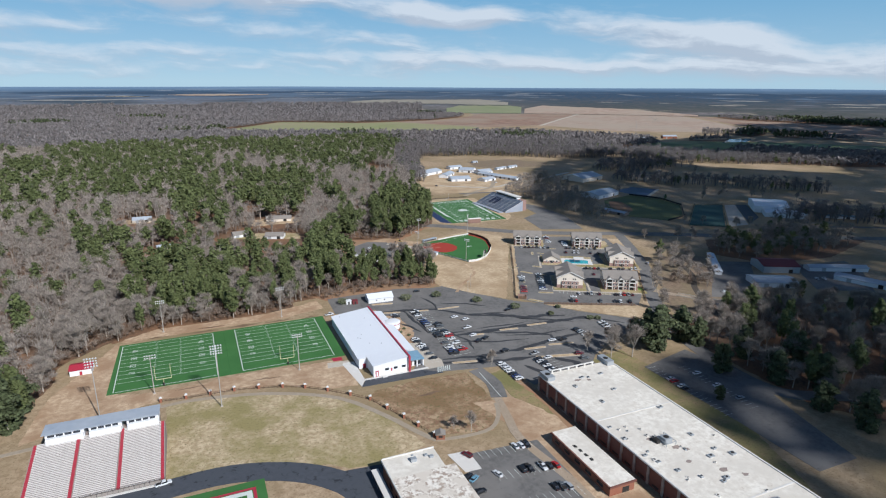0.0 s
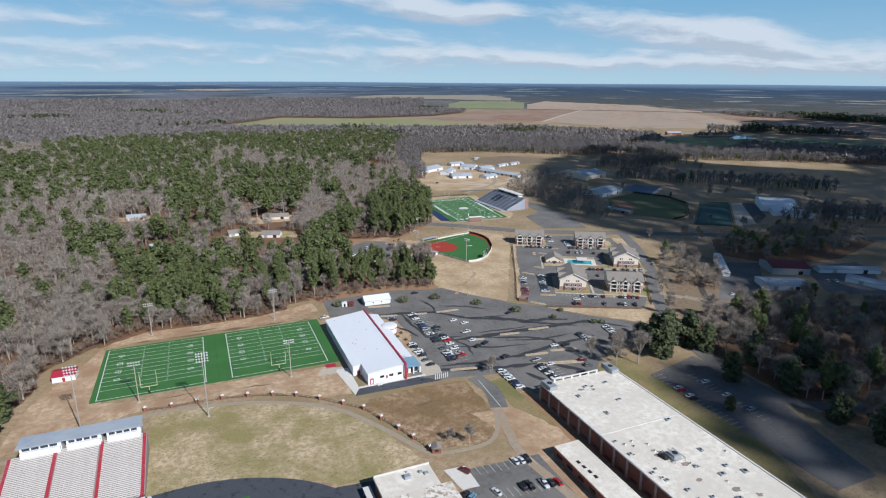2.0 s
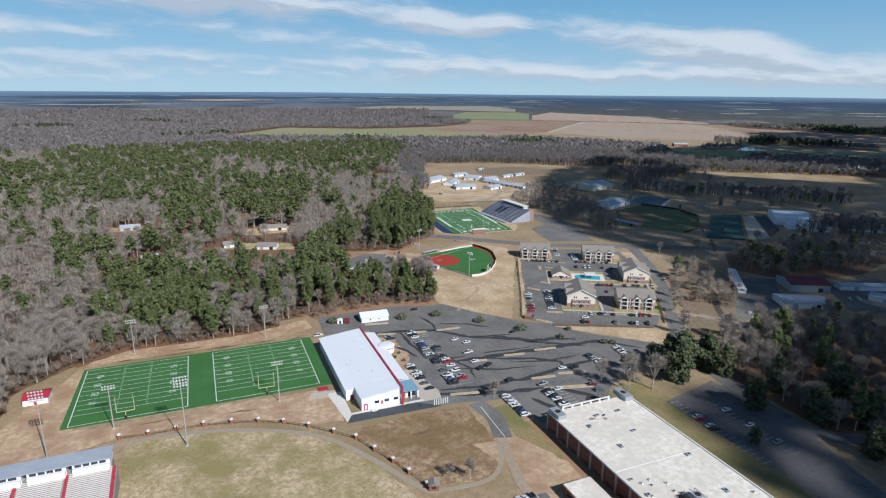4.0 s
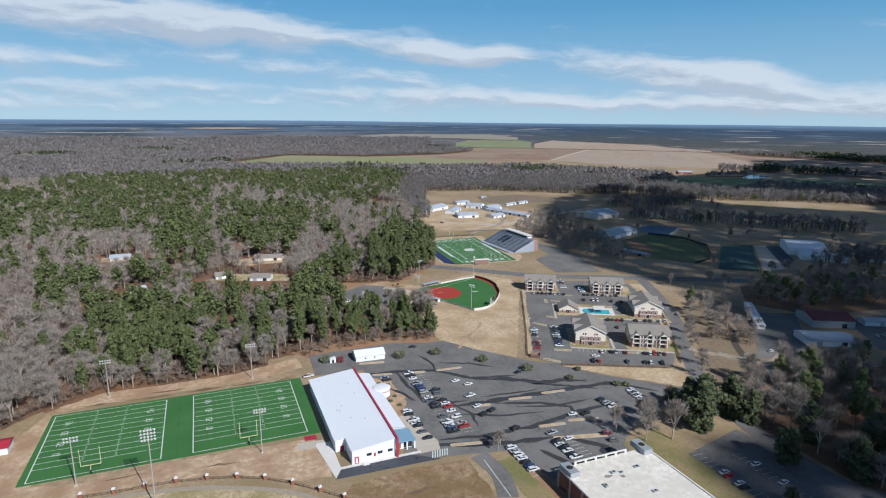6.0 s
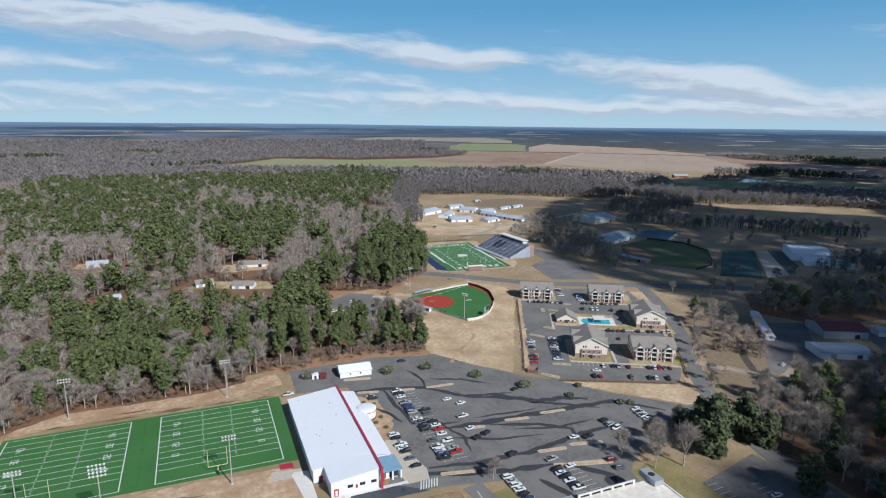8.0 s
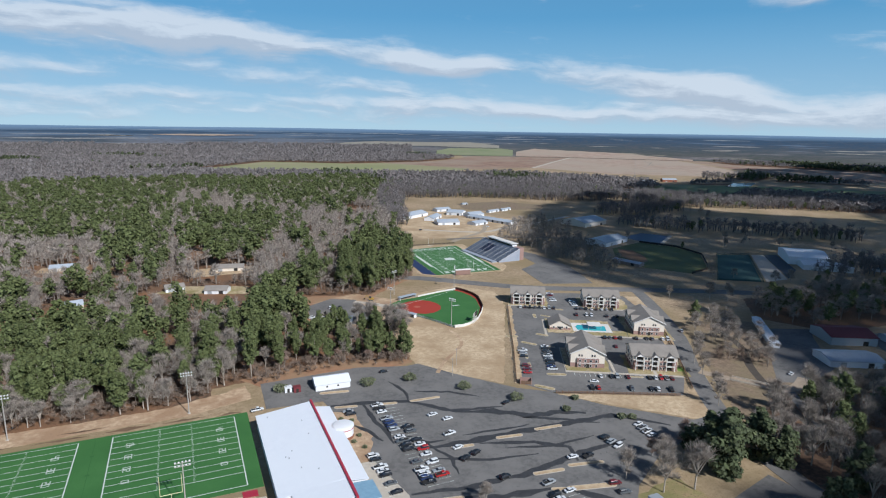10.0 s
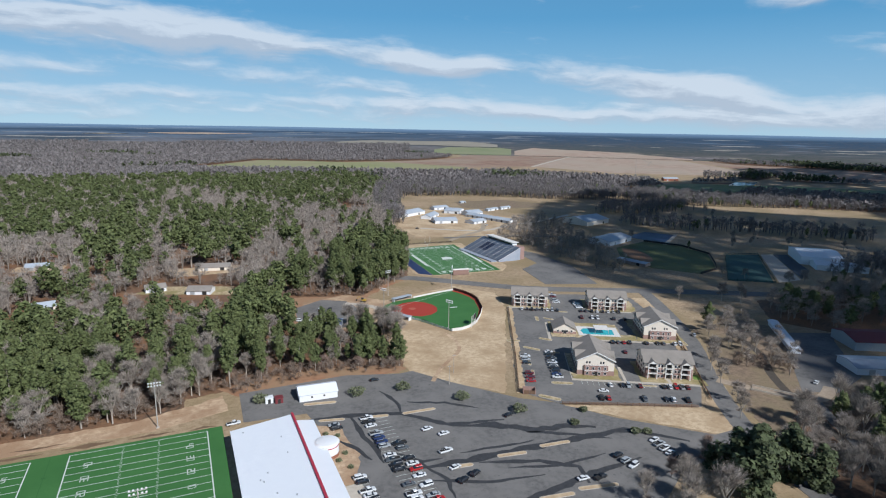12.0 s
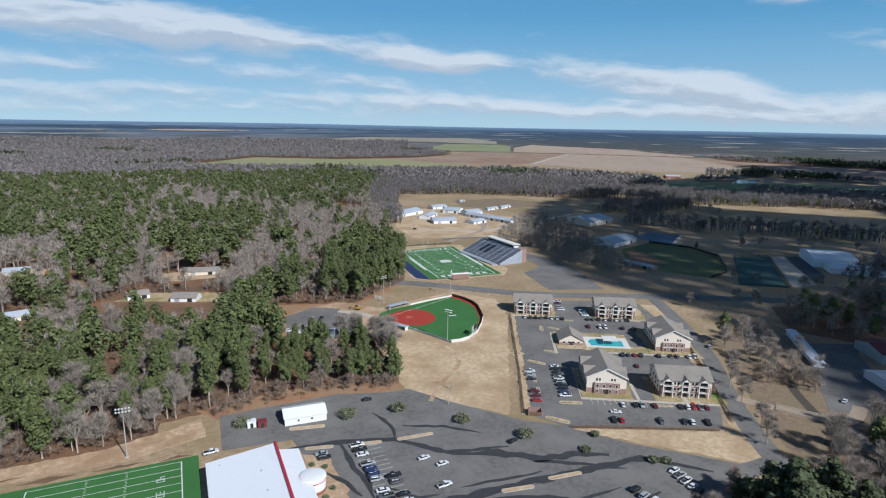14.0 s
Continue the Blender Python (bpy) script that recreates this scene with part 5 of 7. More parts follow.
for x in (-4, -1.4, 1.4, 4):
    part("post", Shape().box(x - 0.15, x + 0.15, -0.15, 0.15, 0, 7.5), PALE, sb)
part("panel", Shape().box(-1.3, 4, -0.2, -0.151, 4.2, 7.4), DARK, sb)
for x, y in ((110, 50), (118, 62)):
    u = thing("utility_pole", "slim wooden utility pole on the grass", "utility pole", x, y, 0, 0, "utility poles")
    part("pole", Shape().tube((0, 0, 0), (0, 0, 10), 0.18, 0.12, 6), BARK, u)
    part("cross_arm", Shape().box(-1.1, 1.1, -0.06, 0.06, 9.2, 9.4), BARK, u)
small = thing("white_house", "white single-storey building half hidden by pines", "house", 74, 156, 0, -20)
part("wall", Shape().box(-10, 10, -6, 6, 0, 3.4), WHITE, small)
roof_two(small, -10, 10, -6, 6, 3.4, 1.8, 0.5, WHITEROOF, along_y=False)
windows(small, -9, 9, -6, (1.2,), 6, -1)



def excavator(x, y, rz):
    """A small tracked digger with its arm folded to the ground."""
    e = thing("excavator", "small yellow tracked excavator parked on bare dirt", "excavator", x, y, 0, rz)
    yellow = plain("yellow_machine_paint", (0.42, 0.26, 0.03), 0.5)
    for sy in (-1.2, 1.2):
        part("track", Shape().box(-1.9, 1.9, sy - 0.3, sy + 0.3, 0.15, 0.75).box(-1.6, 1.6, sy - 0.3, sy + 0.3, 0.06, 0.85), TYRE, e)
    part("house", Shape().box(-2.0, 1.2, -1.25, 1.25, 0.95, 2.0), yellow, e)
    part("turntable", Shape().tube((0, 0, 0.7), (0, 0, 0.96), 0.8, 0.8, 12), DARK, e)
    part("cab", Shape().prism([(-0.3, 0.2), (1.3, 0.2), (1.3, 1.25), (-0.3, 1.25)], 2.0, 3.2), GLASS, e, "dark glazed cab")
    part("boom", Shape().tube((1.1, -0.3, 1.6), (3.4, -0.3, 3.9), 0.28, 0.2), yellow, e)
    part("stick", Shape().tube((3.4, -0.3, 3.9), (5.0, -0.3, 1.4), 0.2, 0.14), yellow, e)
    part("bucket", Shape().prism([(4.6, -0.8), (5.5, -0.8), (5.5, 0.2), (4.6, 0.2)], 0.7, 1.5), DARK, e)


excavator(111, 199, 150)

# ---------- college stadium ----------
CT = [(188.5, 252.6), (252.5, 250.2), (262, 370), (196.5, 366)]
ct = sheet("college_turf", CT, 0.10, TURF, "green college football turf with white lettering", "turf")
sheet("stadium_apron", [(176, 262), (188, 250), (252, 246), (266, 262), (272, 374), (232, 384), (196, 378), (182, 352)], 0.08, STRAW, "tan ground round the stadium field", "ground")
sheet("running_lane", [(178.5, 262), (188.2, 252.6), (196.3, 366), (186, 352)], 0.11, NAVY, "navy side strip of the stadium", "track")


def cf(u, v):
    """Along the college field: u across 0..1, v along 0..1."""
    a = Vector(CT[0]).lerp(Vector(CT[1]), u)
    b = Vector(CT[3]).lerp(Vector(CT[2]), u)
    return tuple(a.lerp(b, v))


for u in (0.12, 0.92):
    part("side_line", Shape().prism([cf(u - .006, .03), cf(u + .006, .03), cf(u + .006, .97), cf(u - .006, .97)], 0.09, 0.14), LINE, ct)
for v in (0.03, 0.11, 0.89, 0.97):
    part("goal_line", Shape().prism([cf(.12, v - .002), cf(.92, v - .002), cf(.92, v + .002), cf(.12, v + .002)], 0.09, 0.14), LINE, ct)
for k in range(1, 20):
    v = 0.11 + 0.78 * k / 20
    part("yard_line", Shape().prism([cf(.12, v - .001), cf(.92, v - .001), cf(.92, v + .001), cf(.12, v + .001)], 0.09, 0.13), LINE, ct)
    if k % 2 == 0:
        for u in (0.26, 0.78):
            part("yard_number", Shape().prism([cf(u - .02, v - .009), cf(u + .02, v - .009), cf(u + .02, v + .009), cf(u - .02, v + .009)], 0.09, 0.135), LINE, ct)
for u in (0.095, 0.945):
    part("bench_stripe", Shape().prism([cf(u - .016, .28), cf(u + .016, .28), cf(u + .016, .72), cf(u - .016, .72)], 0.09, 0.138), LINE, ct, "white team-area stripe")
part("midfield_mark", Shape().prism([cf(.44, .46), cf(.60, .45), cf(.62, .52), cf(.56, .55), cf(.46, .54)], 0.09, 0.136), LINE, ct)
word = bpy.data.curves.new("end_zone_word", "FONT")
word.body, word.size, word.align_x, word.align_y, word.extrude, word.offset = "OUACHITA", 9.5, "CENTER", "CENTER", 0.01, 0.12
wo = new("end_zone_word", word)
wo.parent = ct
wo.matrix_basis = pose(*cf(.5, .93), 0.15, 0, 0, -2)
word.materials.append(LINE)
for k in range(7):
    u = 0.2 + 0.1 * k
    if k in (0, 1, 4, 5, 6):
        part("end_zone_bar", Shape().prism([cf(u - .03, .05), cf(u + .03, .05), cf(u + .03, .09), cf(u - .03, .09)], 0.09, 0.14), LINE, ct)
for v, s in ((0.03, -1), (0.97, 1)):
    x, y = cf(.52, v)
    gp2 = thing("goal_post", "white goal post of the college field", "goal post", x, y + s * 2, 0)
    part("stem", Shape().tube((0, 0, 0), (0, 0, 3), 0.15, 0.15), TRIM, gp2)
    part("crossbar", Shape().tube((-2.8, 0, 3), (2.8, 0, 3), 0.12, 0.12), TRIM, gp2)
    for sx in (-2.8, 2.8):
        part("upright", Shape().tube((sx, 0, 3), (sx, 0, 11), 0.1, 0.1), TRIM, gp2)
sb2 = thing("scoreboard", "wide brick-based scoreboard seen from behind", "scoreboard", 211, 246, 0, -6)
part("back", Shape().box(-7, 7, -0.6, 0.6, 0.4, 4.6), plain("brown_panel", (0.25, 0.15, 0.12), 0.7), sb2)
part("top", Shape().box(-7.2, 7.2, -0.8, 0.8, 4.6, 5.5), TRIM, sb2)
cs = thing("college_grandstand", "blue-grey seating stand with a white press box roof", "grandstand", 266, 278, 0, 3)
ROWS, PITCH = 26, 0.92
tier = part("tier", stepped(0, 68, PITCH, 1.2, 0.42, ROWS), BLUESEAT, cs)
tier.rotation_euler, tier.scale = (0, 0, math.pi / 2), (1, -1, 1)
BENCHES = {}
for k in range(8):
    for r in range(ROWS):
        m = NAVY if k in (4, 5) and 6 < r < 20 else BLUESEAT
        if m.name not in BENCHES:
            BENCHES[m.name] = part("bench", Shape().box(0.1, 0.5, 0, 7.2, 0, 0.30), m, cs)
            o = BENCHES[m.name]
        else:
            o = new("bench", BENCHES[m.name].data)
            o.parent = cs
        o.location = (r * PITCH, k * 8.5 + 0.7, 1.2 + r * 0.42)
for k in range(9):
    o = part("stair", stepped(max(0.05, k * 8.5 - 0.5), min(67.95, k * 8.5 + 0.5), PITCH, 1.4, 0.42, ROWS), PALE, cs)
    o.rotation_euler, o.scale = (0, 0, math.pi / 2), (1, -1, 1)
part("lower_platform", Shape().box(-7, -1.2, 2, 66, 0, 1.0), BLUESEAT, cs)
part("press_box", Shape().box(24.2, 29.5, 14, 60, 8.5, 14.2), WHITE, cs, "white press box")
part("press_windows", Shape().box(24.1, 24.197, 15, 59, 11.4, 13.2), GLASS, cs)
part("press_roof", Shape().box(22.6, 30.4, 12.5, 61.5, 14.2, 14.7), PALE, cs)
part("brick_tower", Shape().box(24, 30, 2, 12, 0, 12), APTBRICK, cs, "brick stair tower")
part("back_wall", Shape().box(24.1, 30, 12.1, 62, 0, 8.4), APTBRICK, cs)
sheet("parking_lot", [(262, 194), (303, 180), (322, 240), (322, 300), (310, 330), (304, 306), (298, 262), (272, 246)], 0.09, ASPHALT, "dark asphalt lot by the college stand", "parking lot")
rail_fence([(181, 352), (193, 370), (216, 384), (266, 382)], "dark stadium perimeter fence", 6, 1.6, DARK, False, "stadium_fence")


# ---------- barns and other buildings ----------
def metal_barn(label, x, y, rz, w, d, h, rise, wall=WHITE, roof=GREYROOF, doors=2, name="metal_building", category="metal building"):
    """A ribbed metal building: long axis along local x, ridge along it."""
    b = thing(name, label, category, x, y, 0, rz)
    a, c = w / 2, d / 2
    part("wall", Shape().box(-a, a, -c, c, 0, h), wall, b)
    for sx in (-a, a):
        part("gable", Shape().face((sx, -c, h), (sx, c, h), (sx, 0, h + rise * 0.97)), wall, b)
    roof_two(b, -a, a, -c, c, h, rise, 0.5, roof, along_y=False)["label"] = "ribbed metal roof"
    for k in range(doors):
        u = -a + (k + 0.5) * w / doors
        part("door", Shape().box(u - 1.6, u + 1.6, -c - 0.07, -c - 0.003, 0, min(3.0, h - 0.4)), DARK if k % 2 else GREYMETAL, b)
    rib = None
    for k in range(int(w / 4)):
        o = part("wall_rib", Shape().box(-0.05, 0.05, -0.05, -0.003, 0, h), wall, b) if rib is None else new("wall_rib", rib)
        rib, o.parent, o.location = o.data, b, (-a + (k + 0.5) * 4, -c, 0)
    return b


metal_barn("long white metal hall with a pale roof", 290, 588, 33, 58, 24, 4.5, 3.2)
metal_barn("white show barn with a weathered metal roof", 316, 514, -10, 30, 24, 4, 2.8)
metal_barn("long open livestock barn with a grey roof", 386, 515, -70, 80, 15, 3.6, 2.2, doors=9)
metal_barn("grey-roofed barn among the fairground sheds", 314, 558, 49, 38, 14, 4, 2.6)
metal_barn("small white barn beside the long barn", 354, 496, 20, 24, 16, 3.4, 2.2)
metal_barn("pale metal shed at the fairground", 360, 632, 12, 26, 13, 4, 2)
metal_barn("tall grey-roofed arena shed", 366, 590, -42, 24, 22, 4.5, 3)
metal_barn("wide grey-roofed barn at the head of the long barn", 382, 563, 8, 24, 20, 4.5, 3)
metal_barn("low open shed at the riding ring", 432, 596, 25, 26, 7, 3, 1.2)
metal_barn("low open shed at the riding ring", 460, 606, 25, 24, 7, 3, 1.2)
metal_barn("tiny white shed beside the riding ring", 428, 690, 10, 10, 6, 2.6, 1.0)
metal_barn("pale green metal barn with a grey-blue roof", 497, 450, 18, 50, 40, 6, 4.5, STUCCO)
metal_barn("white indoor batting building with a blue-grey roof", 436, 326, 22, 50, 27, 5, 3)
metal_barn("white gymnasium with a bright metal roof", 568, 178, -42, 36, 50, 8, 3, WHITE, WHITEROOF)
metal_barn("white gymnasium wing with a bright roof", 552, 144, -42, 42, 24, 5, 2, WHITE, WHITEROOF)
metal_barn("dark red-roofed workshop building", 366, 8, -27, 28, 24, 5.5, 2.5, GREYMETAL, MAROON)
metal_barn("white low workshop with a pale metal roof", 330, -18, -27, 30, 18, 4, 1.6, WHITE, GREYROOF)
metal_barn("long pale metal-roofed shop wing", 408, -14, -26, 46, 9, 3.5, 1.4, WHITE, GREYROOF)
metal_barn("pale metal-roofed shop wing", 396, -46, -70, 40, 12, 3.5, 1.6, WHITE, GREYROOF)
metal_barn("long white mobile trailer", 328, 34, 50, 54, 5, 3, 0.6, WHITE, WHITEROOF)
metal_barn("blue-striped low building by the park road", 600, 112, -40, 28, 7, 3, 1, WHITE, BLUEROOF)
metal_barn("white farm building far across the fields", 1030, 910, -20, 42, 18, 7, 3)
metal_barn("red-brown farm shed far across the fields", 1145, 952, -20, 38, 16, 6, 3, BRICKLIGHT, GREYROOF)
metal_barn("open dugout shed with a pale roof", 384, 229, -75, 30, 9, 3, 1.0, PIER, GREYROOF)
sheet("gravel_yard", [(266, -22), (282, -30), (312, -22), (352, 18), (366, 28), (340, 40), (318, 26)], 0.08, ASPHALT, "worn grey yard by the workshops", "yard")
sheet("parking_lot", [(350, -40), (384, -60), (430, -20), (440, 0), (390, 8), (372, -12)], 0.08, ASPHALT, "grey yard among the workshop wings", "parking lot")
strip("road", [(238, 4), (245, -8), (258, -28), (270, -30), (284, -24)], 6, 0.12, WALK, "narrow lane over the culvert bridge", "road")
br = thing("footbridge", "weathered concrete bridge with low parapets over the ditch", "bridge", 252, -19, 0, -57)
part("deck", Shape().box(-11, 11, -2.9, 2.9, 0.13, 0.5), WALK, br)
for sy in (-2.5, 2.3):
    part("parapet", Shape().box(-11, 11, sy * 1.12, sy * 1.12 + 0.2, 0.5, 1.2), CONCRETE, br)

sheet("forest_floor", [(196, -66), (250, -30), (275, -44), (345, -66), (350, -150), (236, -200), (194, -150)], 0.04, LITTER, "brown leaf litter under the eastern grove", "ground")
sheet("forest_floor", [(258, 14), (288, 68), (334, 70), (342, 44), (304, -8), (270, -12)], 0.04, ROUGH, "rough brown grass beside the ditch", "ground")
sheet("creek_bank", [(222, -30), (248, 8), (264, 30), (276, -10), (294, -30), (264, -60), (242, -62), (225, -78), (206, -60)], 0.03, ROUGH, "rough brown bank along the drainage ditch", "ground")
sheet("forest_floor", [(372, 20), (440, 12), (525, 36), (505, 116), (430, 92), (385, 98), (352, 60)], 0.04, LITTER, "brown leaf litter under the roadside grove", "ground")
DITCHMUD = mat("dark_ditch_mud", (0.06, 0.05, 0.042), (0.09, 0.075, 0.06), 0.4)
strip("ditch", [(306, 52), (292, 22), (272, 0), (256, -24), (236, -62), (222, -92)], 4.5, 0.06, DITCHMUD, "dark wet drainage ditch", "ditch")
strip("path", [(266, -26), (250, -48), (232, -78), (222, -100)], 5.0, 0.065, ASPHALT, "grey paved lane beside the ditch", "path")
# park: ball field, courts, pond strips
sheet("ball_field", [(388, 210), (412, 176), (440, 184), (456, 200), (488, 236), (494, 276), (474, 314), (420, 296), (396, 262)], 0.09,
      mat("park_grass", (0.10, 0.13, 0.045), (0.14, 0.15, 0.06), 0.15, 0.04, (0.11, 0.12, 0.05)), "dull green baseball field", "ball field")
sheet("infield_dirt", [(392, 222), (402, 262), (424, 292), (434, 280), (424, 250), (412, 232)], 0.12, mat("infield_clay", (0.24, 0.14, 0.08), (0.19, 0.11, 0.065), 0.3), "brown clay infield", "infield")
rail_fence([(412, 175), (440, 183), (457, 199), (489, 235), (495, 277), (475, 315)], "dark windscreen outfield fence", 7, 2.0, DARK, True, "outfield_wall", "wall")
sheet("tennis_court", [(505, 229), (537, 217), (447, 130), (417, 150)], 0.10, mat("green_court", (0.045, 0.10, 0.085), (0.035, 0.085, 0.075), 0.3, 0.03, (0.05, 0.095, 0.09)), "dark green tennis courts", "tennis court")
rail_fence([(505, 230), (538, 218), (448, 129), (416, 150), (505, 230)], "green chain-link court fence", 8, 2.4, mat("green_fence", (0.03, 0.07, 0.06), (0.04, 0.08, 0.07), 1), False, "court_fence")
sheet("gravel_yard", [(540, 216), (553, 212), (478, 128), (452, 129)], 0.10, CONCRETE, "grey gravel strip beside the courts", "yard")
sheet("parking_lot", [(553, 212), (566, 206), (520, 150), (482, 130)], 0.09, SEALED, "dark lot before the gymnasium", "parking lot")
sheet("batting_area", [(478, 348), (522, 364), (541, 334), (485, 294)], 0.10, NAVY, "dark blue netted practice area", "court")
strip("path", [(485, 292), (545, 336)], 4, 0.12, CONCRETE, "pale walk beside the practice area", "path")
strip("road", [(498, 62), (540, 90), (600, 62), (680, 20)], 6, 0.10, ASPHALT, "looping park road", "road")
strip("road", [(267, 478), (330, 438), (383, 462), (440, 480), (520, 520)], 7, 0.10, CONCRETE, "pale fairground lane", "road")
strip("road", [(268, 392), (300, 418), (330, 438), (352, 470), (366, 500)], 6, 0.1, PATHDIRT, "grey gravel lane between the barns", "road")
strip("road", [(268, 408), (330, 400), (400, 372), (440, 352)], 6, 0.105, ASPHALT, "narrow asphalt lane behind the stadium", "road")
sheet("dirt_yard", [(240, 420), (320, 405), (385, 440), (410, 480), (430, 520), (400, 580), (340, 640), (270, 560), (245, 500)], 0.06, STRAW, "tan bare yard of the fairground", "ground")
sheet("riding_ring", [(405, 640), (425, 610), (520, 600), (560, 640), (510, 715), (420, 705)], 0.07, ROUGH, "brown riding ring", "ground")

# far fields
FIELD_RED = mat("ploughed_field", (0.30, 0.19, 0.135), (0.22, 0.135, 0.095), 0.03, 0.004, (0.30, 0.225, 0.165), lo=0.42, hi=0.58)
FIELD_GREEN = mat("winter_wheat", (0.165, 0.205, 0.095), (0.20, 0.225, 0.115), 0.02, 0.004, (0.235, 0.235, 0.14))
FIELD_TAN = mat("fallow_field", (0.24, 0.255, 0.11), (0.20, 0.225, 0.09), 0.02, 0.003, (0.29, 0.26, 0.15))
FIELD_PINK = mat("bare_pinkish_field", (0.40, 0.30, 0.235), (0.31, 0.22, 0.165), 0.03, 0.004, (0.36, 0.285, 0.22), lo=0.42, hi=0.58)
FIELD_PALE = mat("pale_stubble", (0.30, 0.27, 0.22), (0.255, 0.23, 0.19), 0.02, 0.004, (0.24, 0.22, 0.175))
sheet("field", [(666, 1860), (901, 1925), (1103, 2110), (1180, 2230), (1250, 2300), (1660, 2100), (1496, 1930), (1081, 1508), (849, 1500)], 0.05, FIELD_RED, "reddish ploughed field", "field")
sheet("field", [(1180, 2235), (1260, 2500), (1500, 2300), (1660, 2105), (1250, 2295)], 0.06, FIELD_PALE, "pale stubble field", "field")
sheet("field", [(1090, 1504), (1686, 2105), (1820, 2180), (2090, 1965), (1954, 1661), (1661, 1150), (1471, 1030), (1339, 1110), (1180, 1200)], 0.05, FIELD_PINK, "bare pinkish winter field", "field")
sheet("field", [(2100, 1955), (2010, 1480), (2143, 1000), (1746, 758), (1500, 800), (1590, 1010), (1714, 1185), (2005, 1700)], 0.055, FIELD_RED, "dull brown ploughed field", "field")
sheet("field", [(40, 1640), (63, 1700), (272, 2000), (549, 1830), (660, 1855), (849, 1505), (634, 1310), (416, 1410), (60, 1560)], 0.052, FIELD_TAN, "olive fallow field", "field")
sheet("field", [(940, 870), (1163, 848), (1343, 742), (1480, 583), (1350, 500), (1198, 622), (956, 716)], 0.05, mat("dull_pasture", (0.085, 0.15, 0.06), (0.12, 0.17, 0.075), 0.02, 0.006, (0.16, 0.175, 0.09)), "green winter pasture", "field")
sheet("field", [(1010, 880), (1150, 868), (1170, 830), (1060, 810)], 0.07, FIELD_GREEN, "bright green winter wheat by the farm", "field")
rise_field([(13.5, 3480, 3490), (16.5, 3400, 3640), (19, 3390, 3670), (23.0, 3398, 3657), (26.6, 3330, 3700), (29.3, 3340, 3491)], FIELD_PALE, "pale stubble field far off")
rise_field([(23.4, 2880, 3130), (24.6, 2870, 3280), (27, 2870, 3300), (29.6, 2870, 3300), (30.6, 2880, 3240)], FIELD_GREEN, "green winter wheat field far off")
rise_field([(30.9, 2870, 3130), (32.6, 2870, 3330), (34.7, 2870, 3284), (37.2, 2870, 3241), (39.8, 2870, 3202), (44.0, 2870, 3031), (46.5, 2870, 2930)], FIELD_PINK, "bare pinkish field far off")
rise_field([(-1.6, 4020, 4025), (0.2, 3970, 4080), (3, 3960, 4100), (6.8, 4020, 4030)], FIELD_PINK, "pale bare field far off")
rise_field([(-6.4, 3945, 3950), (-5, 3915, 3975), (-3, 3920, 3925)], FIELD_PALE, "pale bare strip far off")
rise_field([(-5.6, 3410, 3415), (-4, 3365, 3430), (-1.5, 3340, 3395), (0.8, 3360, 3365)], FIELD_PALE, "pale bare strip far off")
strip("road", [(1081, 1500), (1360, 1790), (1680, 2110)], 13, 0.1, CONCRETE, "pale farm road", "road")
for k in range(7):
    strip("farm_track", [(1190 + 75 * k, 1260 + 45 * k), (1500 + 62 * k, 1100 + 125 * k)], 3.5, 0.095, FIELD_PALE, "pale track across the bare field", "track")
sheet("water", [(1180, 805), (1283, 872), (1356, 862), (1262, 800)], 0.12, mat("pond", (0.10, 0.14, 0.19), (0.12, 0.16, 0.2), 0.02, rough=0.15), "small blue-grey pond", "pond")
mast = thing("radio_mast", "thin lattice radio mast far across the fields", "mast", 1015, 935, 0)
part("mast", Shape().tube((0, 0, 0), (0, 0, 60), 0.6, 0.3, 4), POLE, mast)


def house(label, x, y, rz, w, d, roof=SHINGLE, wall=WHITE):
    h = metal_barn(label, x, y, rz, w, d, 3.2, 2.4, wall, roof, 2, "house", "house")
    return h


house("white frame house in a woodland clearing", -25, 281, 10, 14, 9)
house("white house with a dark gable roof among trees", 6, 264, -20, 17, 12)
house("low brown-roofed house in a clearing", 20, 338, -10, 26, 12, SHINGLE, STUCCO)
house("pale house half hidden by bare trees", -91, 256, 15, 13, 9, GREYROOF, STUCCO)
house("pale house at a woodland clearing", -116, 387, 0, 18, 10, GREYROOF, STUCCO)
house("small white house among the trees", 118, 490, -15, 12, 9)
sheet("clearing", [(-20, 330), (0, 318), (40, 322), (46, 345), (10, 352), (-18, 346)], 0.06, STRAW, "tan yard in a woodland clearing", "ground")
sheet("clearing", [(-40, 276), (28, 250), (30, 274), (-20, 292)], 0.06, LAWN, "yard round woodland houses", "ground")
sheet("clearing", [(-136, 380), (-98, 376), (-96, 398), (-134, 400)], 0.06, STRAW, "tan yard in a woodland clearing", "ground")

# ---------- trees ----------
rng = np.random.default_rng(7)


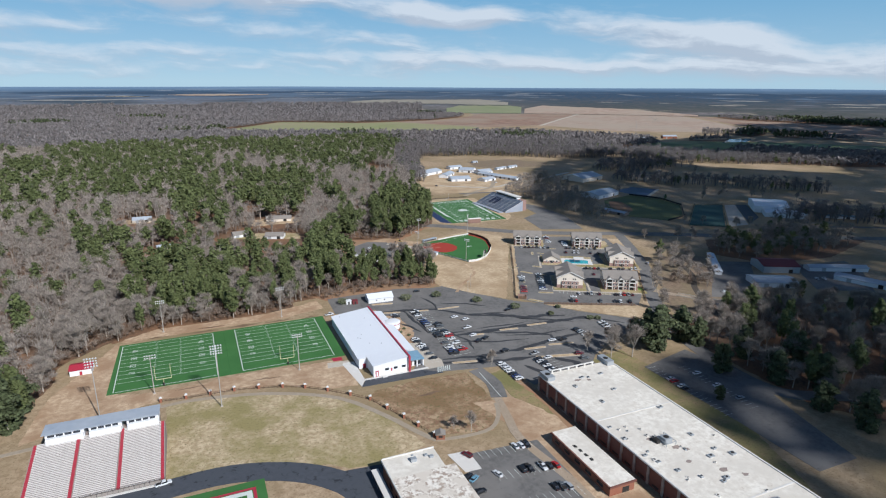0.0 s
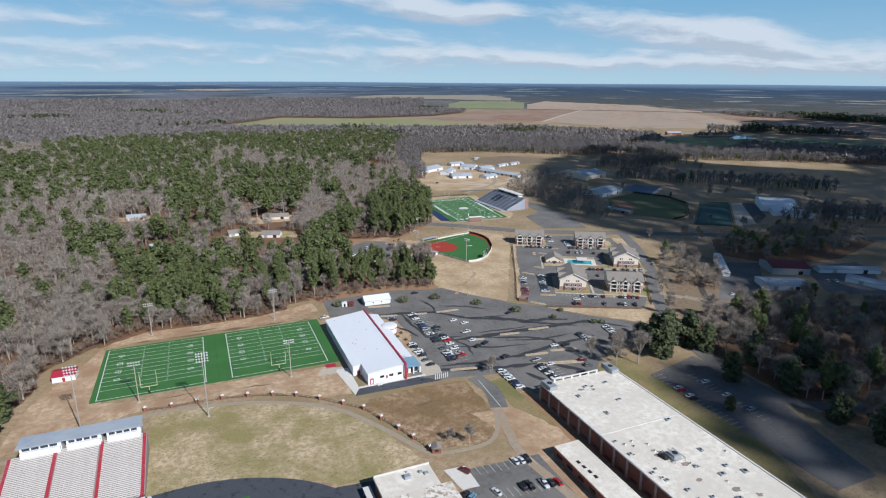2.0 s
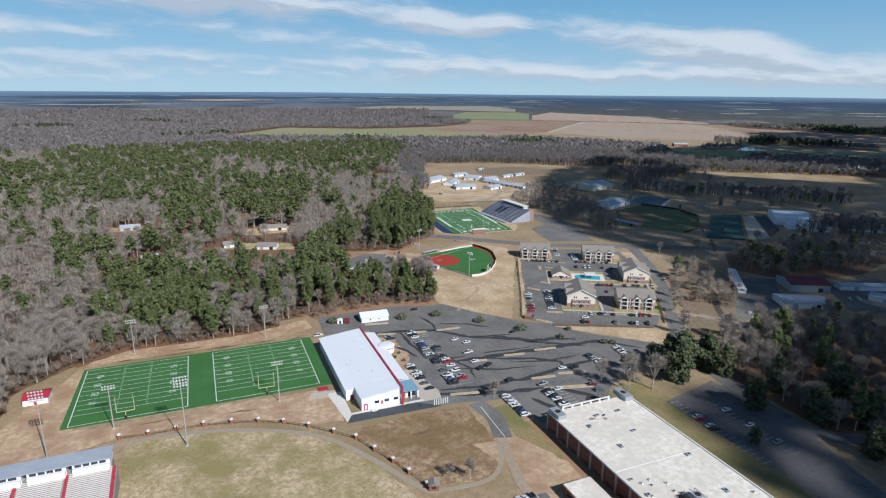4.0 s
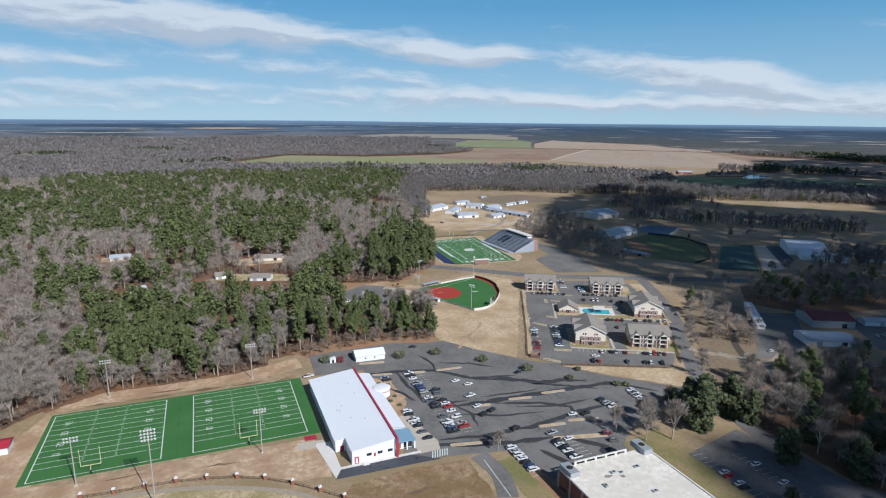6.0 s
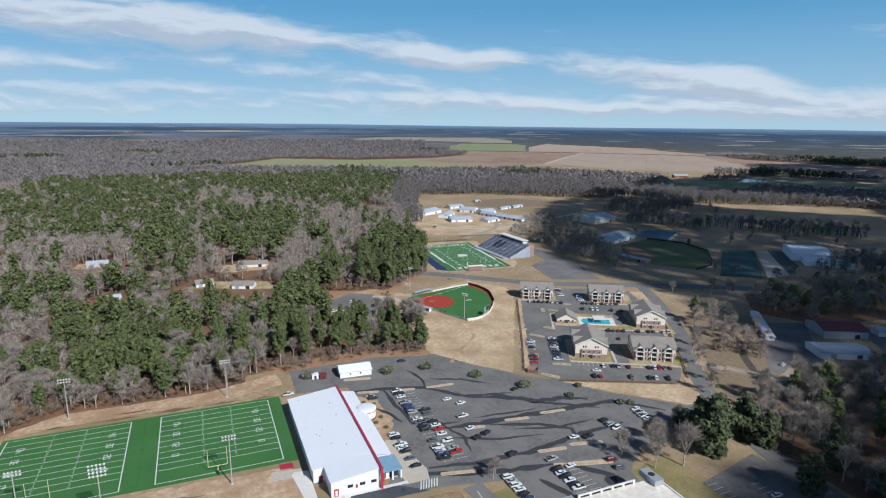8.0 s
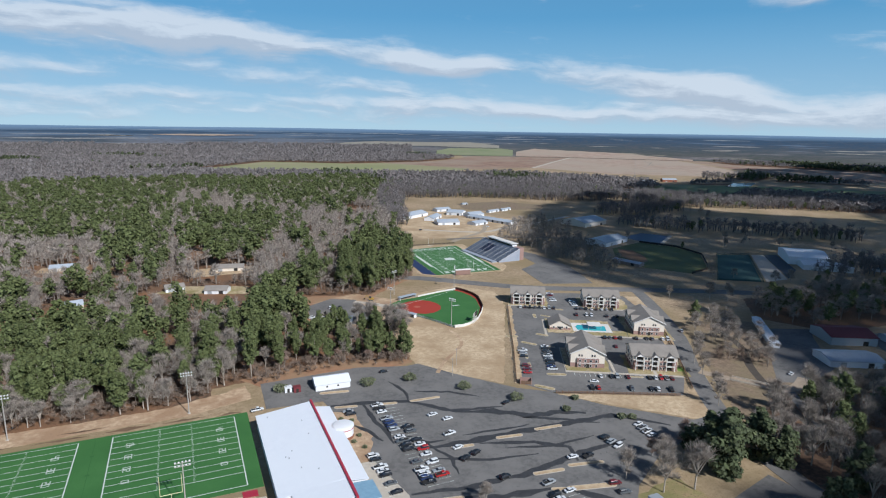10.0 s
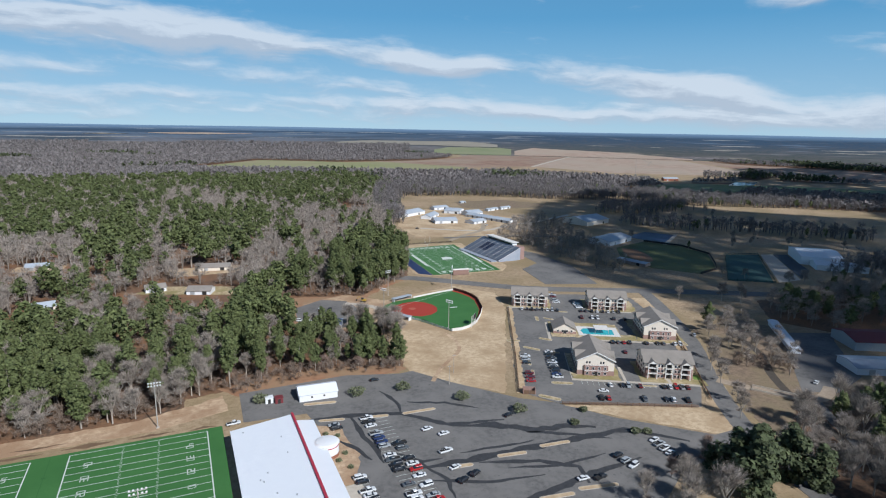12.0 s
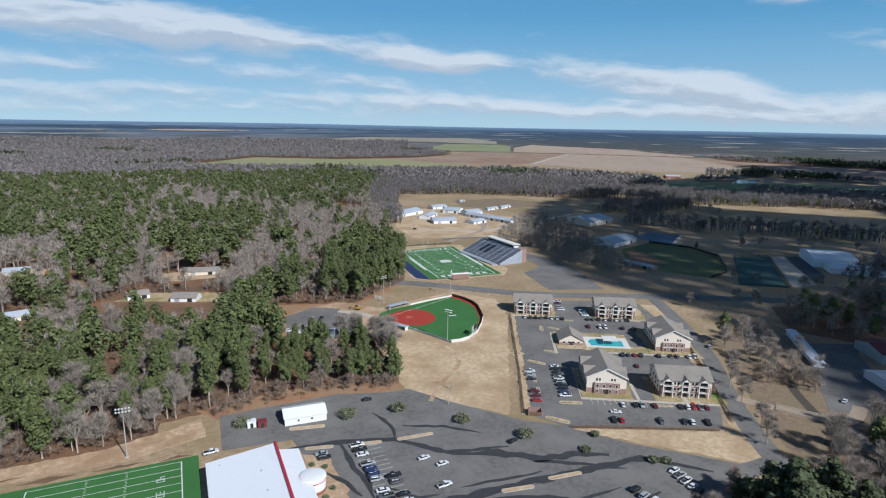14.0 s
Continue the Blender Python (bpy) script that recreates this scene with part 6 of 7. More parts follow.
def pine_tris(rg, tufts, h=20.0, r=5.0, size=1.15, base=0.36):
    """Needle tufts of a pine: loose triangles in an uneven, tapering crown made of whorls."""
    out = []
    lobes = []
    for k in range(11):
        u = k / 10
        z = h * (base + (0.98 - base) * u)
        rad = r * (0.52 + 1.85 * u - 1.95 * u * u) * rg.uniform(0.75, 1.15)
        w = rg.uniform(0, 2 * math.pi)
        lobes.append((rad * 0.62 * math.cos(w), rad * 0.62 * math.sin(w), z, rad))
        lobes.append((-rad * 0.45 * math.cos(w + 0.6), -rad * 0.45 * math.sin(w + 0.6), z - 0.6, rad * 0.85))
    for _ in range(tufts):
        x, y, z, rad = lobes[rg.integers(len(lobes))]
        d = rg.normal(size=3)
        d /= np.linalg.norm(d)
        c = np.array((x, y, z)) + d * np.array((rad * 0.62, rad * 0.62, 1.5)) * rg.uniform(0.5, 1.0)
        n = d + np.array((0, 0, 0.7)) + rg.normal(size=3) * 0.45
        n /= np.linalg.norm(n)
        a = np.cross(n, rg.normal(size=3))
        a /= np.linalg.norm(a)
        b = np.cross(n, a)
        s = size * rg.uniform(0.6, 1.25)
        out.append([c + a * s, c - a * 0.5 * s + b * 0.85 * s, c - a * 0.5 * s - b * 0.85 * s])
    return np.array(out)


def twig_tris(rg, twigs, h=17.0, r=5.0, width=0.085, long=2.9, stems=0):
    """Fine branches of a leafless tree: thin spikes that fan up and out of an uneven crown."""
    out = []
    lobes = [(0.0, 0.0, h * 0.74, r * 0.45)]
    for w in rg.uniform(0, 6.28, 12):
        u = rg.uniform(0.0, 1.0)
        q = r * (0.80 - 0.50 * u) * rg.uniform(0.4, 1.15)
        lobes.append((q * math.cos(w), q * math.sin(w), h * (0.28 + 0.55 * u), r * rg.uniform(0.22, 0.46)))
    for _ in range(twigs):
        x, y, z, rad = lobes[rg.integers(len(lobes))]
        d = rg.normal(size=3)
        d[2] = abs(d[2]) * 0.8 + 0.12
        d /= np.linalg.norm(d)
        c = np.array((x, y, z)) + d * rad * rg.uniform(0.1, 0.9)
        g = d + rg.normal(size=3) * 0.3 + np.array((0, 0, 0.4))
        g /= np.linalg.norm(g)
        a = np.cross(g, rg.normal(size=3))
        a = a / np.linalg.norm(a) * width * rg.uniform(0.6, 1.4)
        out.append([c - a, c + a, c + g * long * rg.uniform(0.6, 1.4)])
    for _ in range(stems):
        w, q = rg.uniform(0, 6.28), rg.uniform(0.1, 0.5) * r
        top = np.array((q * math.cos(w), q * math.sin(w), h * rg.uniform(0.55, 0.85)))
        a = np.array((math.sin(w), -math.cos(w), 0)) * width * 2.0
        out.append([np.array((0, 0, 0)) - a, np.array((0, 0, 0)) + a, top])
    return np.array(out)


def tri_mesh(name, tris, material):
    me = bpy.data.meshes.new(name)
    n = len(tris)
    me.vertices.add(n * 3)
    me.vertices.foreach_set("co", np.asarray(tris, np.float32).reshape(-1))
    me.loops.add(n * 3)
    me.loops.foreach_set("vertex_index", np.arange(n * 3, dtype=np.int32))
    me.polygons.add(n)
    me.polygons.foreach_set("loop_start", np.arange(0, n * 3, 3, dtype=np.int32))
    me.polygons.foreach_set("loop_total", np.full(n, 3, np.int32))
    me.materials.append(material)
    me.update()
    return me


def pine_trunk(rg, h=20.0):
    s = Shape().tube((0, 0, -0.2), (0.15, 0.1, h * 0.55), 0.30, 0.2).tube((0.15, 0.1, h * 0.55), (0, 0, h * 0.96), 0.2, 0.04)
    for k in range(9):
        z, w = h * (0.38 + 0.06 * k), rg.uniform(0, 6.28)
        ln = 2.8 * (1 - 0.08 * k)
        s.tube((0.1, 0.05, z), (ln * math.cos(w), ln * math.sin(w), z + 0.5), 0.07, 0.02, 4)
    return s


def bare_trunk(rg, h=17.0, r=5.0):
    s = Shape().tube((0, 0, -0.2), (0.1, 0.1, h * 0.34), 0.30, 0.22).tube((0.1, 0.1, h * 0.34), (0.4, -0.2, h * 0.9), 0.2, 0.03, 5)
    for k in range(8):
        w = k * 0.8 + rg.uniform(-0.3, 0.3)
        a = Vector((0.1, 0.1, h * rg.uniform(0.24, 0.36)))
        b = Vector((r * 0.45 * math.cos(w), r * 0.45 * math.sin(w), h * rg.uniform(0.55, 0.7)))
        c = b + Vector((r * 0.3 * math.cos(w + 0.4), r * 0.3 * math.sin(w + 0.4), h * rg.uniform(0.12, 0.25)))
        d = b + Vector((r * 0.3 * math.cos(w - 0.6), r * 0.3 * math.sin(w - 0.6), h * rg.uniform(0.08, 0.2)))
        s.tube(a, b, 0.16, 0.09, 5).tube(b, c, 0.09, 0.02, 4).tube(b, d, 0.08, 0.02, 4)
    return s


def tree_kind(name, label, trunk, crown, bark=BARK):
    """A prototype: an empty at the root with its trunk and crown."""
    root = thing(name, label, "tree", 0, 0, 0)
    part("trunk", trunk, bark, root)
    ob = new("crown", crown)
    ob.parent = root
    return root


PINES = [tree_kind("pine_tree", "tall green pine with a bare lower trunk", pine_trunk(rng), tri_mesh("pine_crown", pine_tris(rng, 2000, r=rng.uniform(4.0, 5.6), size=0.56, base=rng.uniform(0.24, 0.42)), NEEDLES))
         for _ in range(5)]
BARES = [tree_kind("bare_tree", "leafless grey-brown hardwood in winter", bare_trunk(rng), tri_mesh("bare_crown", twig_tris(rng, 2100, r=rng.uniform(4.4, 5.8), width=0.045, long=2.2), TWIGS))
         for _ in range(5)]
REDS = [tree_kind("bare_tree", "leafless hardwood with reddish fine twigs", bare_trunk(rng, 11, 4.0), tri_mesh("red_crown", twig_tris(rng, 1500, 11, 4.2, 0.045, 1.9), REDTWIGS))
        for _ in range(2)]
CEDARS = [tree_kind("evergreen_tree", "dense dark evergreen with foliage to the ground", pine_trunk(rng, 15), tri_mesh("evergreen_crown", pine_tris(rng, 3000, 15.0, 6.0, 0.66, 0.04), EVERGREEN))
          for _ in range(2)]
used = set()


def plant(kinds, x, y, scale, turn):
    """Stand one tree: the prototypes themselves first, then copies of them."""
    k = kinds[int(rng.integers(len(kinds)))]
    m = pose(x, y, 0, 0, 0, turn)
    if k.name not in used:
        used.add(k.name)
        k.matrix_basis = m
        k.scale = (scale, scale, scale)
        return k
    ob = copy_thing(k, m)
    ob.scale = (scale, scale, scale * rng.uniform(0.9, 1.1))
    return ob


def scatter(polys, spacing, holes=(), jitter=0.45):
    xs = np.concatenate([np.array(p)[:, 0] for p in polys])
    ys = np.concatenate([np.array(p)[:, 1] for p in polys])
    gx, gy = np.meshgrid(np.arange(xs.min(), xs.max(), spacing), np.arange(ys.min(), ys.max(), spacing))
    x = gx.ravel() + rng.uniform(-jitter, jitter, gx.size) * spacing
    y = gy.ravel() + rng.uniform(-jitter, jitter, gx.size) * spacing
    ok = np.zeros(len(x), bool)
    for p in polys:
        ok |= inside(p, x, y)
    for hx, hy, rx, ry in holes:
        ok &= ((x - hx) / rx) ** 2 + ((y - hy) / ry) ** 2 > 1
    return x[ok], y[ok]


def stand_mesh(name, label, kinds, x, y, scales, material, base=0.0):
    """Many trees that nobody would count, as one mesh."""
    pieces = []
    base = np.broadcast_to(base, len(x))
    pick = rng.integers(len(kinds), size=len(x))
    turn = rng.uniform(0, 2 * math.pi, len(x))
    for k, tris in enumerate(kinds):
        i = np.nonzero(pick == k)[0]
        if len(i) == 0:
            continue
        c, s = np.cos(turn[i]), np.sin(turn[i])
        t = tris[None] * scales[i][:, None, None, None]
        out = np.stack([t[..., 0] * c[:, None, None] - t[..., 1] * s[:, None, None] + x[i][:, None, None],
                        t[..., 0] * s[:, None, None] + t[..., 1] * c[:, None, None] + y[i][:, None, None], t[..., 2] + base[i][:, None, None]], -1)
        pieces.append(out.reshape(-1, 3, 3))
    ob = new(name, tri_mesh(name, np.concatenate(pieces), material))
    return tagged(ob, label, "woods", kind="stuff")


HOLES = [(-25, 256, 24, 42), (8, 236, 28, 46), (14, 318, 24, 30), (-91, 238, 18, 30), (-116, 366, 24, 38), (-60, 320, 16, 22), (118, 478, 11, 22), (-22, 112, 9, 10), (-58, 140, 7, 12), (-120, 220, 9, 12),
         (230, 660, 22, 60), (-88, 380, 9, 30), (-2, 385, 11, 36), (-28, 138, 8, 22), (116, 152, 13, 16), (150, 300, 10, 10), (60, 420, 16, 9), (-60, 470, 18, 10)]
tx, ty = scatter([WOODS], 8.3, HOLES, 0.6)
# only the wedge of land that the flight looks over, and a margin
keep = tx > -90 - 0.30 * (ty + 308)
tx, ty = tx[keep], ty[keep]
# where the pines stand thick; elsewhere the woods are bare hardwoods
PINELAND = [[(-352, 883), (-305, 946), (-232, 916), (-179, 490), (-223, 483), (-263, 487)], [(-337, 1164), (-12, 1220), (-34, 485), (-102, 458), (-167, 485), (-261, 754)],
            [(-5, 1390), (199, 1450), (376, 1183), (386, 882), (304, 648), (225, 653), (104, 676), (70, 893), (-21, 1001)], [(-99, 497), (-49, 491), (-29, 416), (-40, 295), (-80, 312), (-96, 386)],
            [(-12, 774), (34, 636), (117, 647), (88, 499), (32, 313), (7, 366), (-25, 482)], [(124, 366), (187, 426), (200, 350), (178, 258), (154, 207), (122, 173), (88, 202)],
            [(130, 597), (95, 378), (92, 269), (87, 345), (91, 465)], [(-45, 306), (-22, 297), (-10, 242), (-22, 144), (-38, 112), (-49, 190)],
            [(24, 228), (86, 291), (65, 168), (42, 98), (18, 89), (2, 114)], [(39, 142), (120, 133), (104, 70), (40, 80), (24, 88)],
            [(-121, 208), (-101, 250), (-77, 202), (-48, 155), (-33, 110), (-40, 33), (-61, 39), (-79, 80), (-108, 65)], [(-226, 399), (-198, 397), (-180, 304), (-205, 300)],
            [(-103, 278), (-68, 294), (-33, 201), (-16, 85), (-37, 59), (-62, 83)], [(-20, 156), (5, 186), (31, 136), (26, 67), (2, 61), (-12, 83)],
            [(-159, 303), (-126, 314), (-116, 194), (-145, 201)], [(-103, 251), (-84, 313), (-77, 240), (-88, 206)]]
wob = np.array([noise.noise((x * 0.03, y * 0.03, 3.0)) for x, y in zip(tx, ty)])
wob2 = np.array([noise.noise((x * 0.021, y * 0.021, 9.0)) for x, y in zip(tx, ty)])
pineland = np.zeros(len(tx), bool)
for p in PINELAND:
    pineland |= inside(p, tx + 16 * wob, ty + 22 * wob2)
fine = np.array([noise.noise((x * 0.05, y * 0.05, 21.0)) for x, y in zip(tx, ty)])
dense = np.zeros(len(tx), bool)
for p in PINELAND[5:6] + PINELAND[8:10]:
    dense |= inside(p, tx + 6 * wob, ty + 6 * wob2)
share = np.where(pineland, np.where(ty > 450, 0.44, 0.58) + 0.6 * wob2 + 0.9 * fine, 0.06 + 0.25 * wob + 0.3 * fine)
is_pine = rng.random(len(tx)) < np.where(dense, 0.90 + 0.4 * fine, share)
near = (ty < 150) & (tx > -140) | (tx > 60) & (ty < 330) & (tx > 0.33 * ty - 10)
edge_rank = np.where(near, ty - 0.15 * tx, 1e6)
order = np.argsort(edge_rank)
own = np.zeros(len(tx), bool)
for flag, most in ((True, 290), (False, 100)):
    idx = [i for i in order if is_pine[i] == flag and near[i]][:most]
    own[idx] = True
for i in np.nonzero(own)[0]:
    if is_pine[i]:
        tagged(plant(PINES, tx[i], ty[i], rng.uniform(0.8, 1.3) * (0.68 if tx[i] > 34 and ty[i] < 160 else 1.0), rng.uniform(0, 360)), group="pines of the near woods")
    else:
        tagged(plant(BARES, tx[i], ty[i], rng.uniform(0.75, 1.3), rng.uniform(0, 360)), group="bare trees of the near woods")
rest = ~own
MIDPINE = [pine_tris(rng, 360, r=rng.uniform(4.6, 6.4), size=1.08, base=rng.uniform(0.30, 0.48)) for _ in range(7)]
MIDBARE = [twig_tris(rng, 300, r=rng.uniform(4.6, 6.6), width=0.10, long=2.7, stems=10) for _ in range(7)]
BACKPINE = [pine_tris(rng, 190, r=rng.uniform(4.8, 6.6), size=1.42, base=rng.uniform(0.35, 0.5)) for _ in range(6)]
BACKBARE = [twig_tris(rng, 130, r=rng.uniform(4.8, 7.0), width=0.20, long=3.2, stems=8) for _ in range(6)]
back = ty > 330
for flag, name, label, kinds, far_kinds, material, lo, hi in ((True, "pine_woods", "dense green pine canopy on the low hill", MIDPINE, BACKPINE, NEEDLES, 0.55, 1.25),
                                                              (False, "bare_woods", "leafless grey-brown winter woods", MIDBARE, BACKBARE, TWIGS, 0.6, 1.2)):
    i = np.nonzero(rest & (is_pine == flag) & ~back)[0]
    stand_mesh(name, label, kinds, tx[i], ty[i], rng.uniform(lo, hi, len(i)), material)
    i = np.nonzero(rest & (is_pine == flag) & back)[0]
    stand_mesh(name, label, far_kinds, tx[i], ty[i], rng.uniform(lo, hi, len(i)), material)

# undergrowth between the trunks
ux, uy = scatter([WOODS], 6.2, HOLES[:7])
k = (ux > -90 - 0.30 * (uy + 308)) & (uy < 330)
stand_mesh("undergrowth", "grey-brown leafless undergrowth among the trunks", [twig_tris(rng, 60, 5.0, 2.2, 0.075, 1.8) for _ in range(4)], ux[k], uy[k], rng.uniform(0.6, 1.3, k.sum()), BRUSHWOOD)

# far woods
FARPOLY = [[(-900, 1180), (380, 1180), (400, 1000), (560, 960), (800, 900), (840, 790), (1000, 820), (1080, 960), (1000, 1090), (860, 1280), (640, 1310),
            (420, 1400), (50, 1550), (30, 1640), (-300, 1600), (-900, 1500)],
           [(-1300, 1500), (-300, 1600), (30, 1640), (70, 1710), (258, 1990), (524, 1850), (660, 1870), (828, 1900), (1014, 2040), (1096, 2160), (1056, 2314), (882, 2492), (640, 2636), (100, 2800), (-1300, 2600)],
           [(2300, 1800), (2744, 1363), (2500, 900), (2105, 977), (2143, 1010), (2010, 1490), (2100, 1700)],
           [(1100, 690), (1290, 470), (1470, 570), (1900, 500), (1900, 300), (1300, 260), (1040, 380), (900, 560)],
           [(1499, 910), (1601, 741), (1560, 700), (1440, 870)], [(1400, 960), (1590, 1080), (1520, 950), (1380, 890)], [(1163, 900), (1278, 866), (1240, 840), (1130, 860)]]
fx, fy = scatter(FARPOLY, 12.0)
keep = (fx > -120 - 0.32 * (fy + 308)) & ((fx - CX) ** 2 + (fy - CY) ** 2 < 2850 ** 2)
fx, fy = fx[keep], fy[keep]
FARBARE = [twig_tris(rng, 22, h=13, r=7, width=1.5, long=3.6) for _ in range(6)]
FARPINE = [pine_tris(rng, 16, h=17, r=5, size=3.6) for _ in range(4)]
pn = np.array([noise.noise((x * 0.004, y * 0.004, 1.0)) for x, y in zip(fx, fy)]) + rng.normal(0, 0.1, len(fx)) > np.where(fx > 1380, 0.0, 0.55)
for p in FARPOLY:
    sheet("forest_floor", p, 0.03, LITTER, "brown floor of the far woods", "ground")
stand_mesh("far_woods", "grey-brown leafless woods across the plain", FARBARE, fx[~pn], fy[~pn], rng.uniform(0.8, 1.25, (~pn).sum()), FARTWIGS)
stand_mesh("far_pine_woods", "dark green pine stands across the plain", FARPINE, fx[pn], fy[pn], rng.uniform(0.8, 1.2, pn.sum()), EVERGREEN)
# the same woods going on up the rise
ra, rr = rng.uniform(radians(-22), radians(21), 7000), 2860 + 540 * rng.random(7000) ** 1.2
ok = ~((ra > radians(14)) & (rr > 3370)) & ~((ra > radians(-6)) & (ra < radians(1)) & (rr > 3300) & (rr < 3470))
ra, rr = ra[ok], rr[ok]
stand_mesh("far_woods", "hazy leafless woods climbing the far rise", FARBARE, CX + rr * np.sin(ra), CY + rr * np.cos(ra), rng.uniform(0.9, 1.4, len(ra)), FARTWIGS, np.interp(rr, [2890, 3200, 3700, 4200], [0, 14, 42, 74]))

# ---------- single trees and shrubs east of the campus ----------


def shrub(x, y, r, h, label="round grey-green evergreen shrub on a kerbed island"):
    s = thing("shrub", label, "shrub", x, y, 0, rng.uniform(0, 360), "shrubs of the parking lot")
    for k in range(4):
        w = k * 1.6
        part("stem", Shape().tube((0, 0, 0), (0.4 * r * math.cos(w), 0.4 * r * math.sin(w), h * 0.55), 0.12, 0.05, 5), BARK, s)
    tris = []
    for _ in range(700):
        d = rng.normal(size=3)
        d /= np.linalg.norm(d)
        c = d * np.array((r, r, h * 0.42)) * rng.uniform(0.6, 1.0) * (1 + 0.18 * math.sin(5 * d[0] + 3 * d[1])) + np.array((0, 0, h * 0.52))
        a, b = rng.normal(size=3) * 0.24, rng.normal(size=3) * 0.24
        tris.append([c + a, c + b, c - a - b])
    ob = new("foliage", tri_mesh("shrub_leaves", np.array(tris), SHRUB))
    ob.parent = s
    return s


for x, y, r in ((65.1, 55, 3.4), (87.3, 53, 3.0), (109.1, 33.4, 2.9), (126.8, 12.6, 3.0), (23, 64.2, 3.2), (154, 2, 1.6), (143, -6, 1.7), (162, -22, 1.8), (166.5, -24, 1.6)):
    shrub(x, y, r * 1.15, r * 1.3)
for x, y in ((43.5, 4), (47, 8), (44, 16), (47.5, 22), (43.4, 25), (46.5, -2)):
    shrub(x, y, 0.8, 0.9, "low russet plant in the mulch bed")

# lone trees, then small groves
BIG = [(37, -107, 0.6), (31, -102, 0.42), (150, -76, 1.35), (73.5, -55.5, 0.55), (76, -52.5, 0.5), (138, -73, 1.0), (131, -61, 0.8), (147, -64, 0.95), (153, -57, 0.8), (172, -62, 0.9), (183, -66, 0.9), (206, -82, 1.05), (212, -66, 0.9), (200, -108, 1.0), (204, -160, 1.0), (205, -58, 0.8), (214, -30, 0.8), (226, -18, 0.75), (236, 0, 0.8), (245, 14, 0.8), (258, 24, 0.85),
       (291, 57, 0.8), (281, 34, 0.7), (285, 28, 0.75), (291, 24, 0.7), (359, 107, 0.9), (367, 97, 0.9), (609, 235, 0.8), (598, 270, 0.8), (560, 268, 0.9)]
for x, y, s in BIG:
    plant(BARES, x, y, s, rng.uniform(0, 360))
for x, y, s in ((168, -74, 1.45), (176, -68, 1.5), (172, -62, 1.3), (190, -70, 1.25), (206, -100, 1.1), (214, -140, 1.3), (181, -108, 1.0), (222, -118, 1.25), (196, -172, 1.2), (158, -128, 0.5), (-146, -30, 1.3), (-151, -20, 1.4), (-144, -12, 1.2), (-155, -8, 1.3), (195, -78, 1.1), (198, -127, 1.2), (204, -120, 1.0), (194, -154, 1.0), (170, -53, 0.6)):
    plant(CEDARS, x, y, s, rng.uniform(0, 360))
for x, y, s in ((294, 61, 0.9), (488, 262, 0.5), (372, 58, 0.95), (380, 52, 0.9), (432, 60, 0.9), (268, -70, 0.9), (230, -84, 0.95),
                (-143, -18, 0.95), (-147, -8, 1.0), (-155, -34, 1.1), (-160, -16, 1.15), (-149, -40, 0.9), (-152, 4, 0.9)):
    plant(PINES, x, y, s, rng.uniform(0, 360))
for x, y, s in ((170, -51, 0.9), (176, -46, 0.8), (152, -52, 0.75), (-2, 86, 0.7), (30, 95, 0.8), (58, 90, 0.7), (74, 84, 0.7), (10, 92, 0.8)):
    plant(REDS, x, y, s, rng.uniform(0, 360))
GROVES = [([(204, -64), (236, -36), (262, -36), (300, -44), (340, -64), (345, -140), (236, -210), (196, -170)], 11.0, 0.12),
          ([(262, 26), (290, 66), (332, 66), (338, 44), (300, -4), (272, -8)], 9.5, 0.06),
          ([(372, 24), (398, 30), (440, 16), (520, 40), (500, 110), (430, 86), (385, 92), (360, 60)], 10.5, 0.4)]
for poly, gap, share in GROVES[:1]:
    gx, gy = scatter([poly], gap)
    for x, y in zip(gx, gy):
        pick = rng.random() < share
        plant(PINES if pick else BARES, x, y, rng.uniform(0.7, 1.2), rng.uniform(0, 360))
GROVETREE = [twig_tris(rng, 700, r=rng.uniform(4.2, 6.0), width=0.07, long=2.4, stems=9) for _ in range(4)]
gx, gy = scatter([GROVES[1][0]], 14.5, (), 0.8)
stand_mesh("creek_grove", "leafless trees along the creek by the road", GROVETREE, gx, gy, rng.uniform(0.6, 1.05, len(gx)), TWIGS)
gx, gy = scatter([GROVES[2][0]], 9.5)
i = rng.random(len(gx)) < 0.3
stand_mesh("park_grove", "leafless grove behind the shops", GROVETREE, gx[~i], gy[~i], rng.uniform(0.7, 1.15, (~i).sum()), TWIGS)
stand_mesh("park_grove_pines", "dark evergreens in the grove behind the shops", MIDPINE, gx[i], gy[i], rng.uniform(0.6, 0.9, i.sum()), NEEDLES)
# hedgerows and belts too thick to count
BELTS = [[(323, 384), (328, 334), (332, 262), (334, 215), (350, 204), (372, 222), (392, 280), (425, 372), (458, 440), (448, 500), (390, 476)],
         [(575, 520), (640, 490), (750, 500), (740, 540), (650, 545), (590, 550)],
         [(530, 430), (590, 345), (638, 328), (670, 280), (731, 216), (752, 232), (692, 300), (655, 345), (612, 372), (562, 446)],
         [(335, 930), (358, 813), (505, 771), (593, 702), (712, 650), (790, 700), (830, 790), (800, 900), (600, 960), (400, 1000)],
         [(720, 640), (799, 531), (917, 466), (1027, 385), (1110, 420), (1010, 530), (930, 600), (860, 720), (790, 700)],
         [(505, 120), (560, 108), (640, 40), (720, 20), (730, 60), (640, 90), (600, 150), (540, 130)],
         [(240, 520), (262, 516), (300, 640), (352, 780), (330, 880), (262, 650)],
         [(1330, 1010), (1540, 930), (1560, 960), (1350, 1040)]]
bx, by = scatter(BELTS[:1], 9.8, (), 0.8)
